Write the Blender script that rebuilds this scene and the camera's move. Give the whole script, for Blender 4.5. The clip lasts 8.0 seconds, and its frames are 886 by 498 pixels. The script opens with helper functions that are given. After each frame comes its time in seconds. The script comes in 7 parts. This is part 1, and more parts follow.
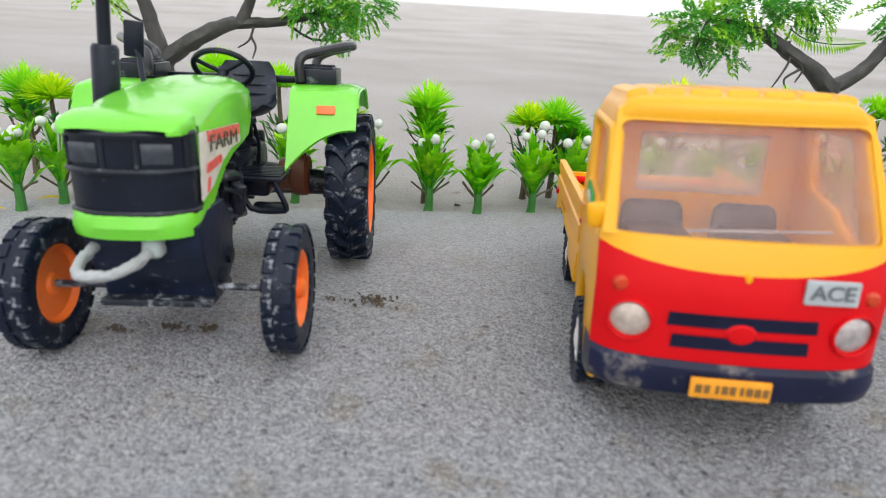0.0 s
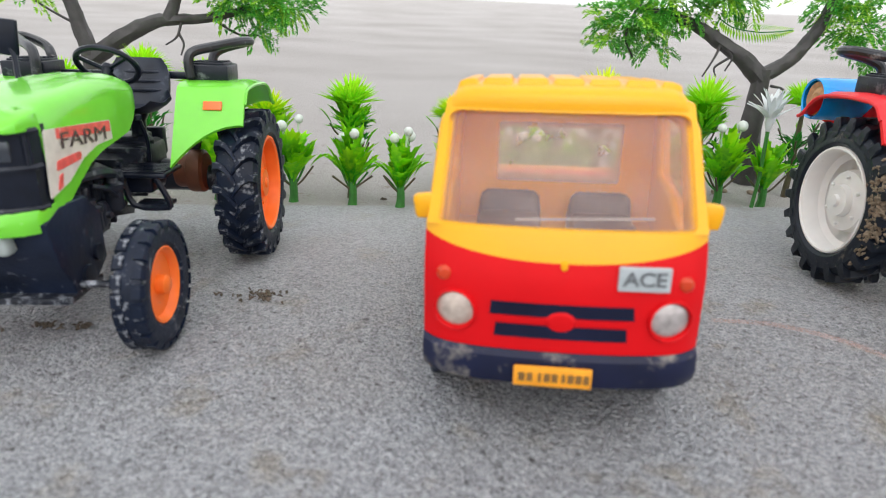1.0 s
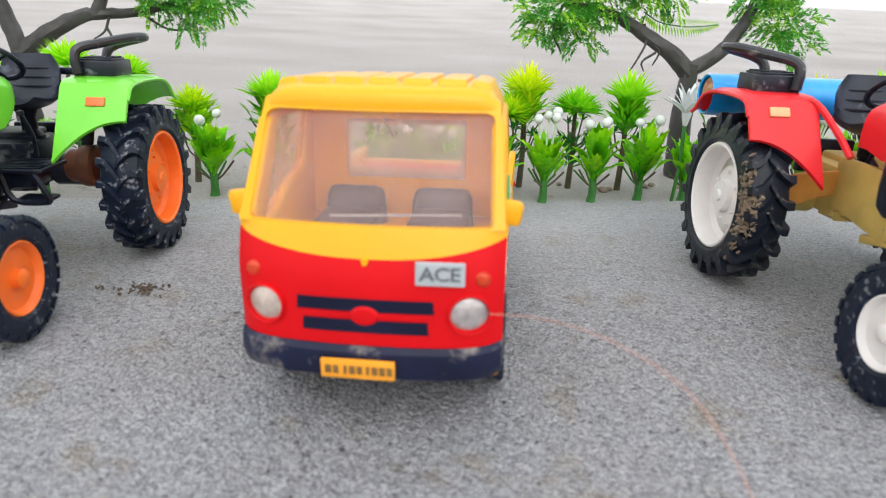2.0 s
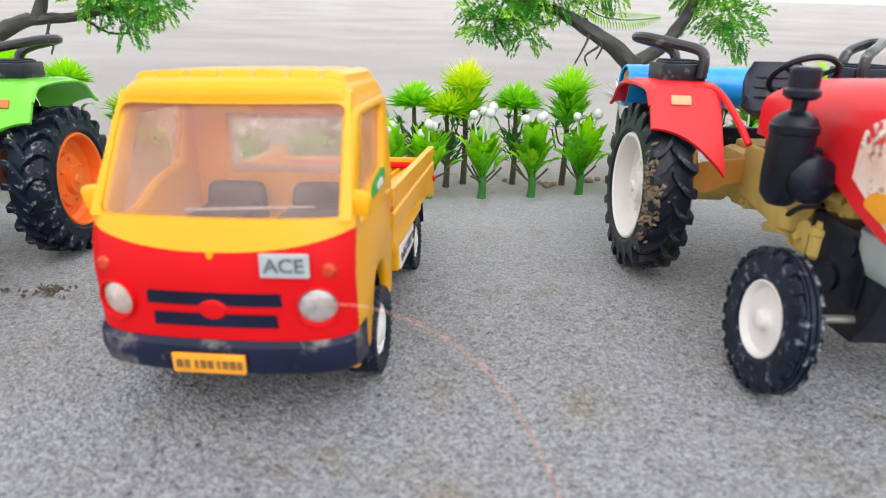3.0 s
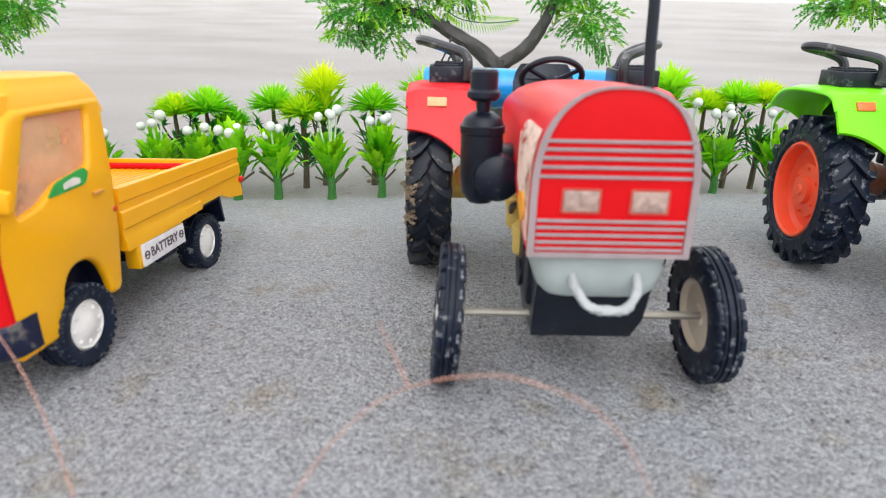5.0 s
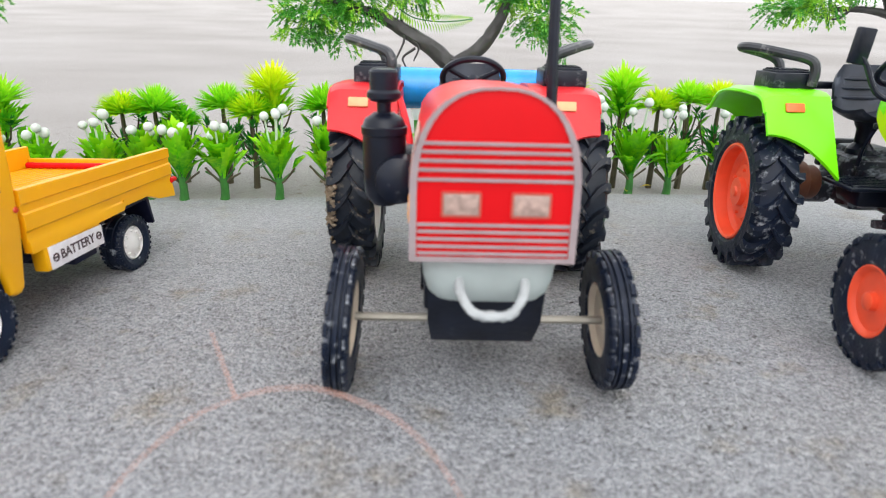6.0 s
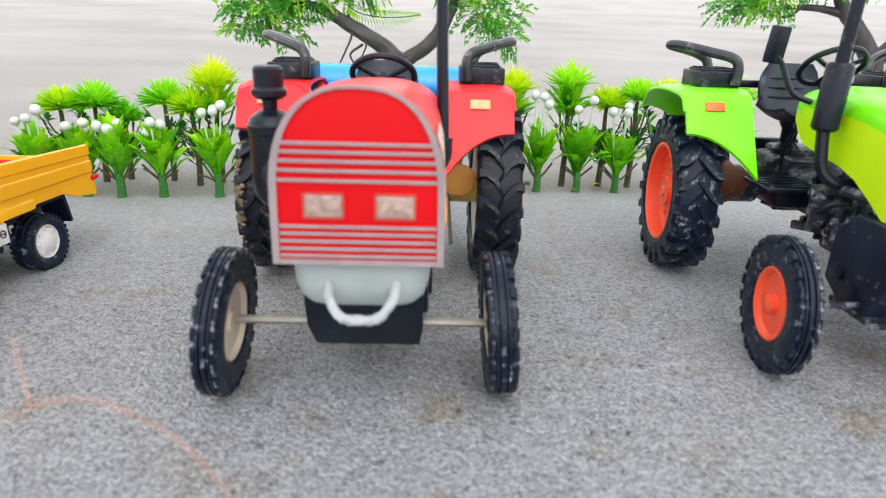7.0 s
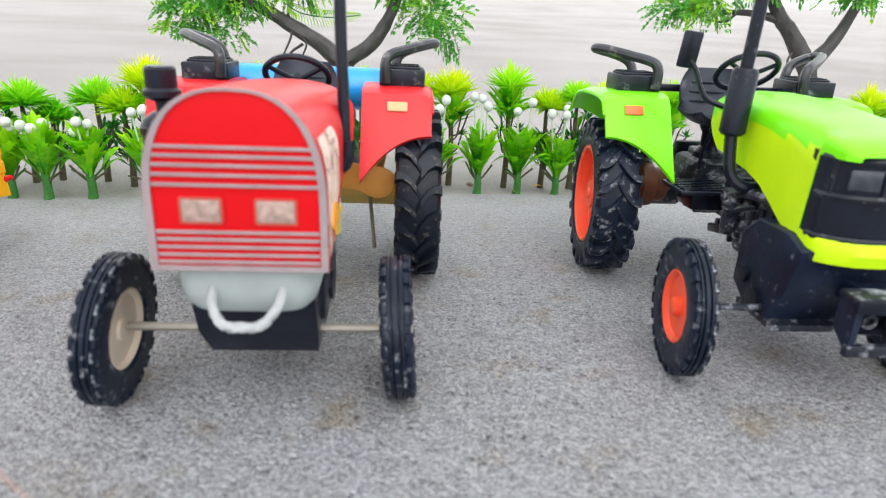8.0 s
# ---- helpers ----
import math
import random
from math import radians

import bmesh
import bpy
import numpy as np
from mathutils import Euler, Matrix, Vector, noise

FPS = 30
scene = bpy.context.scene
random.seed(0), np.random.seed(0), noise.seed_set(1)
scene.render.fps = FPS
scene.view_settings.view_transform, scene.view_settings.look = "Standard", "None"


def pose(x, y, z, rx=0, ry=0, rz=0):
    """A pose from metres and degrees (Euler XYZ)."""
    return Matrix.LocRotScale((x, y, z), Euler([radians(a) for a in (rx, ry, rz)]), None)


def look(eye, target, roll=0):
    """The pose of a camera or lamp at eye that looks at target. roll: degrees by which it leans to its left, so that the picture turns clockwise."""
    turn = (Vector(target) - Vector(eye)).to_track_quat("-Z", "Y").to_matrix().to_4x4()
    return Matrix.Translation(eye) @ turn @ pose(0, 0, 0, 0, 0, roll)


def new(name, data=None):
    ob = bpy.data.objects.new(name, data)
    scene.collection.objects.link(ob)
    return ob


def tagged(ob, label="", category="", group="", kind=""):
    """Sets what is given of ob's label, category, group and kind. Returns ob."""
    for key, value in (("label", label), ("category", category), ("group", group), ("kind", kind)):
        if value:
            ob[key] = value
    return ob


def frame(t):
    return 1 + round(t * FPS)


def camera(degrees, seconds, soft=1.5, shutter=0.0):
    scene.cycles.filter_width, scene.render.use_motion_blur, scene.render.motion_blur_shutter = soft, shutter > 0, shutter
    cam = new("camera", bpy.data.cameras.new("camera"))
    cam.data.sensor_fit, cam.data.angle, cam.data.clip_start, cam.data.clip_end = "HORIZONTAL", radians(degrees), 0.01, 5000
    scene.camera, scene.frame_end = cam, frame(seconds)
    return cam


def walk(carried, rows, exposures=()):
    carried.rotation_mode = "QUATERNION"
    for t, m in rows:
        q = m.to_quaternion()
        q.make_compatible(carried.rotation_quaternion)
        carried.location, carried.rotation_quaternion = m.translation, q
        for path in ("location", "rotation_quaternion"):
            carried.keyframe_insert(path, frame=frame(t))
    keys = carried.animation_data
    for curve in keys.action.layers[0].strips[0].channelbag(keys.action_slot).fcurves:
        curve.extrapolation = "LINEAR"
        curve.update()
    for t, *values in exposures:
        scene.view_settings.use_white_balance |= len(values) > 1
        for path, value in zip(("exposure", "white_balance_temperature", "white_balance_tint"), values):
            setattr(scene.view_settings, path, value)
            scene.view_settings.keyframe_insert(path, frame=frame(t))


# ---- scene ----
cam = camera(71.0, 8.0, 1.0)
# seconds, eye in metres, then yaw, pitch and lean in degrees
PATH = [
    (0, 0.01061, 0.01978, 0.09136, -0.873, -19.173, 3.465),
    (0.5, 0.03002, 0.01992, 0.09201, -0.967, -19.324, 2.697),
    (1, 0.05039, 0.01902, 0.09278, -1.317, -19.624, 2.608),
    (1.5, 0.07111, 0.01792, 0.09390, -1.360, -19.860, 2.605),
    (1.7, 0.08126, 0.01658, 0.09702, -1.633, -20.406, 2.828),
    (2.8, 0.12345, 0.01500, 0.09463, -1.194, -20.007, 1.668),
    (3, 0.13029, 0.01514, 0.09476, -1.391, -20.116, 1.493),
    (3.5, 0.14885, 0.01277, 0.09528, -1.472, -20.090, 1.013),
    (4, 0.17147, 0.01045, 0.09648, -1.337, -20.321, 1.121),
    (4.5, 0.19572, 0.00947, 0.09659, -1.497, -20.038, 1.095),
    (5, 0.21689, 0.00761, 0.09735, -1.462, -19.932, 1.179),
    (5.2, 0.22511, 0.00747, 0.09858, -1.401, -20.047, 1.604),
    (6.5, 0.25540, 0.01264, 0.09779, -2.200, -20.031, 1.296),
    (7, 0.27318, 0.01334, 0.09892, -2.597, -20.363, 1.727),
    (7.5, 0.28450, 0.01427, 0.09933, -3.724, -20.326, 2.302),
    (8, 0.29316, 0.01424, 0.10009, -5.212, -20.276, 2.461),
]
walk(cam, [(t, look((x, y, z), (x - math.sin(radians(a)) * math.cos(radians(p)), y + math.cos(radians(a)) * math.cos(radians(p)), z + math.sin(radians(p))), r)) for t, x, y, z, a, p, r in PATH],
     exposures=[(0, 0.54), (1.5, 0.65), (3, 0.76), (5, 0.80), (8, 0.89)])
# depth of field
cam.data.dof.use_dof = True
cam.data.dof.focus_distance = 0.31
cam.data.dof.aperture_fstop = 16.0

# ---------- light ----------
SUN_UP, SUN_TURN = 50.0, 172.0
world = bpy.data.worlds.new("sky")
scene.world = world
world.use_nodes = True
wn, wl = world.node_tree.nodes, world.node_tree.links
sky = wn.new("ShaderNodeTexSky")
sky.sky_type, sky.sun_disc = "NISHITA", False
sky.sun_elevation, sky.sun_rotation = radians(SUN_UP), radians(SUN_TURN)
sky.air_density, sky.dust_density, sky.ozone_density = 1.0, 4.0, 1.0
grey = wn.new("ShaderNodeHueSaturation")
grey.inputs["Saturation"].default_value = 0.32
wl.new(sky.outputs[0], grey.inputs["Color"])
cloud = wn.new("ShaderNodeMix")
cloud.data_type = "RGBA"
cloud.inputs[0].default_value = 0.80
cloud.inputs[7].default_value = (6.6, 6.68, 6.85, 1)
wl.new(grey.outputs[0], cloud.inputs[6])
wl.new(cloud.outputs[2], wn["Background"].inputs[0])
wn["Background"].inputs[1].default_value = 0.15

sun = new("sun", bpy.data.lights.new("sun", "SUN"))
sun.data.energy, sun.data.angle, sun.data.color = 0.5, radians(60), (0.99, 1.0, 0.975)
_e, _a = radians(SUN_UP), radians(SUN_TURN)
sun.matrix_world = look((math.sin(_a) * math.cos(_e) * 9, math.cos(_a) * math.cos(_e) * 9, math.sin(_e) * 9), (0, 0, 0))


# ---------- materials ----------
def nodes_of(name):
    m = bpy.data.materials.new(name)
    m.use_nodes = True
    return m, m.node_tree.nodes, m.node_tree.links, m.node_tree.nodes["Principled BSDF"]


def noise_tex(n, l, scale, detail=4.0, rough=0.55, vec=None):
    t = n.new("ShaderNodeTexNoise")
    t.inputs["Scale"].default_value, t.inputs["Detail"].default_value, t.inputs["Roughness"].default_value = scale, detail, rough
    if vec is None:
        vec = n.new("ShaderNodeTexCoord").outputs["Object"]
    l.new(vec, t.inputs["Vector"])
    return t.outputs["Fac"]


def ramp(n, l, fac, lo, hi, a=(0, 0, 0), b=(1, 1, 1)):
    r = n.new("ShaderNodeValToRGB")
    r.color_ramp.elements[0].position, r.color_ramp.elements[1].position = lo, hi
    r.color_ramp.elements[0].color, r.color_ramp.elements[1].color = (*a, 1), (*b, 1)
    l.new(fac, r.inputs["Fac"])
    return r.outputs["Color"]


def mixc(n, l, fac, a, b, mode="MIX"):
    x = n.new("ShaderNodeMix")
    x.data_type, x.blend_type = "RGBA", mode
    for sock, v in ((x.inputs[0], fac), (x.inputs[6], a), (x.inputs[7], b)):
        if isinstance(v, bpy.types.NodeSocket):
            l.new(v, sock)
        elif isinstance(v, (int, float)):
            sock.default_value = v
        else:
            sock.default_value = (*v, 1)
    return x.outputs[2]


def bumped(n, l, p, height, strength, dist):
    b = n.new("ShaderNodeBump")
    b.inputs["Strength"].default_value, b.inputs["Distance"].default_value = strength, dist
    l.new(height, b.inputs["Height"])
    l.new(b.outputs[0], p.inputs["Normal"])


def surface(name, col, rough=0.4, var=0.12, scale=60, dust=0.0, dust_col=(0.42, 0.36, 0.29), dust_scale=260, bump=0.0, metal=0.0, coat=0.0, glow=0.0, shine=0.5):
    """A toy's surface: colour that drifts over a few centimetres, dust in fine flecks, and fine relief."""
    m, n, l, p = nodes_of(name)
    drift = noise_tex(n, l, scale, 3)
    dark = tuple(c * (1 - var) for c in col)
    light = tuple(min(1, c * (1 + var)) for c in col)
    c = mixc(n, l, ramp(n, l, drift, 0.3, 0.7), dark, light)
    fine = noise_tex(n, l, dust_scale, 6, 0.65)
    p.inputs["Roughness"].default_value = rough
    if dust > 0:
        mask = ramp(n, l, fine, 0.72 - 0.3 * dust, 0.86 - 0.2 * dust)
        c = mixc(n, l, mask, c, dust_col)
        r = n.new("ShaderNodeMapRange")
        r.inputs["To Min"].default_value, r.inputs["To Max"].default_value = rough, 0.85
        l.new(mask, r.inputs["Value"])
        l.new(r.outputs[0], p.inputs["Roughness"])
    l.new(c, p.inputs["Base Color"])
    p.inputs["Specular IOR Level"].default_value = shine
    p.inputs["Metallic"].default_value, p.inputs["Coat Weight"].default_value = metal, coat
    if glow:
        tl = n.new("ShaderNodeBsdfTranslucent")
        l.new(c, tl.inputs["Color"])
        mx = n.new("ShaderNodeMixShader")
        mx.inputs[0].default_value = glow
        l.new(p.outputs[0], mx.inputs[1])
        l.new(tl.outputs[0], mx.inputs[2])
        l.new(mx.outputs[0], n["Material Output"].inputs[0])
    if bump:
        bumped(n, l, p, fine, bump, 0.0004)
    return m


GREEN = surface("green_plastic", (0.21, 0.76, 0.05), 0.24, 0.09, 40, 0.17, (0.42, 0.62, 0.30), 150, bump=0.06, coat=0.5, glow=0.2)
LIME = surface("lime_plastic", (0.22, 0.92, 0.006), 0.30, 0.07, 40, 0.08, (0.30, 0.62, 0.10), bump=0.06, coat=0.15, glow=0.07, shine=0.3)
RED = surface("red_plastic", (0.70, 0.006, 0.010), 0.42, 0.06, 40, 0.05, (0.55, 0.3, 0.26), bump=0.05, glow=0.12, shine=0.16)
REDPINK = surface("faded_red_plastic", (0.84, 0.022, 0.030), 0.34, 0.10, 40, 0.22, (0.86, 0.20, 0.19), 90, bump=0.06, coat=0.1, glow=0.15, shine=0.35)
YELLOW = surface("yellow_plastic", (0.99, 0.49, 0.005), 0.34, 0.05, 30, 0.03, (0.8, 0.5, 0.2), bump=0.03, glow=0.20, shine=0.40, coat=0.22)
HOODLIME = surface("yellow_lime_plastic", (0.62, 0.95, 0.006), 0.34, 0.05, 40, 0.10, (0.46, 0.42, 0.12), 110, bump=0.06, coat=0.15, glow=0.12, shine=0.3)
ORANGE = surface("orange_rim", (0.95, 0.18, 0.02), 0.4, 0.1, 80, 0.16, bump=0.05)
ORANGERED = surface("orange_red_rim", (0.95, 0.10, 0.035), 0.4, 0.1, 80, 0.12, bump=0.05)
WHITE = surface("white_plastic", (0.78, 0.76, 0.74), 0.4, 0.05, 80, 0.10, bump=0.05)
CREAM = surface("cream_rim", (0.62, 0.53, 0.42), 0.5, 0.08, 80, 0.18, bump=0.05)
BLACK = surface("black_plastic", (0.008, 0.011, 0.021), 0.28, 0.4, 90, 0.30, (0.17, 0.18, 0.20), 200, bump=0.45, shine=0.28)
ENGINEGREY = surface("worn_engine_plastic", (0.014, 0.017, 0.026), 0.34, 0.5, 120, 0.72, (0.42, 0.45, 0.50), 260, bump=0.8, shine=0.4)
HULLBLACK = surface("scuffed_hull", (0.009, 0.015, 0.034), 0.38, 0.4, 60, 0.36, (0.26, 0.28, 0.33), 260, bump=0.5, shine=0.28)
RAIL = surface("worn_rail", (0.020, 0.022, 0.028), 0.30, 0.4, 90, 0.44, (0.36, 0.35, 0.34), 150, bump=0.35, coat=0.2)
SEATBLACK = surface("dusty_seat", (0.022, 0.028, 0.046), 0.40, 0.35, 80, 0.45, (0.16, 0.18, 0.23), 120, bump=0.4)
DUSTBLACK = surface("dusty_black", (0.012, 0.015, 0.024), 0.34, 0.4, 90, 0.46, (0.22, 0.23, 0.25), 190, bump=0.5, shine=0.3)
NAVY = surface("navy_plastic", (0.008, 0.010, 0.030), 0.40, 0.3, 60, 0.12, (0.25, 0.22, 0.18), bump=0.15, shine=0.2)
BUMPER = surface("scuffed_navy", (0.008, 0.011, 0.036), 0.38, 0.3, 60, 0.58, (0.34, 0.31, 0.26), 95, bump=0.3, shine=0.3)
RUBBER = surface("rubber", (0.007, 0.012, 0.027), 0.40, 0.3, 120, 0.50, (0.40, 0.42, 0.46), 300, bump=0.6, shine=0.22)
MUDRUBBER = surface("muddy_rubber", (0.009, 0.013, 0.022), 0.38, 0.3, 120, 0.38, (0.26, 0.23, 0.18), 190, bump=0.5, shine=0.28)
RUST = surface("rust_brown_plastic", (0.13, 0.040, 0.018), 0.5, 0.3, 120, 0.3, (0.05, 0.035, 0.03), 200, bump=0.3)
TAN = surface("tan_plastic", (0.62, 0.45, 0.12), 0.5, 0.15, 80, 0.25, bump=0.1)
OCHRE = surface("ochre_plastic", (0.60, 0.27, 0.05), 0.5, 0.15, 80, 0.2, bump=0.1)
MILKY = surface("milky_plastic", (0.54, 0.61, 0.60), 0.35, 0.1, 60, 0.12, bump=0.05, glow=0.35)
STEEL = surface("wire_steel", (0.30, 0.28, 0.24), 0.45, 0.15, 120, 0.2, metal=0.6)
PALE = surface("whitish_cord", (0.38, 0.40, 0.41), 0.42, 0.14, 160, 0.22, (0.34, 0.33, 0.31), 300, bump=0.3)
LAMP = surface("clear_lamp", (0.44, 0.40, 0.39), 0.15, 0.25, 400, 0.1, metal=0.3, coat=0.5)
LAMPBROWN = surface("lamp_sticker", (0.40, 0.28, 0.24), 0.35, 0.35, 500, 0.3, (0.6, 0.5, 0.42))
AMBER = surface("amber_reflector", (0.90, 0.16, 0.03), 0.35, 0.1, 200, 0.1)
LAMPEDGE = surface("lamp_border", (0.50, 0.085, 0.06), 0.4, 0.1, 200, 0.1)
INDICATOR = surface("red_orange_lamp", (0.55, 0.045, 0.010), 0.3, 0.1, 200, 0.08)
AMBERPALE = surface("faded_reflector", (0.85, 0.42, 0.20), 0.4, 0.1, 200, 0.1)
PLATEGREY = surface("grey_plate", (0.42, 0.46, 0.48), 0.4, 0.06, 200, 0.1)
PLATEORANGE = surface("orange_plate", (0.88, 0.36, 0.02), 0.4, 0.06, 200, 0.1)
INK = surface("ink", (0.075, 0.05, 0.055), 0.5, 0.2, 300)
SIGNWHITE = surface("sign_white", (0.74, 0.72, 0.74), 0.5, 0.1, 300, 0.2)
STICKER = surface("sticker_white", (0.66, 0.62, 0.56), 0.5, 0.12, 200, 0.22)
STICKERRED = surface("sticker_red", (0.72, 0.10, 0.09), 0.5, 0.2, 400, 0.3, (0.7, 0.55, 0.5))
GREENDECAL = surface("green_decal", (0.02, 0.32, 0.06), 0.4, 0.1, 200)
SILVERLINE = surface("silver_paint", (0.33, 0.265, 0.275), 0.45, 0.1, 200, 0.1)


def worn_material():
    """A sticker rubbed through in flecks, so that the hood shows between its scraps."""
    m, n, l, p = nodes_of("worn_sticker")
    c = mixc(n, l, ramp(n, l, noise_tex(n, l, 120, 4), 0.35, 0.65), (0.72, 0.46, 0.36), (0.84, 0.70, 0.62))
    c = mixc(n, l, ramp(n, l, noise_tex(n, l, 420, 5, 0.65), 0.64, 0.72), c, (0.45, 0.24, 0.18))
    l.new(c, p.inputs["Base Color"])
    p.inputs["Roughness"].default_value = 0.6
    add = n.new("ShaderNodeMath")
    add.operation = "MULTIPLY_ADD"
    l.new(noise_tex(n, l, 110, 3, 0.5), add.inputs[0])
    add.inputs[1].default_value = 0.9
    l.new(noise_tex(n, l, 520, 5, 0.7), add.inputs[2])
    l.new(ramp(n, l, add.outputs[0], 0.78, 0.90), p.inputs["Alpha"])
    return m


WORN = worn_material()
BLUE = surface("blue_film", (0.008, 0.33, 0.86), 0.25, 0.15, 120, 0.06, (0.5, 0.6, 0.75), bump=0.25, coat=0.3)
PAPER = surface("paper_end", (0.48, 0.30, 0.16), 0.8, 0.25, 400, 0.2, bump=0.4)
STEM = surface("green_stem", (0.035, 0.18, 0.025), 0.45, 0.2, 200, 0.08, (0.2, 0.25, 0.1))
BROWNSTEM = surface("brown_stem", (0.09, 0.075, 0.04), 0.55, 0.25, 200, 0.1, (0.2, 0.2, 0.12))
BERRY = surface("white_berry", (0.60, 0.65, 0.60), 0.4, 0.04, 200, 0.05)
BARK = surface("bark", (0.052, 0.047, 0.048), 0.55, 0.35, 120, 0.2, (0.16, 0.14, 0.13), 300, bump=0.5)
MUD = surface("dried_mud", (0.19, 0.145, 0.10), 0.9, 0.25, 160, 0.2, (0.40, 0.32, 0.24), bump=0.6)
DRY = surface("dry_debris", (0.085, 0.066, 0.048), 0.8, 0.4, 300, 0.2, (0.3, 0.24, 0.16), bump=0.5)
PEBBLE = surface("pebble", (0.26, 0.20, 0.15), 0.8, 0.2, 200, 0.2, bump=0.4)


def leafy(name, a, b, tip=None, rough=0.33, fade=None):
    """Moulded plastic leaves: each island its own green, a little light passing through."""
    m, n, l, p = nodes_of(name)
    geo = n.new("ShaderNodeNewGeometry")
    info = n.new("ShaderNodeObjectInfo")
    add = n.new("ShaderNodeMath")
    add.operation = "FRACT"
    s = n.new("ShaderNodeMath")
    l.new(geo.outputs["Random Per Island"], s.inputs[0])
    l.new(info.outputs["Random"], s.inputs[1])
    l.new(s.outputs[0], add.inputs[0])
    c = ramp(n, l, add.outputs[0], 0.0, 1.0, a, b)
    c = mixc(n, l, ramp(n, l, noise_tex(n, l, 220, 3), 0.45, 0.75), c, tip or b)
    if fade:
        along = n.new("ShaderNodeSeparateXYZ")
        l.new(n.new("ShaderNodeTexCoord").outputs["Object"], along.inputs[0])
        c = mixc(n, l, ramp(n, l, along.outputs["Z"], *fade), c, tip)
    l.new(c, p.inputs["Base Color"])
    p.inputs["Roughness"].default_value = rough
    t = n.new("ShaderNodeBsdfTranslucent")
    l.new(c, t.inputs["Color"])
    mx = n.new("ShaderNodeMixShader")
    mx.inputs[0].default_value = 0.38
    l.new(p.outputs[0], mx.inputs[1])
    l.new(t.outputs[0], mx.inputs[2])
    l.new(mx.outputs[0], n["Material Output"].inputs[0])
    return m


LEAF = leafy("rosette_leaf", (0.050, 0.46, 0.010), (0.26, 0.80, 0.012), (0.66, 0.95, 0.02), fade=(0.011, 0.026))
LEAFDARK = leafy("dark_leaf", (0.022, 0.34, 0.014), (0.14, 0.64, 0.014), (0.44, 0.86, 0.02), fade=(0.011, 0.027))
NEEDLE = leafy("tuft_needle", (0.055, 0.50, 0.016), (0.22, 0.74, 0.018), (0.52, 0.92, 0.025), fade=(0.046, 0.074))
NEEDLEDARK = leafy("dark_needle", (0.012, 0.15, 0.022), (0.035, 0.30, 0.026))
NEEDLEYELLOW = leafy("yellow_tuft_needle", (0.12, 0.56, 0.012), (0.42, 0.80, 0.013), (0.84, 0.93, 0.013), fade=(0.045, 0.075))
SPRAY = leafy("tree_needle", (0.045, 0.31, 0.05), (0.15, 0.53, 0.06), (0.28, 0.66, 0.09))
SPRAYLIGHT = leafy("tree_needle_tip", (0.22, 0.58, 0.04), (0.48, 0.80, 0.07), (0.62, 0.86, 0.12))
PETAL = leafy("white_petal", (0.72, 0.76, 0.76), (0.86, 0.88, 0.88))


def glass(name, tint=(0.95, 0.96, 0.98), haze=0.06, film=(0.6, 0.6, 0.62), film_light=(0.9, 0.9, 0.92)):
    """A thin moulded pane: mostly see-through, with a milky film on it."""
    m, n, l, p = nodes_of(name)
    tr = n.new("ShaderNodeBsdfTransparent")
    tr.inputs[0].default_value = (*tint, 1)
    l.new(mixc(n, l, noise_tex(n, l, 90, 4), film, film_light), p.inputs["Base Color"])
    p.inputs["Roughness"].default_value = 0.12
    fac = n.new("ShaderNodeMapRange")
    fac.inputs["To Min"].default_value, fac.inputs["To Max"].default_value = haze * 0.5, haze * 1.5
    l.new(noise_tex(n, l, 120, 4), fac.inputs["Value"])
    mx = n.new("ShaderNodeMixShader")
    l.new(fac.outputs[0], mx.inputs[0])
    l.new(tr.outputs[0], mx.inputs[1])
    l.new(p.outputs[0], mx.inputs[2])
    l.new(mx.outputs[0], n["Material Output"].inputs[0])
    return m


# orange film stands in for the cab's orange interior showing through the side panes
WARMPANE = glass("warm_pane", (0.98, 0.86, 0.74), 0.40, (0.80, 0.42, 0.22), (0.95, 0.62, 0.42))
DULLPANE = glass("dull_pane", (0.95, 0.93, 0.90), 0.34)
# the windscreen's pale reflection is put into its milky film
SCREEN = glass("filmed_pane", (0.99, 0.96, 0.94), 0.09, (0.88, 0.62, 0.55), (0.96, 0.82, 0.80))


EDGE_X, EDGE_Y, EDGE_SLOPE = 0.17, 0.366, 0.075


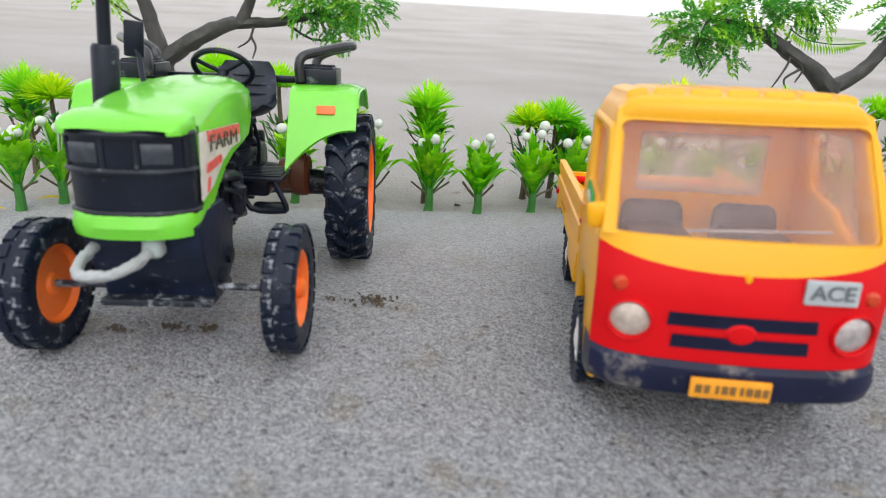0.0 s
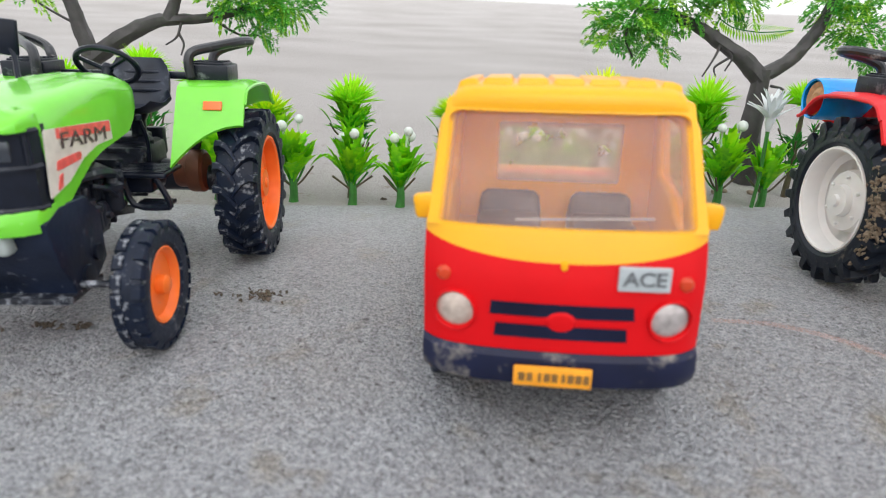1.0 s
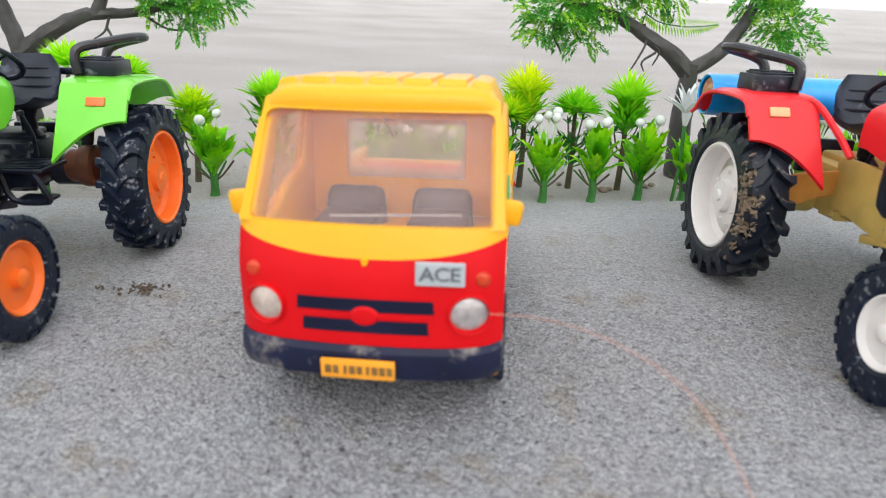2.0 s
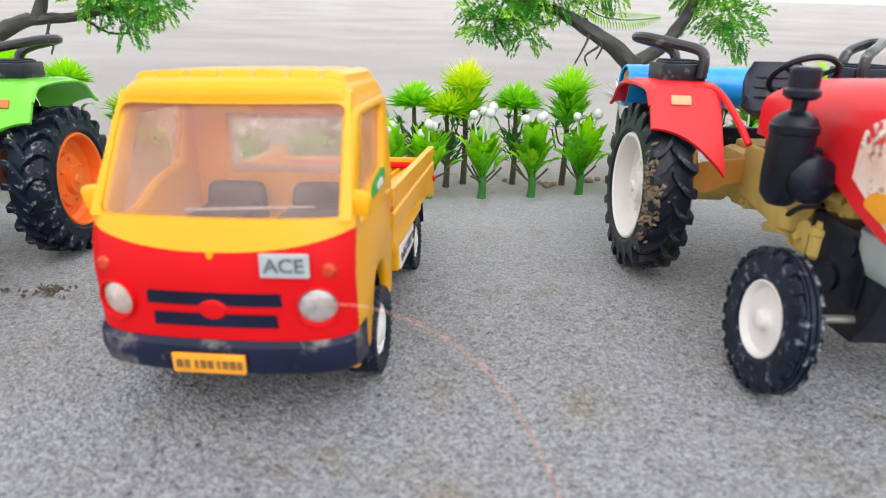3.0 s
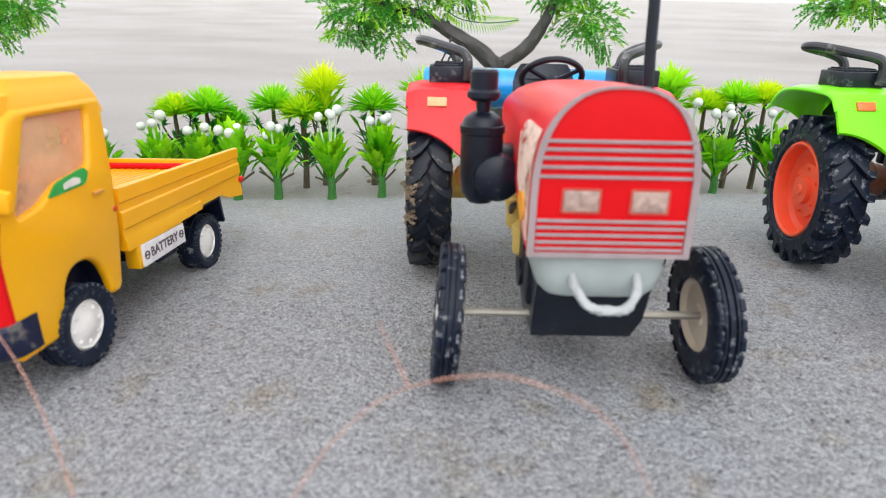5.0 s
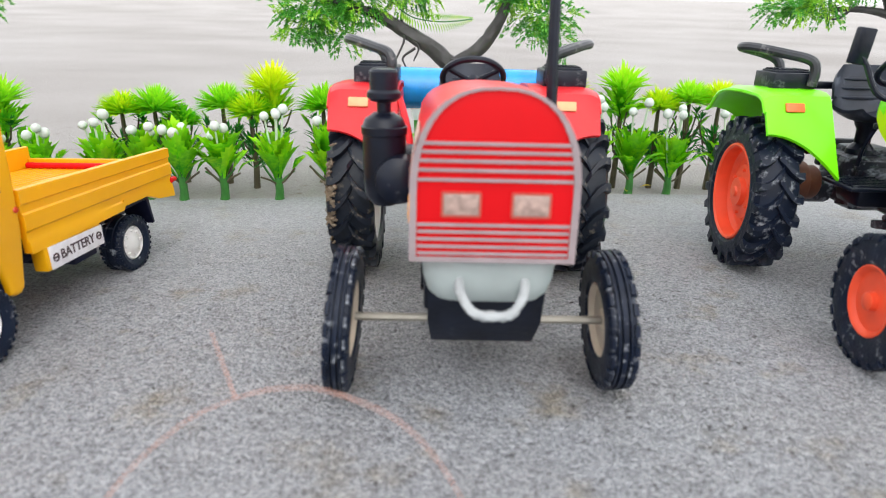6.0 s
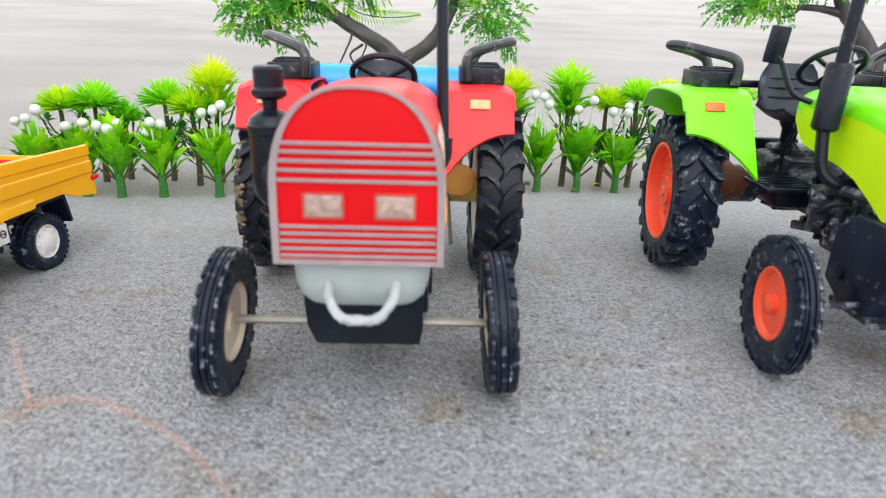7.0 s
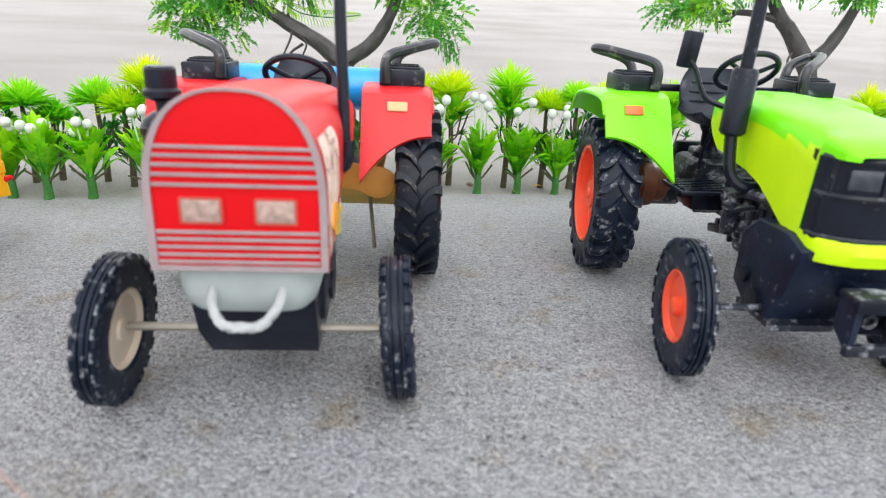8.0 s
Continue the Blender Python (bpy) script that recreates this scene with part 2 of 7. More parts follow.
def ground_material():
    m, n, l, p = nodes_of("cement_ground")
    pos = n.new("ShaderNodeNewGeometry").outputs["Position"]

    def grains(scale):
        cell = n.new("ShaderNodeTexVoronoi")
        cell.inputs["Scale"].default_value = scale
        l.new(pos, cell.inputs["Vector"])
        tone = n.new("ShaderNodeSeparateColor")
        l.new(cell.outputs["Color"], tone.inputs[0])
        dome = ramp(n, l, cell.outputs["Distance"], 0.0, 0.75, (1, 1, 1), (0, 0, 0))
        return tone.outputs[0], dome

    def blend(a, b, k):
        x = n.new("ShaderNodeMath")
        x.operation = "MULTIPLY_ADD"
        l.new(b, x.inputs[0])
        x.inputs[1].default_value = k
        l.new(a, x.inputs[2])
        return x.outputs[0]
    tone_a, dome_a = grains(780)
    tone_b, dome_b = grains(1700)
    speck = noise_tex(n, l, 900, 5, 0.75, pos)
    pit = noise_tex(n, l, 420, 3, 0.7, pos)
    patch = noise_tex(n, l, 16, 4, 0.55, pos)
    stain = noise_tex(n, l, 42, 5, 0.62, pos)
    c = mixc(n, l, tone_a, (0.185, 0.192, 0.200), (0.46, 0.468, 0.484))
    c = mixc(n, l, 0.50, c, mixc(n, l, tone_b, (0.10, 0.105, 0.112), (0.62, 0.625, 0.635)))
    c = mixc(n, l, ramp(n, l, speck, 0.63, 0.74), c, (0.62, 0.61, 0.60))
    c = mixc(n, l, ramp(n, l, pit, 0.29, 0.39, (1, 1, 1), (0, 0, 0)), c, (0.055, 0.05, 0.047))
    c = mixc(n, l, ramp(n, l, patch, 0.35, 0.7), c, (0.94, 0.91, 0.88), "MULTIPLY")
    c = mixc(n, l, ramp(n, l, stain, 0.56, 0.72), c, (0.86, 0.76, 0.60), "MULTIPLY")
    # the cement ends along a slightly skew line; beyond it lies pale sand, palest near, darkest in a broad middle band
    sep = n.new("ShaderNodeSeparateXYZ")
    l.new(pos, sep.inputs[0])
    skew = n.new("ShaderNodeMath")
    skew.operation = "MULTIPLY_ADD"
    l.new(sep.outputs["X"], skew.inputs[0])
    skew.inputs[1].default_value = -EDGE_SLOPE
    l.new(sep.outputs["Y"], skew.inputs[2])
    edge = blend(skew.outputs[0], noise_tex(n, l, 60, 4, 0.65, pos), 0.012)
    start = EDGE_Y - EDGE_SLOPE * EDGE_X + 0.006
    far = ramp(n, l, edge, start - 0.003, start + 0.004)
    dusty = ramp(n, l, blend(skew.outputs[0], noise_tex(n, l, 24, 4, 0.6, pos), 0.07), start - 0.13, start + 0.04)
    c = mixc(n, l, dusty, c, mixc(n, l, 0.52, c, (0.56, 0.55, 0.54)))
    swell = n.new("ShaderNodeMapping")
    swell.inputs["Scale"].default_value = (1.0, 1.1, 1.0)
    l.new(pos, swell.inputs["Vector"])
    swell = swell.outputs[0]
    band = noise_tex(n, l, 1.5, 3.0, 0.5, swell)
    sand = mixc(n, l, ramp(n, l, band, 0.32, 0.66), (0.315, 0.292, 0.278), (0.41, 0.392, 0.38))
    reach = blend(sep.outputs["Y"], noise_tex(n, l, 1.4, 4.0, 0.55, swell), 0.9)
    sand_tone = mixc(n, l, ramp(n, l, reach, 1.05, 1.75), (1.22, 1.23, 1.24), (0.46, 0.418, 0.390))
    sand_tone = mixc(n, l, ramp(n, l, reach, 2.6, 4.4), sand_tone, (0.64, 0.61, 0.60))
    sand = mixc(n, l, 1.0, sand, sand_tone, "MULTIPLY")
    fleck = noise_tex(n, l, 70, 4, 0.7, pos)
    near = ramp(n, l, sep.outputs["Y"], 0.5, 0.75, (1, 1, 1), (0, 0, 0))
    crumbs = mixc(n, l, near, (0, 0, 0), ramp(n, l, fleck, 0.60, 0.70))
    sand = mixc(n, l, crumbs, sand, (0.72, 0.66, 0.60), "MULTIPLY")
    sand = mixc(n, l, ramp(n, l, tone_a, 0.0, 1.0), sand, (0.90, 0.88, 0.86), "MULTIPLY")
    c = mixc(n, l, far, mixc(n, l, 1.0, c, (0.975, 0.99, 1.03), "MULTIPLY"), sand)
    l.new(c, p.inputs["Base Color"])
    p.inputs["Roughness"].default_value = 0.85
    height = blend(blend(blend(speck, dome_a, 1.2), dome_b, 0.6), ramp(n, l, pit, 0.25, 0.5), 1.1)
    bumped(n, l, p, height, 1.0, 0.0007)
    return m


# ---------- building helpers ----------
def part(name, bm, material, parent, label="", smooth=35):
    """Links a bmesh as one mesh object under a thing or a part."""
    me = bpy.data.meshes.new(name)
    bmesh.ops.recalc_face_normals(bm, faces=bm.faces)
    bm.to_mesh(me)
    bm.free()
    me.materials.append(material)
    if smooth:
        me.polygons.foreach_set("use_smooth", [True] * len(me.polygons))
        me.set_sharp_from_angle(angle=radians(smooth))
    ob = new(name, me)
    ob.parent = parent
    if label:
        tagged(ob, label)
    return ob


def shared(name, me, parent, m=None):
    ob = new(name, me)
    ob.parent = parent
    if m is not None:
        ob.matrix_basis = m
    return ob


def thing(name, m, label, category, group="", kind=""):
    ob = new(name)
    ob.empty_display_size = 0.01
    ob.matrix_basis = m
    return tagged(ob, label, category, group, kind)


def box(bm, c, s, bevel=0.0, rot=None, taper=1.0, seg=2):
    """A box at c of size s, its edges rounded; taper narrows its top in x and y."""
    m = Matrix.Translation(c) @ (rot or Matrix.Identity(4))
    v = bmesh.ops.create_cube(bm, size=1.0)["verts"]
    for q in v:
        k = taper if q.co.z > 0 else 1.0
        q.co = m @ Vector((q.co.x * s[0] * k, q.co.y * s[1] * k, q.co.z * s[2]))
    if bevel:
        e = list({e for q in v for e in q.link_edges})
        bmesh.ops.bevel(bm, geom=e, offset=bevel, segments=seg, profile=0.5, affect="EDGES", clamp_overlap=True)


def frames_along(pts):
    """Positions with two cross directions, carried smoothly along a line."""
    pts = [Vector(p) for p in pts]
    out, side = [], None
    for i, p in enumerate(pts):
        d = (pts[min(i + 1, len(pts) - 1)] - pts[max(i - 1, 0)]).normalized()
        if side is None:
            side = d.orthogonal().normalized()
        side = (side - d * side.dot(d)).normalized()
        out.append((p, side, d.cross(side)))
    return out


def curved(pts, n=4):
    """Catmull-Rom points through pts."""
    p = [Vector(q) for q in pts]
    p = [p[0] * 2 - p[1]] + p + [p[-1] * 2 - p[-2]]
    out = []
    for i in range(1, len(p) - 2):
        for k in range(n):
            t = k / n
            out.append(0.5 * (2 * p[i] + (p[i + 1] - p[i - 1]) * t + (2 * p[i - 1] - 5 * p[i] + 4 * p[i + 1] - p[i + 2]) * t * t + (3 * p[i] - p[i - 1] - 3 * p[i + 1] + p[i + 2]) * t ** 3))
    return out + [p[-2]]


def tube(bm, pts, r, n=8, flat=1.0, wob=0.0):
    """A tube along pts; r one radius or one for each point."""
    rings = []
    for i, (p, a, b) in enumerate(frames_along(pts)):
        q = r[i] if isinstance(r, (list, tuple)) else r
        rings.append([bm.verts.new(p + (a * math.cos(2 * math.pi * k / n) + b * math.sin(2 * math.pi * k / n) * flat) * q * (1 + wob * (noise.noise((p * 300 + a * k * 2)) ))) for k in range(n)])
    for u, v in zip(rings, rings[1:]):
        for k in range(n):
            bm.faces.new((u[k], u[(k + 1) % n], v[(k + 1) % n], v[k]))
    bm.faces.new(rings[0][::-1])
    bm.faces.new(rings[-1])


def lathe(bm, prof, m=None, n=28, closed=False):
    """Turns (radius, height) pairs about the local z axis."""
    m = m or Matrix.Identity(4)
    rings = []
    for r, h in prof:
        if r < 1e-7:
            rings.append([bm.verts.new(m @ Vector((0, 0, h)))])
        else:
            rings.append([bm.verts.new(m @ Vector((r * math.cos(2 * math.pi * k / n), r * math.sin(2 * math.pi * k / n), h))) for k in range(n)])
    pairs = list(zip(rings, rings[1:])) + ([(rings[-1], rings[0])] if closed else [])
    for u, v in pairs:
        for k in range(n):
            f = [u[k % len(u)], u[(k + 1) % len(u)], v[(k + 1) % len(v)], v[k % len(v)]]
            f = list(dict.fromkeys(f))
            if len(f) > 2:
                bm.faces.new(f)


def loft(bm, rings, caps=True, wrap=True):
    vs = [[bm.verts.new(p) for p in ring] for ring in rings]
    n = len(vs[0])
    for u, v in zip(vs, vs[1:]):
        for k in range(n if wrap else n - 1):
            bm.faces.new((u[k], u[(k + 1) % n], v[(k + 1) % n], v[k]))
    if caps and wrap:
        bm.faces.new(vs[0][::-1])
        bm.faces.new(vs[-1])
    return vs


def sheet(bm, rows, thick):
    """A grid of points with a thickness given as a vector or a function of the grid."""
    nu, nv = len(rows), len(rows[0])
    a = [[bm.verts.new(p) for p in r] for r in rows]
    b = [[bm.verts.new(Vector(p) + Vector(thick)) for p in r] for r in rows]
    for i in range(nu - 1):
        for j in range(nv - 1):
            bm.faces.new((a[i][j], a[i][j + 1], a[i + 1][j + 1], a[i + 1][j]))
            bm.faces.new((b[i][j], b[i + 1][j], b[i + 1][j + 1], b[i][j + 1]))
    rim = [(0, j) for j in range(nv)] + [(i, nv - 1) for i in range(1, nu)] + [(nu - 1, j) for j in range(nv - 2, -1, -1)] + [(i, 0) for i in range(nu - 2, 0, -1)]
    for (i, j), (k, q) in zip(rim, rim[1:] + rim[:1]):
        bm.faces.new((a[i][j], b[i][j], b[k][q], a[k][q]))


def plate(outline, holes=(), thick=0.001, bevel=0.0, m=None):
    """A flat plate cut to an outline with holes: a bmesh in the xy plane, moved by m."""
    cu = bpy.data.curves.new("cut", "CURVE")
    cu.dimensions, cu.fill_mode = "2D", "BOTH"
    cu.extrude, cu.bevel_depth, cu.bevel_resolution, cu.offset = max(thick / 2 - bevel, 1e-5), bevel, 2 if bevel else 0, -bevel
    for ring in (outline, *holes):
        sp = cu.splines.new("POLY")
        sp.points.add(len(ring) - 1)
        for q, (x, y) in zip(sp.points, ring):
            q.co = (x, y, 0, 1)
        sp.use_cyclic_u = True
    ob = bpy.data.objects.new("cut", cu)
    scene.collection.objects.link(ob)
    me = bpy.data.meshes.new_from_object(ob.evaluated_get(bpy.context.evaluated_depsgraph_get()))
    bm = bmesh.new()
    bm.from_mesh(me)
    bpy.data.objects.remove(ob)
    bpy.data.curves.remove(cu)
    bpy.data.meshes.remove(me)
    bmesh.ops.remove_doubles(bm, verts=bm.verts, dist=1e-6)
    if m is not None:
        bmesh.ops.transform(bm, matrix=m, verts=bm.verts)
    return bm


def rounded(pts, r, n=4):
    """The polygon pts with its corners rounded by r."""
    out = []
    k = len(pts)
    for i in range(k):
        p, a, b = Vector(pts[i]), Vector(pts[i - 1]), Vector(pts[(i + 1) % k])
        u, v = (a - p).normalized(), (b - p).normalized()
        q = min(r, (a - p).length * 0.45, (b - p).length * 0.45)
        s, e = p + u * q, p + v * q
        for j in range(n + 1):
            t = j / n
            out.append(tuple((1 - t) ** 2 * s + 2 * t * (1 - t) * p + t * t * e))
    return out


def word(name, text, size, material, parent, m, label, bold=0.0):
    """Letters in the built-in font, a hair proud of their ground."""
    cu = bpy.data.curves.new(name, "FONT")
    cu.body, cu.size, cu.extrude, cu.align_x, cu.align_y = text, size, 0.00006, "CENTER", "CENTER"
    cu.offset = bold
    ob = bpy.data.objects.new(name, cu)
    scene.collection.objects.link(ob)
    me = bpy.data.meshes.new_from_object(ob.evaluated_get(bpy.context.evaluated_depsgraph_get()))
    bpy.data.objects.remove(ob)
    me.materials.clear()
    me.materials.append(material)
    out = new(name, me)
    out.parent = parent
    out.matrix_basis = m
    return tagged(out, label)


UPRIGHT = Matrix(((1, 0, 0, 0), (0, 0, -1, 0), (0, 1, 0, 0), (0, 0, 0, 1)))
ALONG_X = Matrix(((0, 0, 1, 0), (1, 0, 0, 0), (0, 1, 0, 0), (0, 0, 0, 1)))


# ---------- ground ----------
DIPS = ((-0.9, 0.0), (-0.14, -0.0040), (-0.05, -0.0036), (0.085, -0.0014), (0.19, 0.0), (0.26, 0.0012), (0.33, 0.0010), (0.42, 0.0002), (0.9, 0.0))


def edge_step(x, y):
    """How far a place lies beyond the end of the cement: 0 on it, 1 on the sand."""
    line = EDGE_Y + EDGE_SLOPE * (min(max(x, -0.4), 0.7) - EDGE_X)
    return min(max((y - line + 0.0003) / 0.0008, 0), 1)


def ground_z(x, y):
    low = 0.0
    for (xa, za), (xb, zb) in zip(DIPS, DIPS[1:]):
        if xa <= x <= xb:
            d = (x - xa) / (xb - xa)
            low = za + (zb - za) * d * d * (3 - 2 * d)
    k = max(0.0, y - 1.2)
    rise = 0.052 * k * k / (k + 4) if y < 30 else 0.052 * 28.8 * 28.8 / 32.8
    rough = 0.0004 * noise.noise(Vector((x * 22, y * 22, 0))) + 0.002 * noise.noise(Vector((x * 3, y * 3, 5))) * min(max((y - 0.42) / 0.6, 0), 1)
    rough += 0.008 * noise.noise(Vector((x * 0.4, y * 0.4, 9))) * min(max((y - 1.2) / 5, 0), 1)
    return low + rise + rough - 0.0009 * edge_step(x, y) * max(0, 1 - max(0, y - 0.40) / 0.4)


def steps(lo, hi, fine, grow, limit):
    v, s, out = hi, fine, [hi]
    while v < limit:
        s *= grow
        v += s
        out.append(v)
    core = [lo + (hi - lo) * i / int((hi - lo) / fine) for i in range(int((hi - lo) / fine))]
    return core + out


def build_ground():
    right = steps(0.0, 0.65, 0.012, 1.18, 60)
    left = [-v for v in steps(0.0, 0.35, 0.012, 1.18, 60)][1:][::-1]
    xs = left + right
    ahead = steps(-0.1, 0.6, 0.012, 1.12, 80)
    back = [-0.1 - v for v in steps(0.0, 0.1, 0.05, 1.3, 40)][1:][::-1]
    ys = back + ahead
    ys = sorted(y for y in ys if abs(y - EDGE_Y) > 0.004)
    ys = sorted(ys + [EDGE_Y + d for d in (-0.004, -0.0008, -0.0003, 0.0, 0.0005, 0.0012, 0.004)])

    def skewed(x, y):
        near = max(0.0, 1 - abs(y - EDGE_Y) / 0.16)
        return y + EDGE_SLOPE * (min(max(x, -0.4), 0.7) - EDGE_X) * near
    verts = [(x, skewed(x, y), ground_z(x, skewed(x, y))) for y in ys for x in xs]
    w = len(xs)
    faces = [(j * w + i, j * w + i + 1, (j + 1) * w + i + 1, (j + 1) * w + i) for j in range(len(ys) - 1) for i in range(w - 1)]
    me = bpy.data.meshes.new("ground")
    me.from_pydata(verts, [], faces)
    me.polygons.foreach_set("use_smooth", [True] * len(me.polygons))
    me.materials.append(ground_material())
    tagged(new("ground", me), "rough grey cement ground running out into pale sand", "ground", kind="structure")


build_ground()


# ---------- wheels ----------
def axle_turn(side):
    """Turns a lathe's axis to the outside of the vehicle: side -1 or 1 along x."""
    return Matrix.Rotation(radians(90 * side), 4, "Y")


def rear_wheel(parent, pos, side, r, w, rim_mat, tyre_mat, deep, toe=0.0):
    """A tractor's rear wheel: tyre, its lugs one by one, and a dished rim with hub and bolts."""
    base = new("rear_wheel")
    base.parent, base.matrix_basis = parent, Matrix.Translation(pos) @ Matrix.Rotation(radians(toe), 4, "Z") @ axle_turn(side)
    h, ri = w / 2, r * 0.64
    bm = bmesh.new()
    c = r * 0.925
    lathe(bm, [(ri, -h * 0.82), (ri * 1.05, -h * 0.97), (ri * 1.16, -h * 1.0), (c * 0.90, -h), (c * 0.975, -h * 0.84), (c, -h * 0.5), (c * 1.01, 0), (c, h * 0.5), (c * 0.975, h * 0.84), (c * 0.90, h), (ri * 1.16, h * 1.0), (ri * 1.13, h * 1.03), (ri * 1.08, h * 1.03), (ri * 1.05, h * 0.97), (ri, h * 0.82)], n=48, closed=True)
    part("tyre", bm, tyre_mat, base, "black rubber tyre with dried mud", 30)
    lugs = 21
    for s in (-1, 1):
        bm = bmesh.new()
        rows = []
        for t, da, hh, wd in ((-0.10, -0.02, 0.55, 0.050), (0.10, 0.07, 1.0, 0.056), (0.40, 0.17, 1.0, 0.058), (0.70, 0.22, 1.0, 0.062), (0.95, 0.22, 0.93, 0.070), (1.035, 0.215, 0.25, 0.075), (1.02, 0.20, -0.95, 0.060)):
            low = c * 0.95 if hh > 0.5 else (c * 0.89 if hh > 0 else c * 0.82)
            top = c + (r - c) * hh if hh > 0 else c * 0.86
            rows.append([Vector((q * math.cos(b), q * math.sin(b), s * h * t)) for q, b in ((low, -da - wd), (top, -da - wd * 0.62), (top, -da + wd * 0.62), (low, -da + wd))])
        loft(bm, rows)
        first = part("lug", bm, tyre_mat, base, "", 30)
        for k in range(lugs):
            turn = Matrix.Rotation(2 * math.pi * (k + (0.5 if s > 0 else 0)) / lugs, 4, "Z")
            if k == 0:
                first.matrix_basis = turn
            else:
                shared("lug", first.data, base, turn)
    bm = bmesh.new()
    d = h * deep
    lathe(bm, [(ri * 1.02, h * 0.84), (ri * 1.0, h * 0.95), (ri * 0.965, h * 0.97), (ri * 0.93, h * 0.88), (ri * 0.90, h - d * 0.8), (ri * 0.80, h - d), (ri * 0.60, h - d), (ri * 0.56, h - d * 0.72), (ri * 0.34, h - d * 0.62), (ri * 0.31, h - d * 0.62), (ri * 0.29, h - d * 0.35), (ri * 0.12, h - d * 0.33), (ri * 0.10, h - d * 0.22), (0, h - d * 0.2)], n=40)
    lathe(bm, [(ri, -h * 0.86), (ri * 0.92, -h * 0.8), (ri * 0.8, -h * 0.1), (0, -h * 0.1)], n=32)
    part("rim", bm, rim_mat, base)
    for k in range(6):
        bm = bmesh.new()
        a = k * math.pi / 3
        lathe(bm, [(r * 0.022, h - d * 0.66), (r * 0.022, h - d * 0.52), (0, h - d * 0.5)], Matrix.Translation((ri * 0.45 * math.cos(a), ri * 0.45 * math.sin(a), 0)), n=6)
        part("bolt", bm, rim_mat, base)
    return base


def front_wheel(parent, pos, side, r, w, rim_mat, tyre_mat, camber=0.0, tread="ribs", back_mat=None, steer=0.0):
    """A tractor's front wheel: narrow ribbed tyre and a dished disc with a domed hub."""
    base = new("front_wheel")
    base.parent, base.matrix_basis = parent, Matrix.Translation(pos) @ Matrix.Rotation(radians(steer), 4, "Z") @ Matrix.Rotation(radians(-camber * side), 4, "Y") @ axle_turn(side)
    h, ri = w / 2, r * (0.54 if tread == "ribs" else 0.60)
    bm = bmesh.new()
    prof = [(ri, -h * 0.7), (ri * 1.1, -h * 0.92), (r * 0.85, -h), (r * 0.94, -h * 0.84)]
    if tread == "ribs":
        for z0, z1 in ((-0.50, -0.34), (-0.16, 0.16), (0.34, 0.50)):
            prof += [(r * 0.945, h * (z0 - 0.03)), (r, h * z0), (r, h * z1), (r * 0.945, h * (z1 + 0.03))]
    else:
        prof += [(r * 0.965, -h * 0.6), (r * 0.975, 0), (r * 0.965, h * 0.6)]
    prof += [(r * 0.94, h * 0.84), (r * 0.85, h), (ri * 1.1, h * 0.92), (ri, h * 0.7)]
    lathe(bm, prof, n=44, closed=True)
    part("tyre", bm, tyre_mat, base, "narrow black rubber tyre, dusty in its ribs", 30)
    blocks, half = 22, (0.078 if tread == "ribs" else 0.098)
    for s in (-1, 1):
        z0, z1 = (0.60, 0.98) if tread == "ribs" else (0.30, 0.98)
        bm = bmesh.new()
        loft(bm, [[Vector((q * math.cos(b), q * math.sin(b), s * h * z)) for q, b in ((r * 0.90, -half - 0.015), (t, -half), (t, half), (r * 0.90, half + 0.015))] for z, t in ((z0, r * 0.995), (z1 - 0.10, r * 1.0), (z1 + 0.03, r * 0.965), (z1 + 0.09, r * 0.90))])
        first = part("tread_block", bm, tyre_mat, base, "", 30)
        for k in range(blocks):
            turn = Matrix.Rotation(2 * math.pi * (k + (0.5 if s > 0 else 0)) / blocks, 4, "Z")
            if k == 0:
                first.matrix_basis = turn
            else:
                shared("tread_block", first.data, base, turn)
    bm = bmesh.new()
    lathe(bm, [(ri, h * 0.74), (ri * 0.96, h * 0.80), (ri * 0.9, h * 0.70), (ri * 0.82, h * 0.28), (ri * 0.4, h * 0.22), (ri * 0.27, h * 0.30), (ri * 0.25, h * 0.85), (ri * 0.18, h * 1.0), (0, h * 1.04)], n=36)
    rim = part("rim", bm, rim_mat, base)
    bm = bmesh.new()
    lathe(bm, [(ri, -h * 0.74), (ri * 0.95, -h * 0.78), (ri * 0.86, -h * 0.35), (ri * 0.3, -h * 0.3), (ri * 0.24, -h * 0.5), (0, -h * 0.5)], n=36)
    part("wheel_back", bm, back_mat or rim_mat, base)
    return base


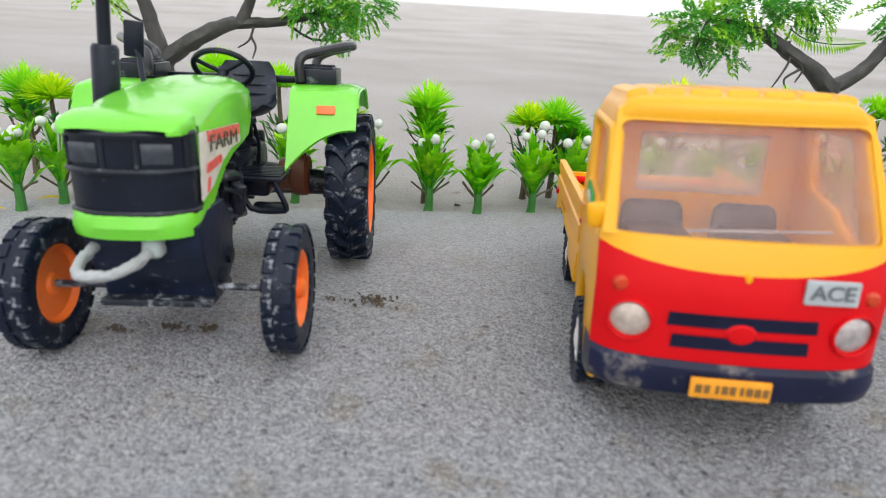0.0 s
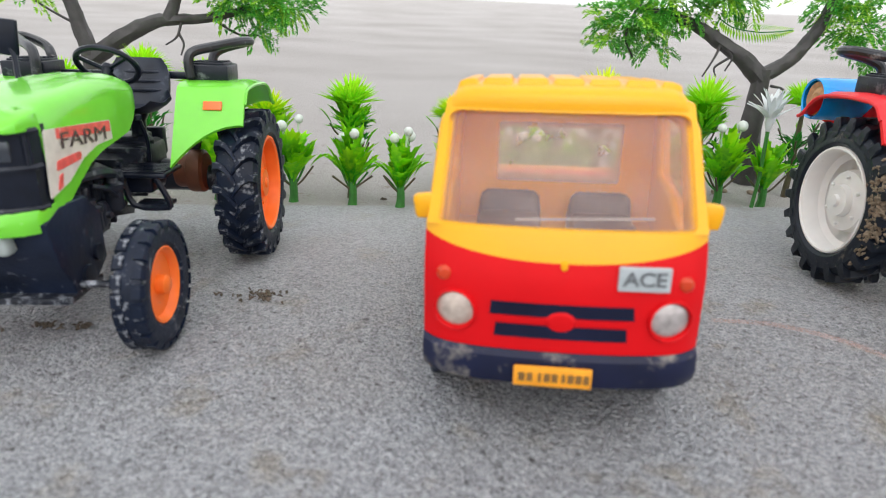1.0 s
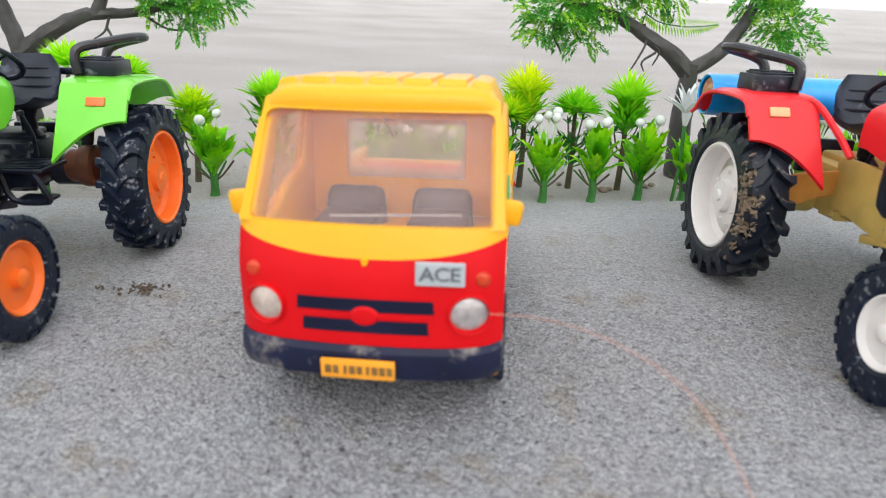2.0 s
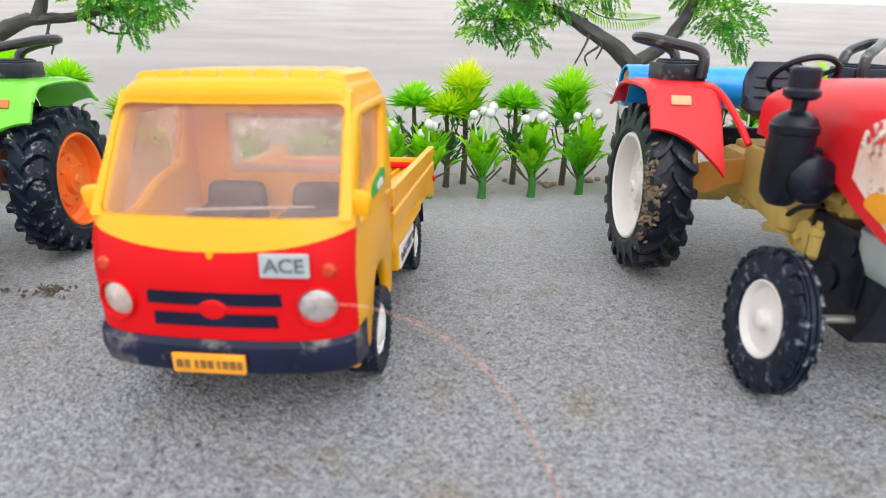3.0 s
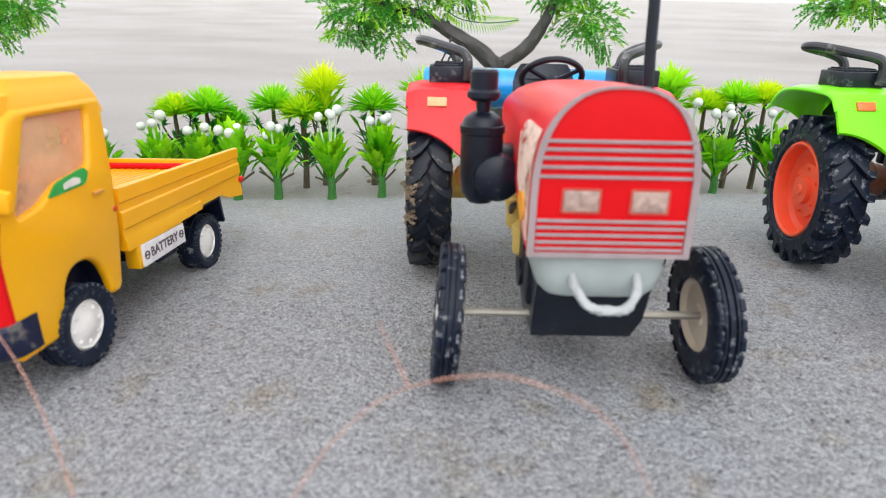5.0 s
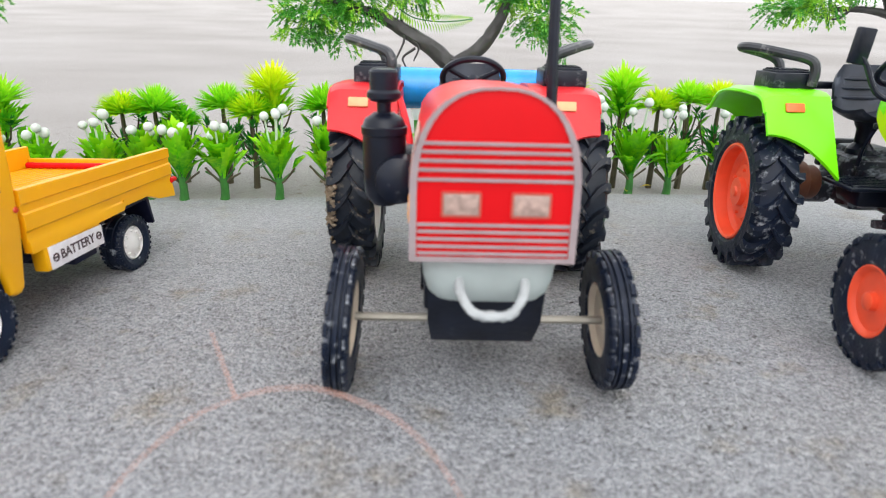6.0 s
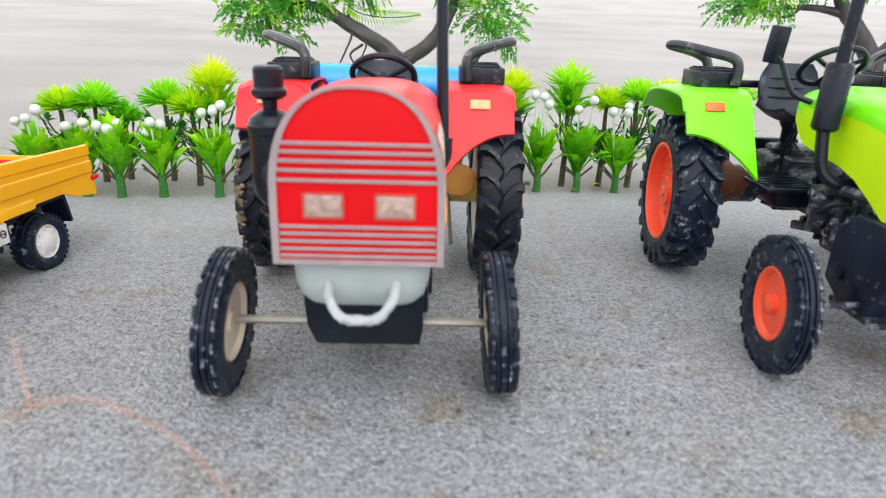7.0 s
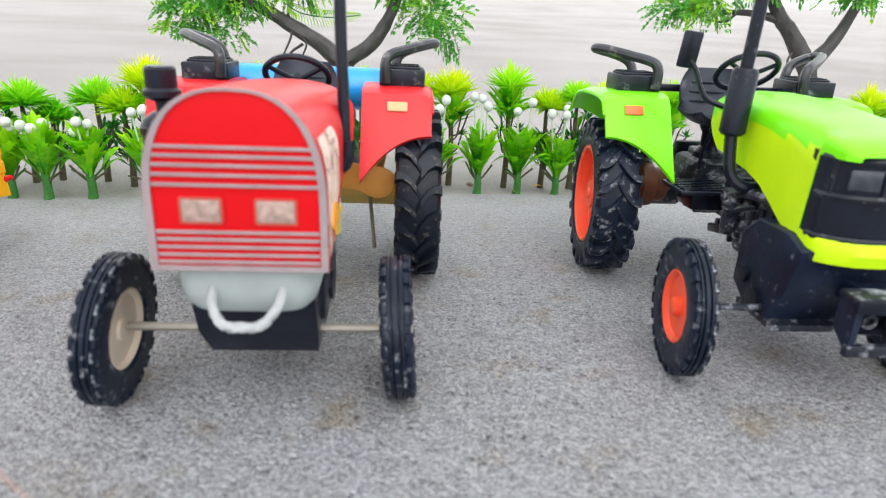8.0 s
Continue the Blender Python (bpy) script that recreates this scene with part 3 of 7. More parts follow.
# ---------- tractors ----------
def fender(parent, side, yb, mat, lamp_mat, xi, xo, rx, cheek=None, up=0.0):
    """A rear fender: a flat leaning apron with a hollowed lower edge, a tight fold, a flat top and a sloping tail."""
    prof = [(-0.0320, 0.0440), (-0.0291, 0.0495), (-0.0256, 0.0555), (-0.0221, 0.0615), (-0.0186, 0.0675), (-0.0165, 0.0712), (-0.0148, 0.0732), (-0.0115, 0.0744), (-0.0070, 0.0748), (0.004, 0.0750), (0.018, 0.0740), (0.026, 0.0712), (0.0315, 0.0655), (0.0350, 0.0575)]
    bm = bmesh.new()
    rows = []
    for i, (dy, z) in enumerate(prof):
        row = []
        for k in range(13):
            t = k / 12
            x = xi + (xo - xi) * t
            low = 0.0448 + 0.0150 * (1 - (1 - t) ** 2.2)
            zz = low if i == 0 else max(z, low + 0.0003 * i)
            dyy = dy
            if i < 5:
                dyy = -0.0165 - (0.0712 - zz) * 0.58
            droop = (0.0014 * max(0, t - 0.88) / 0.12) if i > 4 else 0
            row.append(Vector((side * x, yb + dyy, zz - droop)))
        rows.append(row)
    sheet(bm, rows, (0, 0.0011, -0.0009))
    f = part("fender", bm, mat, parent, "", 28)
    bm = bmesh.new()
    edge = [r[-1] for r in rows]
    tube(bm, curved([p + Vector((0, 0.0003, -0.0006)) for p in edge[4:]], 3), 0.0008, 6)
    part("lip", bm, mat, f)
    bm = plate(rounded([(yb - 0.012, 0.050), (yb - 0.009, 0.070), (yb + 0.020, 0.072), (yb + 0.032, 0.060), (yb + 0.02, 0.054), (yb + 0.002, 0.051)], 0.003), (), 0.0012, 0, Matrix.Translation((side * (xi + 0.0008), 0, 0)) @ ALONG_X)
    part("inner_cheek", bm, cheek or mat, f)
    bm = bmesh.new()
    zr = 0.0666 + up
    box(bm, (side * rx, yb - 0.0169 - (0.0712 - zr) * 0.58, zr), (0.0072, 0.0010, 0.0036), 0.0003, Matrix.Rotation(radians(-30), 4, "X"))
    part("reflector", bm, lamp_mat, f, "small orange reflector sticker")
    bm = bmesh.new()
    box(bm, (side * 0.0360, yb + 0.005, 0.0776), (0.0170, 0.0165, 0.0064), 0.0007)
    box(bm, (side * 0.0360, yb + 0.005, 0.0811), (0.0135, 0.0128, 0.0010), 0.0003)
    for k in range(4):
        box(bm, (side * 0.0360, yb + 0.0005 + 0.003 * k, 0.0818), (0.0125, 0.0009, 0.0006))
    part("tool_box", bm, DUSTBLACK, f, "black ribbed box on the fender")
    bm = bmesh.new()
    pts = [(0.0300, -0.0045, 0.076), (0.0298, -0.0045, 0.0825), (0.0315, -0.003, 0.0858), (0.0375, 0.003, 0.0876), (0.0460, 0.013, 0.0896), (0.0490, 0.0185, 0.0897), (0.0465, 0.0225, 0.0891), (0.038, 0.0185, 0.0867), (0.0340, 0.0155, 0.0835), (0.033, 0.0150, 0.076)]
    tube(bm, curved([(side * x, yb + y, z) for x, y, z in pts], 4), 0.00195, 10)
    part("hand_rail", bm, RAIL, f, "bent black tube rail, worn pale along its top")
    return f


def seat(parent, y, lift=0.0, dx=0.0):
    s = new("seat")
    s.parent, s.matrix_basis = parent, Matrix.Translation((dx, 0, lift))
    bm = bmesh.new()
    rows = []
    zp = 0.0672
    for i in range(13):
        t = i / 12
        if t < 0.5:
            py, pz = y - 0.017 + 0.035 * t, zp - 0.0016 * math.sin(t * 2 * math.pi)
        else:
            q = (t - 0.5) * 2
            py, pz = y + 0.0005 + 0.0060 * q ** 0.7, zp + 0.0185 * q
        hw = 0.0118 - (0.0028 * ((t - 0.82) / 0.18) ** 2 if t > 0.82 else 0) - (0.0016 * (1 - t / 0.12) if t < 0.12 else 0)
        rows.append([Vector((hw * (k / 5 - 1), py - (0.0032 * abs(k / 5 - 1) ** 2.5 if t > 0.55 else 0), pz + (0.0034 * abs(k / 5 - 1) ** 3 if t < 0.6 else 0))) for k in range(11)])
    sheet(bm, rows, (0, 0.0014, -0.0014))
    part("seat_shell", bm, SEATBLACK, s)
    for k in range(3):
        bm = bmesh.new()
        box(bm, (0, y + 0.0022 + 0.0012 * k, 0.0728 + 0.0036 * k), (0.018, 0.0007, 0.0010), 0.0003)
        part("back_rib", bm, SEATBLACK, s)
    bm = bmesh.new()
    lathe(bm, [(0, zp - 0.001), (0.0050, zp - 0.001), (0.0042, zp - 0.004), (0.0030, zp - 0.006), (0.0030, 0.056), (0.0052, 0.0535), (0.0058, 0.047), (0, 0.047)], Matrix.Translation((0, y - 0.006, 0)), n=14)
    part("seat_post", bm, BLACK, s)
    for sx in (-1, 1):
        bm = bmesh.new()
        tube(bm, curved([(sx * 0.0075, y - 0.018, 0.047), (sx * 0.0085, y - 0.020, 0.056), (sx * 0.0078, y - 0.0235, 0.0645)], 3), 0.0008, 6)
        lathe(bm, [(0, 0.0015), (0.0013, 0.0008), (0.0013, -0.0008), (0, -0.0015)], Matrix.Translation((sx * 0.0078, y - 0.0238, 0.0652)), n=8)
        part("lever", bm, BLACK, s, "thin control lever with a knob")
    return s


def steering(parent, y, z, dx=0.0):
    s = new("steering_wheel")
    s.parent, s.matrix_basis = parent, Matrix.Translation((dx, y, z)) @ Matrix.Rotation(radians(-40), 4, "X")
    bm = bmesh.new()
    R = 0.0108
    ring = [(R * math.cos(a), R * math.sin(a), 0) for a in [2 * math.pi * k / 32 for k in range(32)]]
    rings = []
    for k in range(32):
        a = 2 * math.pi * k / 32
        rings.append([bm.verts.new(((R + 0.0011 * math.cos(b)) * math.cos(a), (R + 0.0011 * math.cos(b)) * math.sin(a), 0.0011 * math.sin(b))) for b in [math.pi * j / 4 for j in range(8)]])
    for u, v in zip(rings, rings[1:] + rings[:1]):
        for j in range(8):
            bm.faces.new((u[j], u[(j + 1) % 8], v[(j + 1) % 8], v[j]))
    part("wheel_ring", bm, BLACK, s)
    for k in range(3):
        bm = bmesh.new()
        a = radians(90 + 120 * k)
        tube(bm, [(0, 0, -0.0018), (R * 0.5 * math.cos(a), R * 0.5 * math.sin(a), -0.001), (R * math.cos(a), R * math.sin(a), 0)], 0.0009, 6)
        part("spoke", bm, BLACK, s)
    bm = bmesh.new()
    lathe(bm, [(0, 0.0002), (0.002, 0), (0.0024, -0.0018), (0.0016, -0.003), (0.0016, -0.016), (0, -0.016)], n=14)
    part("column", bm, BLACK, s)
    return s


def drive_train(parent, yb, body, mid, steps=2):
    """Gearbox, engine block, rear axle housing and foot steps."""
    d = new("chassis")
    d.parent = parent
    bm = bmesh.new()
    loft(bm, [[Vector((sx * hw, y, z)) for sx, z in ((-1, z0), (-1, z1), (-0.6, z1 + 0.002), (0.6, z1 + 0.002), (1, z1), (1, z0), (0.6, z0 - 0.002), (-0.6, z0 - 0.002))] for y, hw, z0, z1 in ((yb * 0.34, 0.0118, 0.0300, 0.0480), (yb * 0.50, 0.0112, 0.0310, 0.0470), (yb * 0.56, 0.0092, 0.0330, 0.0450), (yb * 0.74, 0.0088, 0.0335, 0.0440), (yb * 0.82, 0.0115, 0.0310, 0.0465), (yb * 0.90, 0.0125, 0.0300, 0.0480))])
    part("gearbox", bm, body, d, "", 25)
    for y, hw in ((yb * 0.545, 0.0118), (yb * 0.80, 0.0122)):
        bm = bmesh.new()
        box(bm, (0, y, 0.0395), (hw * 2, 0.0018, 0.0195), 0.0006)
        part("flange", bm, body, d)
    bm = bmesh.new()
    box(bm, (0, yb * 0.30, 0.0375), (0.0225, 0.026, 0.024), 0.002)
    part("engine_block", bm, body, d)
    bm = bmesh.new()
    box(bm, (0, yb * 0.30, 0.0515), (0.0170, 0.027, 0.006), 0.0012)
    part("valve_cover", bm, body, d)
    for k in range(5):
        bm = bmesh.new()
        box(bm, (0, yb * 0.19 + 0.0056 * k, 0.0365), (0.0255, 0.0017, 0.017), 0.0005)
        part("engine_fin", bm, body, d)
    for sx in (-1, 1):
        bm = bmesh.new()
        tube(bm, curved([(sx * 0.0115, yb * 0.20, 0.0490), (sx * 0.0145, yb * 0.30, 0.0490), (sx * 0.0150, yb * 0.40, 0.0470), (sx * 0.0125, yb * 0.50, 0.0420)], 3), 0.0019, 8)
        part("side_pipe", bm, body, d)
        bm = bmesh.new()
        tube(bm, curved([(sx * 0.0140, yb * 0.26, 0.0455), (sx * 0.0165, yb * 0.33, 0.0430), (sx * 0.0155, yb * 0.43, 0.0370), (sx * 0.0110, yb * 0.52, 0.0350)], 3), 0.0009, 6)
        part("hose", bm, BLACK, d)
        for fy, fz, fr, fh in ((0.23, 0.0300, 0.0029, 0.0115), (0.415, 0.0330, 0.0034, 0.0125)):
            bm = bmesh.new()
            lathe(bm, [(0, 0), (fr * 0.7, 0), (fr, 0.0012), (fr, fh * 0.62), (fr * 1.18, fh * 0.66), (fr * 1.18, fh * 0.80), (fr * 0.7, fh * 0.86), (fr * 0.6, fh), (0, fh)], Matrix.Translation((sx * 0.0142, yb * fy, fz)), n=16)
            part("filter_bowl", bm, body, d)
        bm = bmesh.new()
        lathe(bm, [(0.0050, 0), (0.0050, 0.0022), (0.0030, 0.0034), (0.0012, 0.0034), (0.0012, 0.0050), (0, 0.0050)], Matrix.Translation((sx * 0.0115, yb * 0.325, 0.0340)) @ axle_turn(sx), n=18)
        part("pulley_cover", bm, body, d)
        bm = bmesh.new()
        box(bm, (sx * 0.0122, yb * 0.475, 0.0435), (0.0060, 0.0070, 0.0052), 0.0009, Matrix.Rotation(radians(18), 4, "X"))
        part("pump", bm, body, d)
        bm = bmesh.new()
        box(bm, (sx * 0.0120, yb * 0.50, 0.0310), (0.0030, 0.020, 0.0032), 0.0007, Matrix.Rotation(radians(-12), 4, "X"))
        part("brace", bm, body, d)
        for py, pz, pr in ((0.46, 0.0335, 0.0015), (0.545, 0.0470, 0.0012), (0.545, 0.0330, 0.0012), (0.60, 0.038, 0.0014), (0.68, 0.041, 0.0018), (0.80, 0.0465, 0.0012), (0.80, 0.0325, 0.0012)):
            bm = bmesh.new()
            lathe(bm, [(pr, 0), (pr, 0.0014), (0, 0.0016)], Matrix.Translation((sx * (0.0118 if py in (0.545, 0.80) else 0.0092 if py > 0.55 else 0.0112), yb * py, pz)) @ axle_turn(sx), n=6)
            part("bolt", bm, body, d)
    bm = bmesh.new()
    box(bm, (0, yb - 0.003, 0.0400), (0.026, 0.022, 0.020), 0.003)
    tube(bm, [(-0.042, yb, 0.033), (-0.013, yb, 0.035)], [0.0050, 0.0068], 12)
    tube(bm, [(0.013, yb, 0.035), (0.042, yb, 0.033)], [0.0068, 0.0050], 12)
    box(bm, (0, yb - 0.002, 0.0505), (0.016, 0.016, 0.004), 0.0012)
    part("rear_axle_housing", bm, body, d)
    for sx in (-1, 1):
        bm = bmesh.new()
        tube(bm, [(sx * 0.0245, yb - 0.001, 0.034), (sx * 0.0290, yb - 0.002, 0.052)], 0.0024, 8)
        part("fender_bracket", bm, body, d)
        if steps == 0:
            bm = plate(rounded([(0.0105, 0.0490), (0.0300, 0.0470), (0.0345, 0.0440), (0.0330, 0.0365), (0.0270, 0.0345), (0.0200, 0.0385), (0.0105, 0.0395)], 0.003), (), 0.0016, 0.0003, Matrix.Translation((0, yb - 0.017, 0)) @ Matrix.Diagonal((sx, 1, 1, 1)) @ UPRIGHT)
            part("floor_plate", bm, mid, d, "ochre plastic floor plate with a curved lower edge")
            continue
        st = new("foot_step")
        st.parent = d
        bm = bmesh.new()
        box(bm, (sx * 0.0190, yb * 0.63, 0.0435), (0.020, 0.019, 0.0015), 0.0005)
        for k in range(7):
            box(bm, (sx * 0.0190, yb * 0.63 - 0.0075 + 0.0025 * k, 0.0445), (0.0180, 0.0009, 0.0007))
        part("tread_plate", bm, BLACK, st)
        bm = bmesh.new()
        box(bm, (sx * 0.0165, yb * 0.63 + 0.0015, 0.0395), (0.0125, 0.014, 0.0072), 0.0015, None, 1.15)
        part("step_housing", bm, BLACK, st)
        if steps == 1:
            continue
        bm = bmesh.new()
        q = [(0.0135, 0.0425), (0.0165, 0.0325), (0.0275, 0.0315), (0.0295, 0.0335), (0.0255, 0.0425)]
        tube(bm, curved([(sx * x, yb * 0.63 - 0.0085, z) for x, z in q], 3), 0.0012, 6)
        box(bm, (sx * 0.0225, yb * 0.63 - 0.004, 0.0318), (0.0125, 0.010, 0.0016), 0.0005)
        part("hanging_step", bm, BLACK, st)
    return d


def arch_ring(hw, zb, zt, y, n=14, sharp=2.6, x0=0.0):
    """An arched outline across x at y, from the lower edge zb up over zt."""
    out = [Vector((x0 - hw, y, zb))]
    zs = zb + (zt - zb) * 0.35
    out.append(Vector((x0 - hw, y, zs)))
    for k in range(1, n):
        a = math.pi * (1 - k / n)
        c, s = math.cos(a), math.sin(a)
        out.append(Vector((x0 + hw * math.copysign(abs(c) ** (2 / sharp), c), y, zs + (zt - zs) * abs(s) ** (2 / sharp))))
    out += [Vector((x0 + hw, y, zs)), Vector((x0 + hw, y, zb))]
    return out


def shell(bm, rings, thick=0.0010):
    """An open shell through arched rings, with a wall thickness."""
    inner = []
    for r in rings:
        c = sum(r, Vector()) / len(r)
        inner.append([p + (Vector((c.x, p.y, c.z)) - p).normalized() * thick for p in r])
    a = [[bm.verts.new(p) for p in r] for r in rings]
    b = [[bm.verts.new(p) for p in r] for r in inner]
    n = len(rings[0])
    for i in range(len(rings) - 1):
        for k in range(n - 1):
            bm.faces.new((a[i][k], a[i][k + 1], a[i + 1][k + 1], a[i + 1][k]))
            bm.faces.new((b[i][k], b[i + 1][k], b[i + 1][k + 1], b[i][k + 1]))
        for k in (0, n - 1):
            bm.faces.new((a[i][k], a[i + 1][k], b[i + 1][k], b[i][k]))
    for i in (0, len(rings) - 1):
        for k in range(n - 1):
            bm.faces.new((a[i][k], b[i][k], b[i][k + 1], a[i][k + 1]))


def front_axle(parent, half, z, mat):
    bm = bmesh.new()
    tube(bm, [(-half, 0, z), (half, 0, z)], 0.0012, 8)
    return part("front_axle", bm, mat, parent, "thin bare axle rod")


def hook(parent, y, z, w, drop, out, mat, label, x0=0.0, r=0.0017):
    """A bent front guard: a U of thick cord that springs from the nose and sags forward."""
    bm = bmesh.new()
    pts = [(-w, 0, 0), (-w * 0.92, -out * 0.5, -drop * 0.45), (-w * 0.55, -out * 0.95, -drop * 0.9), (0, -out, -drop), (w * 0.55, -out * 0.95, -drop * 0.9), (w * 0.92, -out * 0.5, -drop * 0.45), (w, 0, 0)]
    tube(bm, curved([(x0 + a, y + b, z + c) for a, b, c in pts], 7), r, 10, 1.0, 0.4)
    return part("front_guard", bm, mat, parent, label)


def mud_cake(parent, r, w, a0, a1, seed):
    """Broken crumbs of dried mud stuck along a tyre's outer shoulder."""
    rnd = random.Random(seed)
    bm = bmesh.new()
    for k in range(260):
        a = radians((a0 + a1) / 2 + rnd.gauss(0, 0.24) * (a1 - a0))
        q = rnd.gauss(0.88, 0.06)
        z = 0.49 if q < 0.90 else 0.49 - 1.6 * (q - 0.90)
        size = rnd.uniform(0.0004, 0.0013)
        v = bmesh.ops.create_icosphere(bm, subdivisions=1, radius=1.0)["verts"]
        at = Matrix.Rotation(a, 4, "Z") @ Matrix.Translation((q * r, 0, z * w)) @ Matrix.Rotation(rnd.uniform(0, 3), 4, "X") @ Matrix.Diagonal((size * rnd.uniform(0.5, 1), size * rnd.uniform(0.8, 1.5), size * rnd.uniform(0.4, 0.8), 1))
        for p in v:
            p.co = at @ (p.co * (1 + 0.45 * noise.noise(p.co * 1.7 + Vector((k, 0, 0)))))
    tagged(part("dried_mud", bm, MUD, parent, "caked brown dried mud", 20), kind="stuff")


def red_tractor(m):
    t = thing("toy_tractor", m, "red toy tractor with muddy tyres standing on the cement", "toy tractor", "toy tractors")
    yb = 0.0935
    w = rear_wheel(t, (-0.0435, yb, 0.0330), -1, 0.0330, 0.0165, WHITE, MUDRUBBER, 1.1)
    mud_cake(w, 0.0330, 0.0165, -118, -52, 4)
    w = rear_wheel(t, (0.0425, yb, 0.0330), 1, 0.0330, 0.0165, WHITE, MUDRUBBER, 1.1)
    front_wheel(t, (-0.0368, 0, 0.0199), -1, 0.0199, 0.0064, WHITE, RUBBER, 4, "ribs", CREAM)
    front_wheel(t, (0.0364, 0.003, 0.0195), 1, 0.0195, 0.0077, WHITE, RUBBER, 4, "ribs", CREAM)
    front_axle(t, 0.034, 0.0205, STEEL)
    h = new("hood")
    h.parent = t
    bm = bmesh.new()
    rings = [arch_ring(0.0192, zb, zt, y, 16, 2.7, 0.001) for y, zb, zt in ((-0.0165, 0.0445, 0.0836), (-0.008, 0.0455, 0.0836), (0.005, 0.050, 0.0832), (0.018, 0.056, 0.0824), (0.035, 0.0575, 0.0812), (0.050, 0.058, 0.0800), (0.058, 0.060, 0.0790), (0.063, 0.064, 0.0765))]
    shell(bm, rings)
    part("hood_shell", bm, REDPINK, h, "faded red hood with scuffed top")
    bm = bmesh.new()
    loft(bm, [rings[-2], [Vector((p.x * 0.95, 0.0645, 0.058 + (p.z - 0.058) * 0.9)) for p in rings[-2]]])
    part("dashboard", bm, REDPINK, h)
    for sx in (-1, 1):
        x = 0.001 + sx * 0.0198

        def hood_x(y, z):
            k = min(max((y + 0.0165) / 0.0345, 0), 1)
            zb, zt = 0.0445 + 0.0115 * k, 0.0836 - 0.0012 * k
            zs = zb + (zt - zb) * 0.35
            up = min(max((z - zs) / (zt - zs), 0), 0.99) ** 1.35
            return 0.001 + sx * (0.0192 * math.sqrt(1 - up * up) ** 0.74 + 0.00025)
        rows = []
        for i in range(15):
            y = -0.0152 + 0.0232 * i / 14
            lo, hi = 0.0468 + 0.0110 * max(0, (y + 0.012) / 0.020), 0.0738 - 0.004 * max(0, (y - 0.002) / 0.006) ** 2
            rows.append([Vector((hood_x(y, lo + (hi - lo) * j / 12), y, lo + (hi - lo) * j / 12)) for j in range(13)])
        bm = bmesh.new()
        sheet(bm, rows, (sx * 0.00015, 0, 0))
        part("side_sticker", bm, WORN, h, "worn cream sticker peeling off the hood side")
        bm = plate(rounded([(-0.008, 0.0495), (-0.0125, 0.053), (-0.008, 0.0575), (-0.001, 0.056), (0.001, 0.0525)], 0.002), (), 0.0004, 0, Matrix.Translation((x + sx * 0.0001, 0, 0)) @ ALONG_X)
        part("yellow_mark", bm, PLATEORANGE, h)
    # grille: an arched red card with a grey border, bars and two lamp stickers
    g = new("grille")
    g.parent = h
    arch = [(0.001 + p.x - 0.001, p.z) for p in arch_ring(0.0195, 0.0440, 0.0842, 0, 22, 2.5, 0.001)]
    inner = [(0.001 + (x - 0.001) * 0.915, 0.0452 + (z - 0.0440) * 0.955) for x, z in arch]
    face = Matrix.Translation((0, -0.0172, 0)) @ UPRIGHT
    part("grille_card", plate(arch, (), 0.0012, 0.0002, face), RED, g)
    part("grille_border", plate(arch, (inner,), 0.0006, 0, Matrix.Translation((0, -0.0180, 0)) @ UPRIGHT), SILVERLINE, g, "grey painted border")
    for z in (0.0719, 0.0700, 0.0680, 0.0659, 0.0637, 0.0531, 0.0514, 0.0496, 0.0478, 0.0461):
        bm = bmesh.new()
        box(bm, (0.001, -0.0180, z), (0.0352, 0.0006, 0.00075), 0.0001)
        part("grille_bar", bm, SILVERLINE, g)
    for x in (-0.0066, 0.0094):
        bm = bmesh.new()
        box(bm, (x, -0.0181, 0.0580), (0.0082, 0.0008, 0.0050), 0.0004)
        part("lamp_sticker", bm, LAMPBROWN, g, "scuffed brown headlight sticker")
        bm = plate(rounded([(x - 0.0046, 0.0550), (x + 0.0046, 0.0550), (x + 0.0046, 0.0610), (x - 0.0046, 0.0610)], 0.0006), (rounded([(x - 0.0041, 0.0555), (x + 0.0041, 0.0555), (x + 0.0041, 0.0605), (x - 0.0041, 0.0605)], 0.0004),), 0.0006, 0, Matrix.Translation((0, -0.0180, 0)) @ UPRIGHT)
        part("lamp_frame", bm, LAMPEDGE, g)
    # nose below the grille
    bm = bmesh.new()
    loft(bm, [[Vector((0.001 + hw * math.copysign(abs(math.cos(a)) ** 0.45, math.cos(a)), -0.004 + dy * math.copysign(abs(math.sin(a)) ** 0.45, math.sin(a)), z)) for a in [2 * math.pi * (k + 0.5) / 32 for k in range(32)]] for hw, dy, z in ((0.0166, 0.0122, 0.0448), (0.0168, 0.0122, 0.0420), (0.0164, 0.0120, 0.0375), (0.0154, 0.0114, 0.0340), (0.0136, 0.0100, 0.0320))])
    part("nose_tank", bm, MILKY, t, "milky translucent plastic nose")
    bm = bmesh.new()
    loft(bm, [[Vector((0.001 + sx * hw, y, z)) for sx in (-1, 1) for y in ((y0, y1) if sx < 0 else (y1, y0))] for hw, y0, y1, z in ((0.0150, -0.010, 0.026, 0.0345), (0.0150, -0.006, 0.026, 0.022), (0.0140, 0.000, 0.022, 0.0135))])
    box(bm, (0.001, 0.0130, 0.0335), (0.0326, 0.0270, 0.0215), 0.0012)
    fs = part("front_support", bm, BLACK, t)
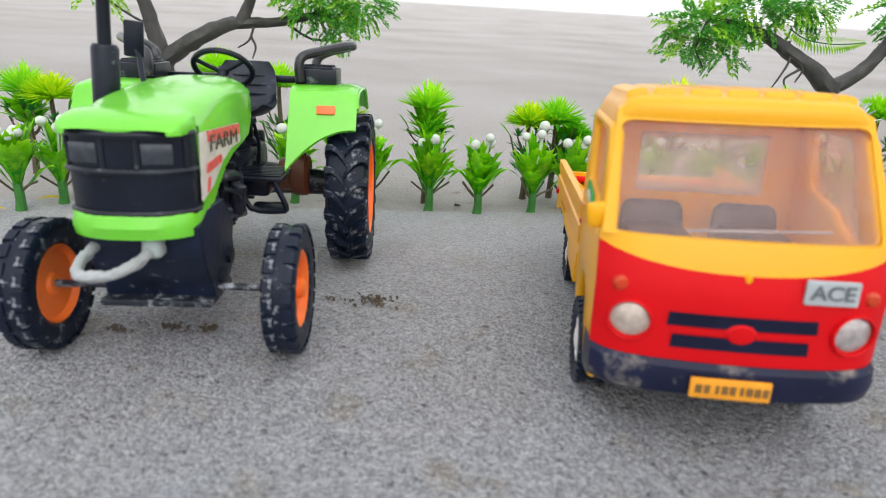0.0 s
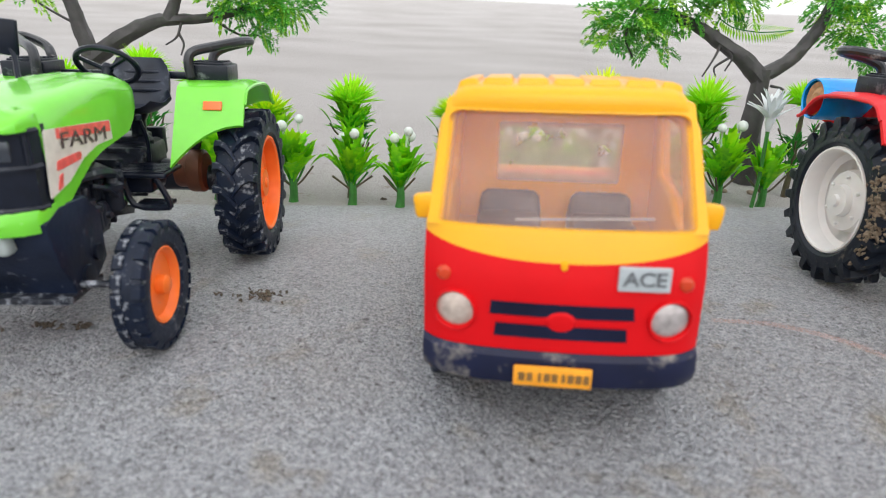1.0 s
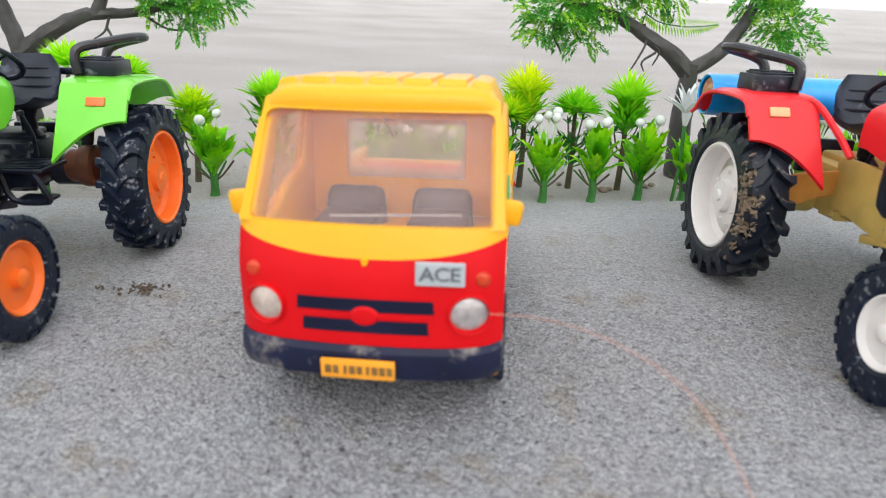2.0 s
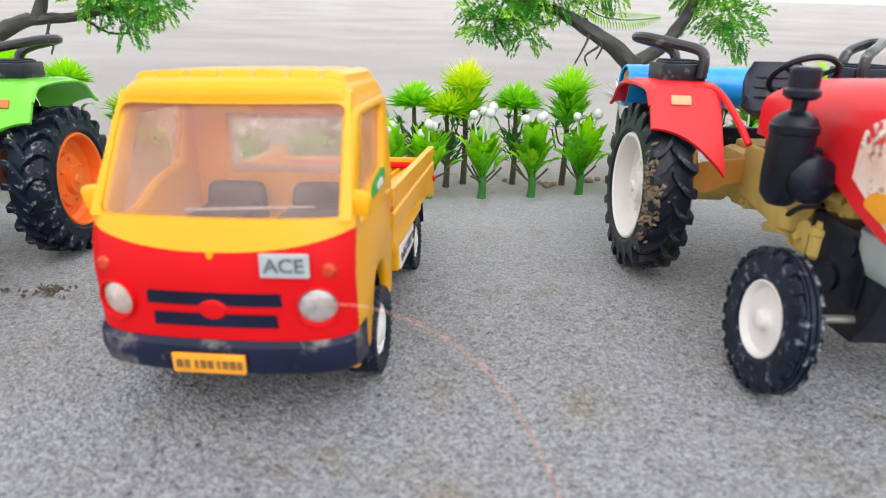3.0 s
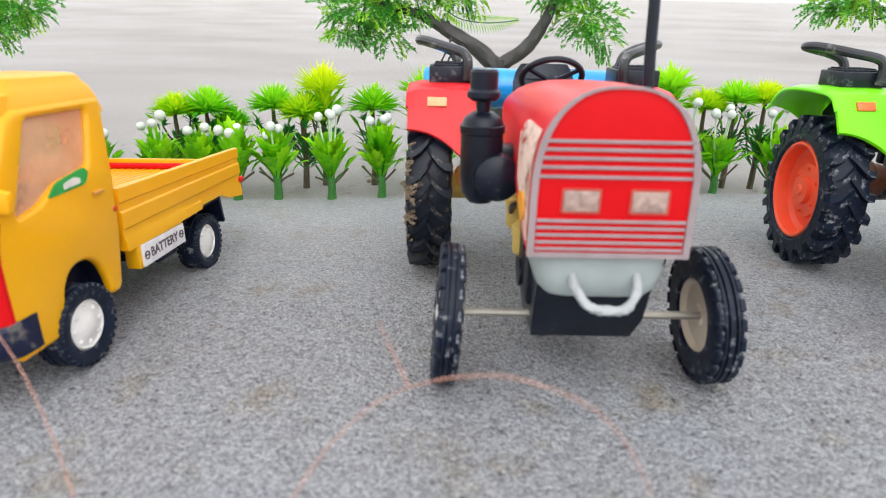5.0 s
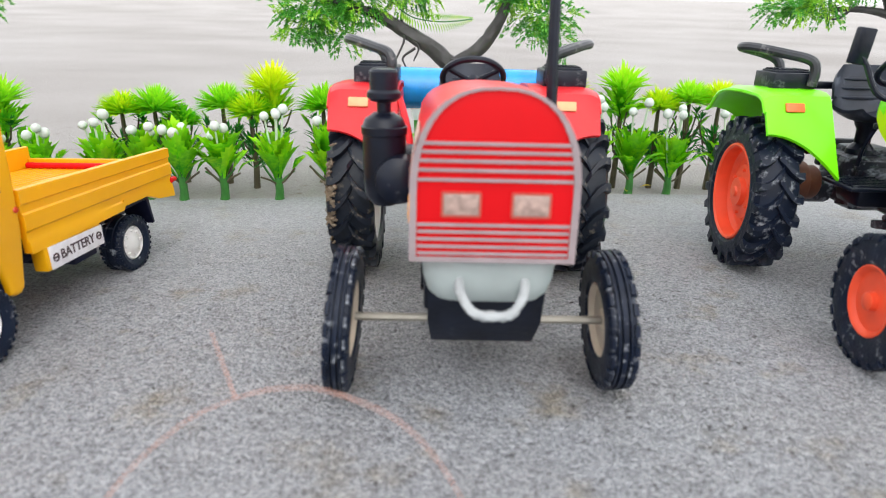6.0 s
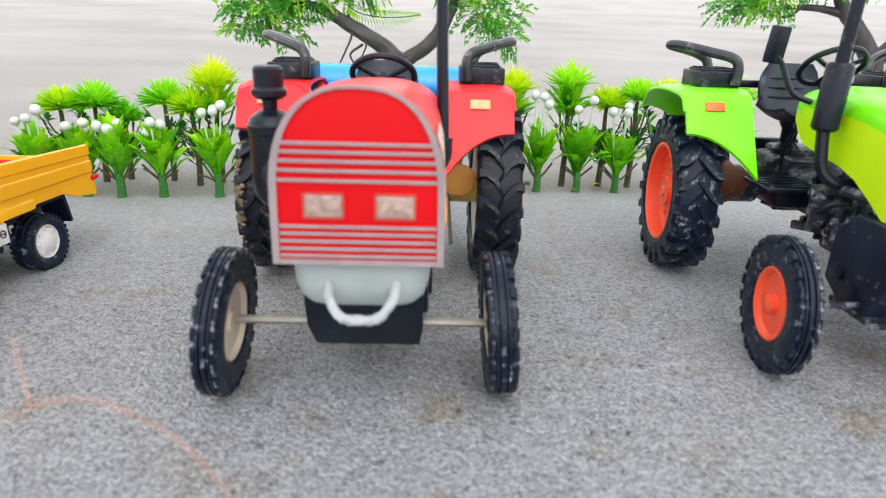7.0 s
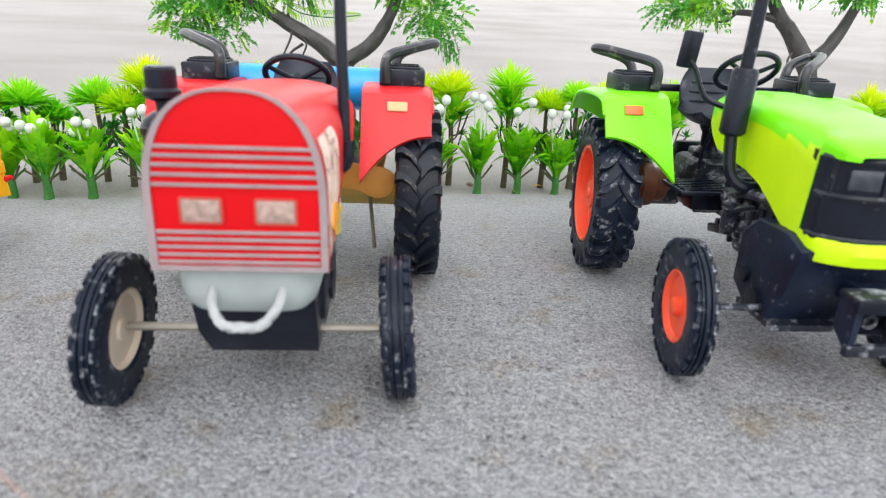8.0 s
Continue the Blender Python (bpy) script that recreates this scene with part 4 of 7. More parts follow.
    for sx in (-1, 1):
        for r, y, z in ((0.0030, 0.006, 0.0395), (0.0042, 0.012, 0.028)):
            bm = bmesh.new()
            lathe(bm, [(r, 0), (r, 0.0012), (0, 0.0012)], Matrix.Translation((0.001 + sx * 0.0160, y, z)) @ axle_turn(sx), n=14)
            part("boss", bm, BLACK, fs)
    hook(t, -0.0150, 0.0385, 0.0080, 0.0062, 0.008, PALE, "whitish bent cord at the nose", 0.0015, 0.0012)
    # air cleaner
    a = new("air_cleaner")
    a.parent = t
    x, y = -0.0275, 0.024
    bm = bmesh.new()
    lathe(bm, [(0, 0.0845), (0.0034, 0.0845), (0.0040, 0.0838), (0.0040, 0.0790), (0.0048, 0.0782), (0.0048, 0.0768), (0.0036, 0.0758), (0.0021, 0.0755), (0.0019, 0.0722), (0, 0.0722)], Matrix.Translation((x, y, 0)), n=24)
    part("intake_cap", bm, BLACK, a)
    bm = bmesh.new()
    lathe(bm, [(0, 0.0728), (0.0030, 0.0726), (0.0055, 0.0708), (0.0062, 0.0690), (0.0066, 0.0688), (0.0066, 0.0668), (0.0062, 0.0664), (0.0062, 0.0545), (0.0057, 0.0490), (0.0035, 0.0460), (0, 0.0455)], Matrix.Translation((x, y, 0)), n=26)
    part("bowl", bm, BLACK, a)
    bm = bmesh.new()
    lathe(bm, [(0, 0.0105), (0.0042, 0.0102), (0.0066, 0.0085), (0.0070, 0.0060), (0.0070, 0), (0, 0)], Matrix.Translation((x + 0.0045, y + 0.001, 0.0545)) @ Matrix.Rotation(radians(90), 4, "X"), n=24)
    box(bm, (x + 0.0075, y + 0.004, 0.0570), (0.009, 0.010, 0.011), 0.002)
    part("side_drum", bm, BLACK, a)
    # exhaust
    bm = bmesh.new()
    tube(bm, curved([(0.015, 0.024, 0.058), (0.0200, 0.0245, 0.0595), (0.0208, 0.0255, 0.066)], 4), 0.0024, 10)
    tube(bm, [(0.0206, 0.0255, 0.064), (0.0196, 0.028, 0.092), (0.0190, 0.0295, 0.120)], 0.00165, 10)
    part("exhaust_pipe", bm, BLACK, t)
    steering(t, 0.0745, 0.0785)
    seat(t, 0.0905, -0.0035)
    drive_train(t, yb, TAN, OCHRE, 0)
    bm = plate(rounded([(0.040, 0.030), (0.078, 0.036), (0.078, 0.054), (0.028, 0.054), (0.028, 0.042)], 0.003), (), 0.002, 0.0003, Matrix.Translation((-0.0128, 0, 0)) @ ALONG_X)
    part("side_plate", bm, TAN, t, "yellowish tan plastic side plate")
    bm = bmesh.new()
    tube(bm, curved([(-0.0215, 0.060, 0.0565), (-0.0235, 0.068, 0.0640), (-0.0275, 0.078, 0.0725), (-0.034, 0.082, 0.0735)], 4), 0.0012, 8)
    part("fender_stay", bm, REDPINK, t)
    fender(t, -1, yb, REDPINK, AMBERPALE, 0.0268, 0.0520, 0.0412, up=0.0025)
    fender(t, 1, yb, REDPINK, AMBERPALE, 0.0218, 0.0468, 0.0345, up=0.0025)
    bm = bmesh.new()
    box(bm, (0, yb + 0.017, 0.048), (0.022, 0.004, 0.014), 0.001)
    part("back_plate", bm, BLACK, t)
    for sx in (1,):
        bm = bmesh.new()
        tube(bm, [(sx * 0.024, yb - 0.005, 0.0345), (sx * 0.026, yb - 0.008, 0.012)], 0.0008, 6)
        part("link_wire", bm, STEEL, t)
    return t


def green_tractor(m, mat, rim, fr, tread, letters, bracket, slide, rear, fw, glass_at, wheel_z):
    t = thing("toy_tractor", m, "lime green toy tractor with orange rims and black tyres", "toy tractor", "toy tractors")
    yb = 0.087
    rear_wheel(t, (rear - 0.0445, yb, 0.0316), -1, 0.0316, 0.0165, rim, RUBBER, 0.9, toe=-5 if bracket else 0)
    rear_wheel(t, (rear + 0.0445, yb, 0.0316), 1, 0.0316, 0.0165, rim, RUBBER, 0.9)
    front_wheel(t, (slide - 0.0365, 0, fr), -1, fr, fw, rim, RUBBER, 0, tread, steer=-6 if bracket else 0)
    front_wheel(t, (slide + 0.0365, 0, fr), 1, fr, fw, rim, RUBBER, 0, tread, steer=-6 if bracket else 0)
    front_axle(t, 0.0340 + abs(slide), fr, ENGINEGREY)
    h = new("hood")
    h.parent = t
    # hood: a rounded nose that rises to the dashboard, cut away along its lower side
    bm = bmesh.new()
    spec = ((-0.0164, 0.0688, 0.0702, 0.0138, 5.0), (-0.0145, 0.0688, 0.0720, 0.0160, 5.5), (-0.0095, 0.0688, 0.0736, 0.0168, 5.5), (-0.0055, 0.0686, 0.0743, 0.0169, 5.5), (-0.0040, 0.0428, 0.0745, 0.0169, 5.5), (0.001, 0.0442, 0.0752, 0.0169, 5.5), (0.006, 0.0466, 0.0759, 0.0169, 6.5), (0.0115, 0.0496, 0.0766, 0.0168, 6.5), (0.020, 0.0538, 0.0775, 0.0167, 6.2), (0.029, 0.0562, 0.0783, 0.0166, 5.6), (0.041, 0.0576, 0.0791, 0.0164, 4.8), (0.052, 0.0590, 0.0794, 0.0160, 3.8), (0.058, 0.0625, 0.0790, 0.0155, 3.0), (0.0625, 0.0665, 0.0778, 0.0148, 2.8), (0.0650, 0.0690, 0.0755, 0.0135, 2.6))
    rings = [arch_ring(hw, zb, zt, y, 18, sh) for y, zb, zt, hw, sh in spec]
    shell(bm, rings)
    shell_ob = part("hood_shell", bm, mat, h, "glossy green hood with fine scratches")
    if bracket:
        # faces that look sideways are coloured yellower than the hood's top
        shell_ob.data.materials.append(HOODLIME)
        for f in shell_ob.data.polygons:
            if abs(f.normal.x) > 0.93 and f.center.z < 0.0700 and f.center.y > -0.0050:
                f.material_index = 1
    # the chin band: green lip under the grille, sweeping back into the sides
    bm = bmesh.new()
    rows = []
    for k in range(17):
        u = k / 8 - 1
        au = abs(u)
        x = 0.0172 * math.copysign(min(1.0, au * 1.45) ** 0.9, u)
        y = -0.0168 + 0.0060 * min(1, au * 1.45) ** 2.4 + (max(0, au - 0.69) / 0.31) * 0.010
        top = 0.0472 + max(0, au - 0.72) / 0.28 * 0.0010
        low = 0.0405 + max(0, au - 0.60) / 0.40 * 0.0022
        rows.append([Vector((x, y - 0.0006, low)), Vector((x * 1.01, y - 0.0014, (top + low) / 2)), Vector((x, y, top))])
    sheet(bm, rows, (0, 0.0016, 0))
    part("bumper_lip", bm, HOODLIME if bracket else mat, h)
    g = new("grille")
    g.parent = h
    bm = bmesh.new()

    def gy(x):
        return -0.0158 + 0.0056 * (abs(x) / 0.016) ** 3.0
    wrap = [(-0.0166, -0.0040), (-0.0167, -0.0070)] + [(x, gy(x)) for x in [0.0163 * (k / 6 - 1) for k in range(13)]] + [(0.0167, -0.0070), (0.0166, -0.0040)]
    rows = [[Vector((x, y, z)) for x, y in wrap] for z in (0.0450, 0.0530, 0.0610, 0.0698)]
    sheet(bm, rows, (0, 0.0015, 0))
    part("grille_panel", bm, BLACK, g)
    for z, d in ((0.0474, 0.0009), (0.0588, 0.0010), (0.0686, 0.0010)):
        bm = bmesh.new()
        tube(bm, [(x * 1.002, y - 0.0003, z) for x, y in wrap[1:-1]], d, 6)
        part("grille_rail", bm, DUSTBLACK, g)
    for x in (-0.0154, -0.0045, 0.0045, 0.0154):
        bm = bmesh.new()
        tube(bm, [(x, gy(x) - 0.0002, 0.0585), (x, gy(x) - 0.0002, 0.0686)], 0.0007, 6)
        part("grille_post", bm, DUSTBLACK, g)
    for x in (-0.0095, 0.0095):
        bm = bmesh.new()
        box(bm, (x, gy(x) - 0.0002, 0.0638), (0.0080, 0.0012, 0.0056), 0.0005, Matrix.Rotation(radians(10 if x > 0 else -10), 4, "Z"))
        part("headlight", bm, LAMPDARK, g, "smoky moulded headlight")
    if letters:
        st = new("name_sticker")
        st.parent = h
        x = 0.01745
        part("sticker_ground", plate(rounded([(-0.0070, 0.0490), (-0.0050, 0.0682), (0.0345, 0.0655), (0.0349, 0.0592), (0.0240, 0.0590), (0.0140, 0.0566), (0.0040, 0.0515)], 0.0008), (), 0.0003, 0, Matrix.Translation((x, 0, 0)) @ ALONG_X), STICKER, st, "white name sticker on the hood side")
        part("red_band", plate([(0.001, 0.0678), (0.0335, 0.0654), (0.0335, 0.0620), (0.001, 0.0648)], (), 0.0003, 0, Matrix.Translation((x + 0.0003, 0, 0)) @ ALONG_X), STICKERRED, st)
        part("red_patch", plate(rounded([(-0.002, 0.0560), (-0.001, 0.0588), (0.0125, 0.0592), (0.0125, 0.0568)], 0.001), (), 0.0003, 0, Matrix.Translation((x + 0.0003, 0, 0)) @ ALONG_X), STICKERRED, st)
        part("red_patch", plate(rounded([(-0.0030, 0.0505), (-0.0010, 0.0545), (0.0010, 0.0550), (-0.0005, 0.0510)], 0.0006), (), 0.0003, 0, Matrix.Translation((x + 0.0003, 0, 0)) @ ALONG_X), STICKERRED, st)
        word("lettering", "FARM", 0.0066, INK, st, Matrix.Translation((x + 0.0006, 0.0160, 0.0628)) @ Matrix.Rotation(radians(-4), 4, "X") @ ALONG_X @ Matrix.Diagonal((1.75, 1, 1, 1)), "the word FARM in dark letters")
    # hull below the chin: an upright rear, a front that slopes back down to a thin foot plate
    aside = slide * 0.45
    base = 0.0180
    hull = [(0.0185, base + 0.0045), (0.0185, 0.0385), (0.0110, 0.0455), (-0.0040, 0.0460), (-0.0125, 0.0430), (-0.0115, 0.0385), (-0.0085, 0.0290), (-0.0040, base + 0.0040), (-0.0030, base), (0.0105, base)]
    fs = part("front_support", plate(hull, (), 0.0325, 0.0007, Matrix.Translation((aside, 0, 0)) @ ALONG_X), HULLBLACK, t, "", 25)
    bm = bmesh.new()
    box(bm, (aside, 0.0030, base - 0.0007), (0.0330, 0.0210, 0.0022), 0.0006)
    part("foot_plate", bm, ENGINEGREY, fs)
    bm = bmesh.new()
    box(bm, (aside, -0.0075, 0.0400), (0.0270, 0.0060, 0.0040), 0.0008)
    part("chin_rail", bm, BLACK, fs)
    for sx in (-1, 1):
        for r, y, z in ((0.0036, 0.0045, fr + 0.001), (0.0028, 0.0125, fr + 0.006)):
            bm = bmesh.new()
            lathe(bm, [(r, 0), (r, 0.0014), (r * 0.7, 0.0016), (0, 0.0016)], Matrix.Translation((aside + sx * 0.0160, y, z)) @ axle_turn(sx), n=16)
            part("boss", bm, BLACK, fs)
    # exhaust with its canister, on the side of the hood
    e = new("exhaust")
    e.parent = t
    bm = bmesh.new()
    ex, ey, ez, lean = (-0.0216, 0.0335, 0.0668, 1.7) if bracket else (-0.0222, 0.0280, 0.0685, 5.0)
    tube(bm, curved([(-0.0110, ey - 0.0060, ez - 0.0160), (-0.0175, ey - 0.0055, ez - 0.0158), (ex + 0.0008, ey - 0.0022, ez - 0.0112), (ex, ey + 0.0005, ez + 0.0015)], 4), 0.0020, 10)
    part("elbow", bm, BLACK, e)
    bm = bmesh.new()
    tilt = Matrix.Translation((ex, ey, ez)) @ Matrix.Rotation(radians(lean), 4, "Y")
    lathe(bm, [(0, 0), (0.0032, 0), (0.0041, 0.0010), (0.0041, 0.0198), (0.0034, 0.0210), (0.0020, 0.0213), (0, 0.0213)], tilt, n=22)
    part("canister", bm, BLACK, e)
    bm = bmesh.new()
    lathe(bm, [(0, 0.018), (0.0020, 0.018), (0.0020, 0.057), (0, 0.057)], tilt, n=14)
    part("stack_pipe", bm, BLACK, e)
    # mirror
    mi = new("mirror")
    mi.parent = t
    bm = bmesh.new()
    gx, gyy, gz = glass_at
    tube(bm, curved([(-0.0160, gyy - 0.006, 0.0735), (gx * 0.45 - 0.0095, gyy - 0.004, 0.0765), (gx * 0.8 - 0.003, gyy - 0.001, gz - 0.0065), (gx, gyy, gz - 0.003)], 3), 0.0010, 8)
    part("mirror_arm", bm, BLACK, mi)
    bm = bmesh.new()
    box(bm, (gx, gyy, gz), (0.0068, 0.0022, 0.0125), 0.0008, Matrix.Rotation(radians(6), 4, "Y"))
    part("mirror_head", bm, BLACK, mi)
    shift = 0.0 if bracket else 0.0045
    steering(t, 0.0720, wheel_z, shift * 0.6)
    seat(t, 0.0880, -0.0015 if bracket else -0.0030, -0.0048 if bracket else 0.0070)
    drive_train(t, yb, ENGINEGREY if bracket else DUSTBLACK, ENGINEGREY if bracket else DUSTBLACK, 1 if bracket else 2)
    for s in (-1, 1):
        # black inner cheeks: the shade inside the fenders is put into their colour
        fender(t, s, yb, mat, AMBER, 0.0278, 0.0530 if bracket else 0.0540, 0.0421, BLACK, up=0.0025 if bracket else 0.0)
    for sx in (-1, 1):
        bm = bmesh.new()
        lathe(bm, [(0, 0.0), (0.0064, 0.0), (0.0070, 0.0010), (0.0070, 0.0050), (0.0086, 0.0056), (0.0090, 0.0066), (0.0090, 0.0110), (0.0078, 0.0120), (0, 0.0120)], Matrix.Translation((sx * 0.0205, yb - 0.0040, 0.0375)) @ axle_turn(sx), n=26)
        part("brake_drum", bm, RUST, t, "rust-brown moulded brake drum")
    bm = bmesh.new()
    box(bm, (0, yb + 0.014, 0.047), (0.020, 0.004, 0.012), 0.001)
    box(bm, (0, yb + 0.010, 0.0755), (0.056, 0.003, 0.003), 0.0008)
    part("back_plate", bm, BLACK, t)
    if bracket:
        b = new("front_bracket")
        b.parent = t
        for x in (-0.0106, 0.0140):
            part("bracket_cheek", plate([(-0.0275, 0.0198), (-0.0200, 0.0250), (-0.0200, 0.0352), (-0.0260, 0.0350), (-0.0275, 0.0332)], (), 0.0020, 0.0004, Matrix.Translation((x, 0, 0)) @ ALONG_X), HULLBLACK, b)
        for y, z, sx, sy, sz, mat in ((-0.0235, 0.0352, 0.0275, 0.0075, 0.0018, ENGINEGREY), (-0.0268, 0.0338, 0.0275, 0.0022, 0.0040, BLACK), (-0.0268, 0.0212, 0.0275, 0.0022, 0.0034, ENGINEGREY), (-0.0212, 0.0285, 0.0250, 0.0016, 0.0110, BLACK), (-0.0120, 0.0315, 0.011, 0.0180, 0.0060, HULLBLACK)):
            bm = bmesh.new()
            box(bm, (0.0017, y, z), (sx, sy, sz), 0.0005)
            part("bracket_bar", bm, mat, b)
        bm = bmesh.new()
        box(bm, (0.0017, -0.0245, 0.0280), (0.0036, 0.0020, 0.0110), 0.0005)
        part("bracket_post", bm, BLACK, b)
        for x in (-0.0045, 0.0080):
            bm = bmesh.new()
            lathe(bm, [(0, -0.0004), (0.0011, -0.0004), (0.0013, 0.0008), (0.0021, 0.0008), (0.0023, -0.001), (0, -0.001)], Matrix.Translation((x, -0.0232, 0.0280)) @ Matrix.Rotation(radians(90), 4, "X"), n=16)
            part("bracket_knob", bm, ENGINEGREY, b)
    else:
        hook(t, -0.011, 0.0362, 0.0082, 0.0016, 0.018, PALE, "whitish bent cord at the nose", -0.004, 0.0015)
        bm = bmesh.new()
        box(bm, (0.0048, -0.0125, 0.0375), (0.0062, 0.0060, 0.0066), 0.0018, None, 0.85, 3)
        part("cord_knob", bm, MILKY, t, "milky plastic lump holding the cord")
    return t


LAMPDARK = surface("smoky_lamp", (0.035, 0.042, 0.055), 0.2, 0.3, 300, 0.12, (0.2, 0.2, 0.2), coat=0.3)
red_tractor(pose(0.2593, 0.1645, 0.0012, 0, 0, -1.1))
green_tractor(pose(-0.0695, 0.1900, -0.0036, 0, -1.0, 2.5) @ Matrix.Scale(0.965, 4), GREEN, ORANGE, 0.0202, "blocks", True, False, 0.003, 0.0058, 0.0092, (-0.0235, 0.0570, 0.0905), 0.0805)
green_tractor(pose(0.4266, 0.1782, 0.0002, 0, 0, -1.5) @ Matrix.Scale(1.015, 4), LIME, ORANGERED, 0.0206, "ribs", False, True, -0.0074, 0.0005, 0.0065, (-0.0290, 0.0590, 0.0920), 0.0845)

# a roll in blue film lies across the red tractor's fenders
roll = thing("blue_roll", pose(0.2593, 0.1645, 0, 0, 0, -1.1) @ pose(-0.006, 0.1290, 0.0705), "short roll wrapped in crinkled blue film lying across the fenders", "roll")
bm = bmesh.new()
lathe(bm, [(0.0076, -0.041), (0.0084, -0.0415), (0.0088, -0.0405), (0.0090, -0.025), (0.0087, 0.0), (0.0090, 0.022), (0.0088, 0.0395), (0.0082, 0.041), (0.0074, 0.0405), (0.0074, 0.038), (0, 0.038)], axle_turn(1), n=36)
part("blue_wrap", bm, BLUE, roll)
bm = bmesh.new()
lathe(bm, [(0.0083, -0.038), (0.0070, -0.0400), (0.0050, -0.0390), (0.0026, -0.0402), (0, -0.0390)], axle_turn(1), n=24)
part("paper_end", bm, PAPER, roll, "brown crumpled paper end")


# ---------- toy truck ----------
def truck(m):
    t = thing("toy_truck", m, "yellow and red toy pickup truck with an open load bed", "toy truck")
    HW = 0.0312

    def face_y(x, z):
        """The nose: bowed across, leaning back towards the windscreen."""
        u = abs(x) / HW
        k = min(max((z - 0.024) / 0.028, 0), 1)
        base = -0.0335 + 0.0012 * k + 0.0120 * max(0, k - 0.5) ** 1.5
        return base + 0.0024 * u ** 2 + (0.0040 - 0.001 * k) * u ** 10

    def split(x):
        u = abs(x) / HW
        return 0.0440 + 0.0046 * u ** 2.4

    def band(lo, hi, n):
        rows = []
        for j in range(n + 1):
            v = j / n
            rows.append([Vector((x, face_y(x, lo(x) + (hi(x) - lo(x)) * v), lo(x) + (hi(x) - lo(x)) * v)) for x in [HW * (k / 16 - 1) for k in range(33)]])
        return rows
    cab = new("cab")
    cab.parent = t
    bm = bmesh.new()
    sheet(bm, band(lambda x: 0.0222, split, 8), (0, 0.0014, 0))
    part("red_front", bm, RED, cab, "glossy red lower front panel")
    bm = bmesh.new()
    sheet(bm, band(split, lambda x: 0.0510, 6), (0, 0.0014, 0))
    part("yellow_front", bm, YELLOW, cab)
    bm = bmesh.new()
    lathe(bm, [(0, 0.0003), (0.0007, 0.0001), (0.0009, -0.0006), (0, -0.0006)], Matrix.Translation((0, face_y(0, 0.0435) - 0.0004, 0.0435)) @ Matrix.Rotation(radians(90), 4, "X") @ Matrix.Diagonal((1, 1.4, 1, 1)), n=14)
    part("badge_nub", bm, YELLOW, cab)
    # windscreen frame and pane, leaning back and bowed like the nose
    y0, z0, y1, z1 = -0.0280, 0.0513, -0.0112, 0.0785

    def screen(x, v, out=0.0):
        return Vector((x * (1 - 0.040 * v), y0 + (y1 - y0) * v + 0.0030 * (x / HW) ** 2 - out, z0 + (z1 - z0) * v))

    def loop(hx, v0, v1, r, n=14):
        pts = []
        for cx, cv, a0 in ((hx - r, v1 - r * 30, 0), (-hx + r, v1 - r * 30, 90), (-hx + r, v0 + r * 30, 180), (hx - r, v0 + r * 30, 270)):
            for k in range(n):
                a = radians(a0 + 90 * k / (n - 1))
                pts.append((cx + r * math.cos(a), cv + r * 30 * math.sin(a)))
        out = []
        for p, q in zip(pts, pts[1:] + pts[:1]):
            gap = max(1, int(abs(q[0] - p[0]) / 0.003))
            out += [(p[0] + (q[0] - p[0]) * i / gap, p[1] + (q[1] - p[1]) * i / gap) for i in range(gap)]
        return out
    ins = loop(0.0282, -0.030, 0.868, 0.0024)
    big = []
    for x, v in ins:
        x, v = x * 1.092, min(max(0.5 + (v - 0.42) * 1.32, -0.03), 0.995)
        cx, cv, rx, rv = 0.0308 - 0.0052, 0.995 - 0.15, 0.0052, 0.15
        if abs(x) > cx and v > cv:
            ex, ev = (abs(x) - cx) / rx, (v - cv) / rv
            k = max(1.0, math.hypot(ex, ev))
            x, v = math.copysign(cx + ex / k * rx, x), cv + ev / k * rv
        big.append((x, v))
    bm = bmesh.new()
    n = len(ins)
    front_o = [bm.verts.new(screen(x, v)) for x, v in big]
    front_i = [bm.verts.new(screen(x, v)) for x, v in ins]
    back_i = [bm.verts.new(screen(x, v, -0.0022)) for x, v in ins]
    back_o = [bm.verts.new(screen(x, v, -0.0022)) for x, v in big]
    for a, b in ((front_o, front_i), (front_i, back_i), (back_i, back_o), (back_o, front_o)):
        for k in range(n):
            bm.faces.new((a[k], a[(k + 1) % n], b[(k + 1) % n], b[k]))
    part("screen_frame", bm, YELLOW, cab)
    bm = bmesh.new()
    sheet(bm, [[screen(0.0289 * (k / 12 - 1), v, -0.0009) for k in range(25)] for v in (-0.04, 0.25, 0.5, 0.7, 0.90)], (0, 0.0005, 0))
    pane = part("windscreen", bm, SCREEN, cab, "clear plastic windscreen with a milky film that carries its reflections")
    pane.visible_shadow = False
    # roof with shallow ribs
    bm = bmesh.new()
    rows = []
    front = [(-0.0132, 0.0768), (-0.0131, 0.0782), (-0.0122, 0.0795), (-0.0104, 0.0804), (-0.0075, 0.0809), (-0.0066, 0.0810)]
    for y, z in front + [(-0.0056 + 0.0290 * q / 8, 0.0810 - 0.0010 * q / 8) for q in range(9)] + [(0.0246, 0.0798), (0.0262, 0.0790), (0.0271, 0.0774)]:
        row = []
        for k in range(113):
            u = k / 56 - 1
            au = abs(u)
            bow = 0.0030 * u * u * max(0, 1 - (y + 0.0132) / 0.02)
            drop = 0.0074 * au ** 18 + 0.0005 * u * u
            pad = (u * 3.5 + 0.5) % 1.0
            rib = 0.0013 * min(1, max(0, (abs(pad - 0.5) * -2 + 0.90) * 6)) if -0.0070 < y < 0.0236 and au < 0.90 else 0
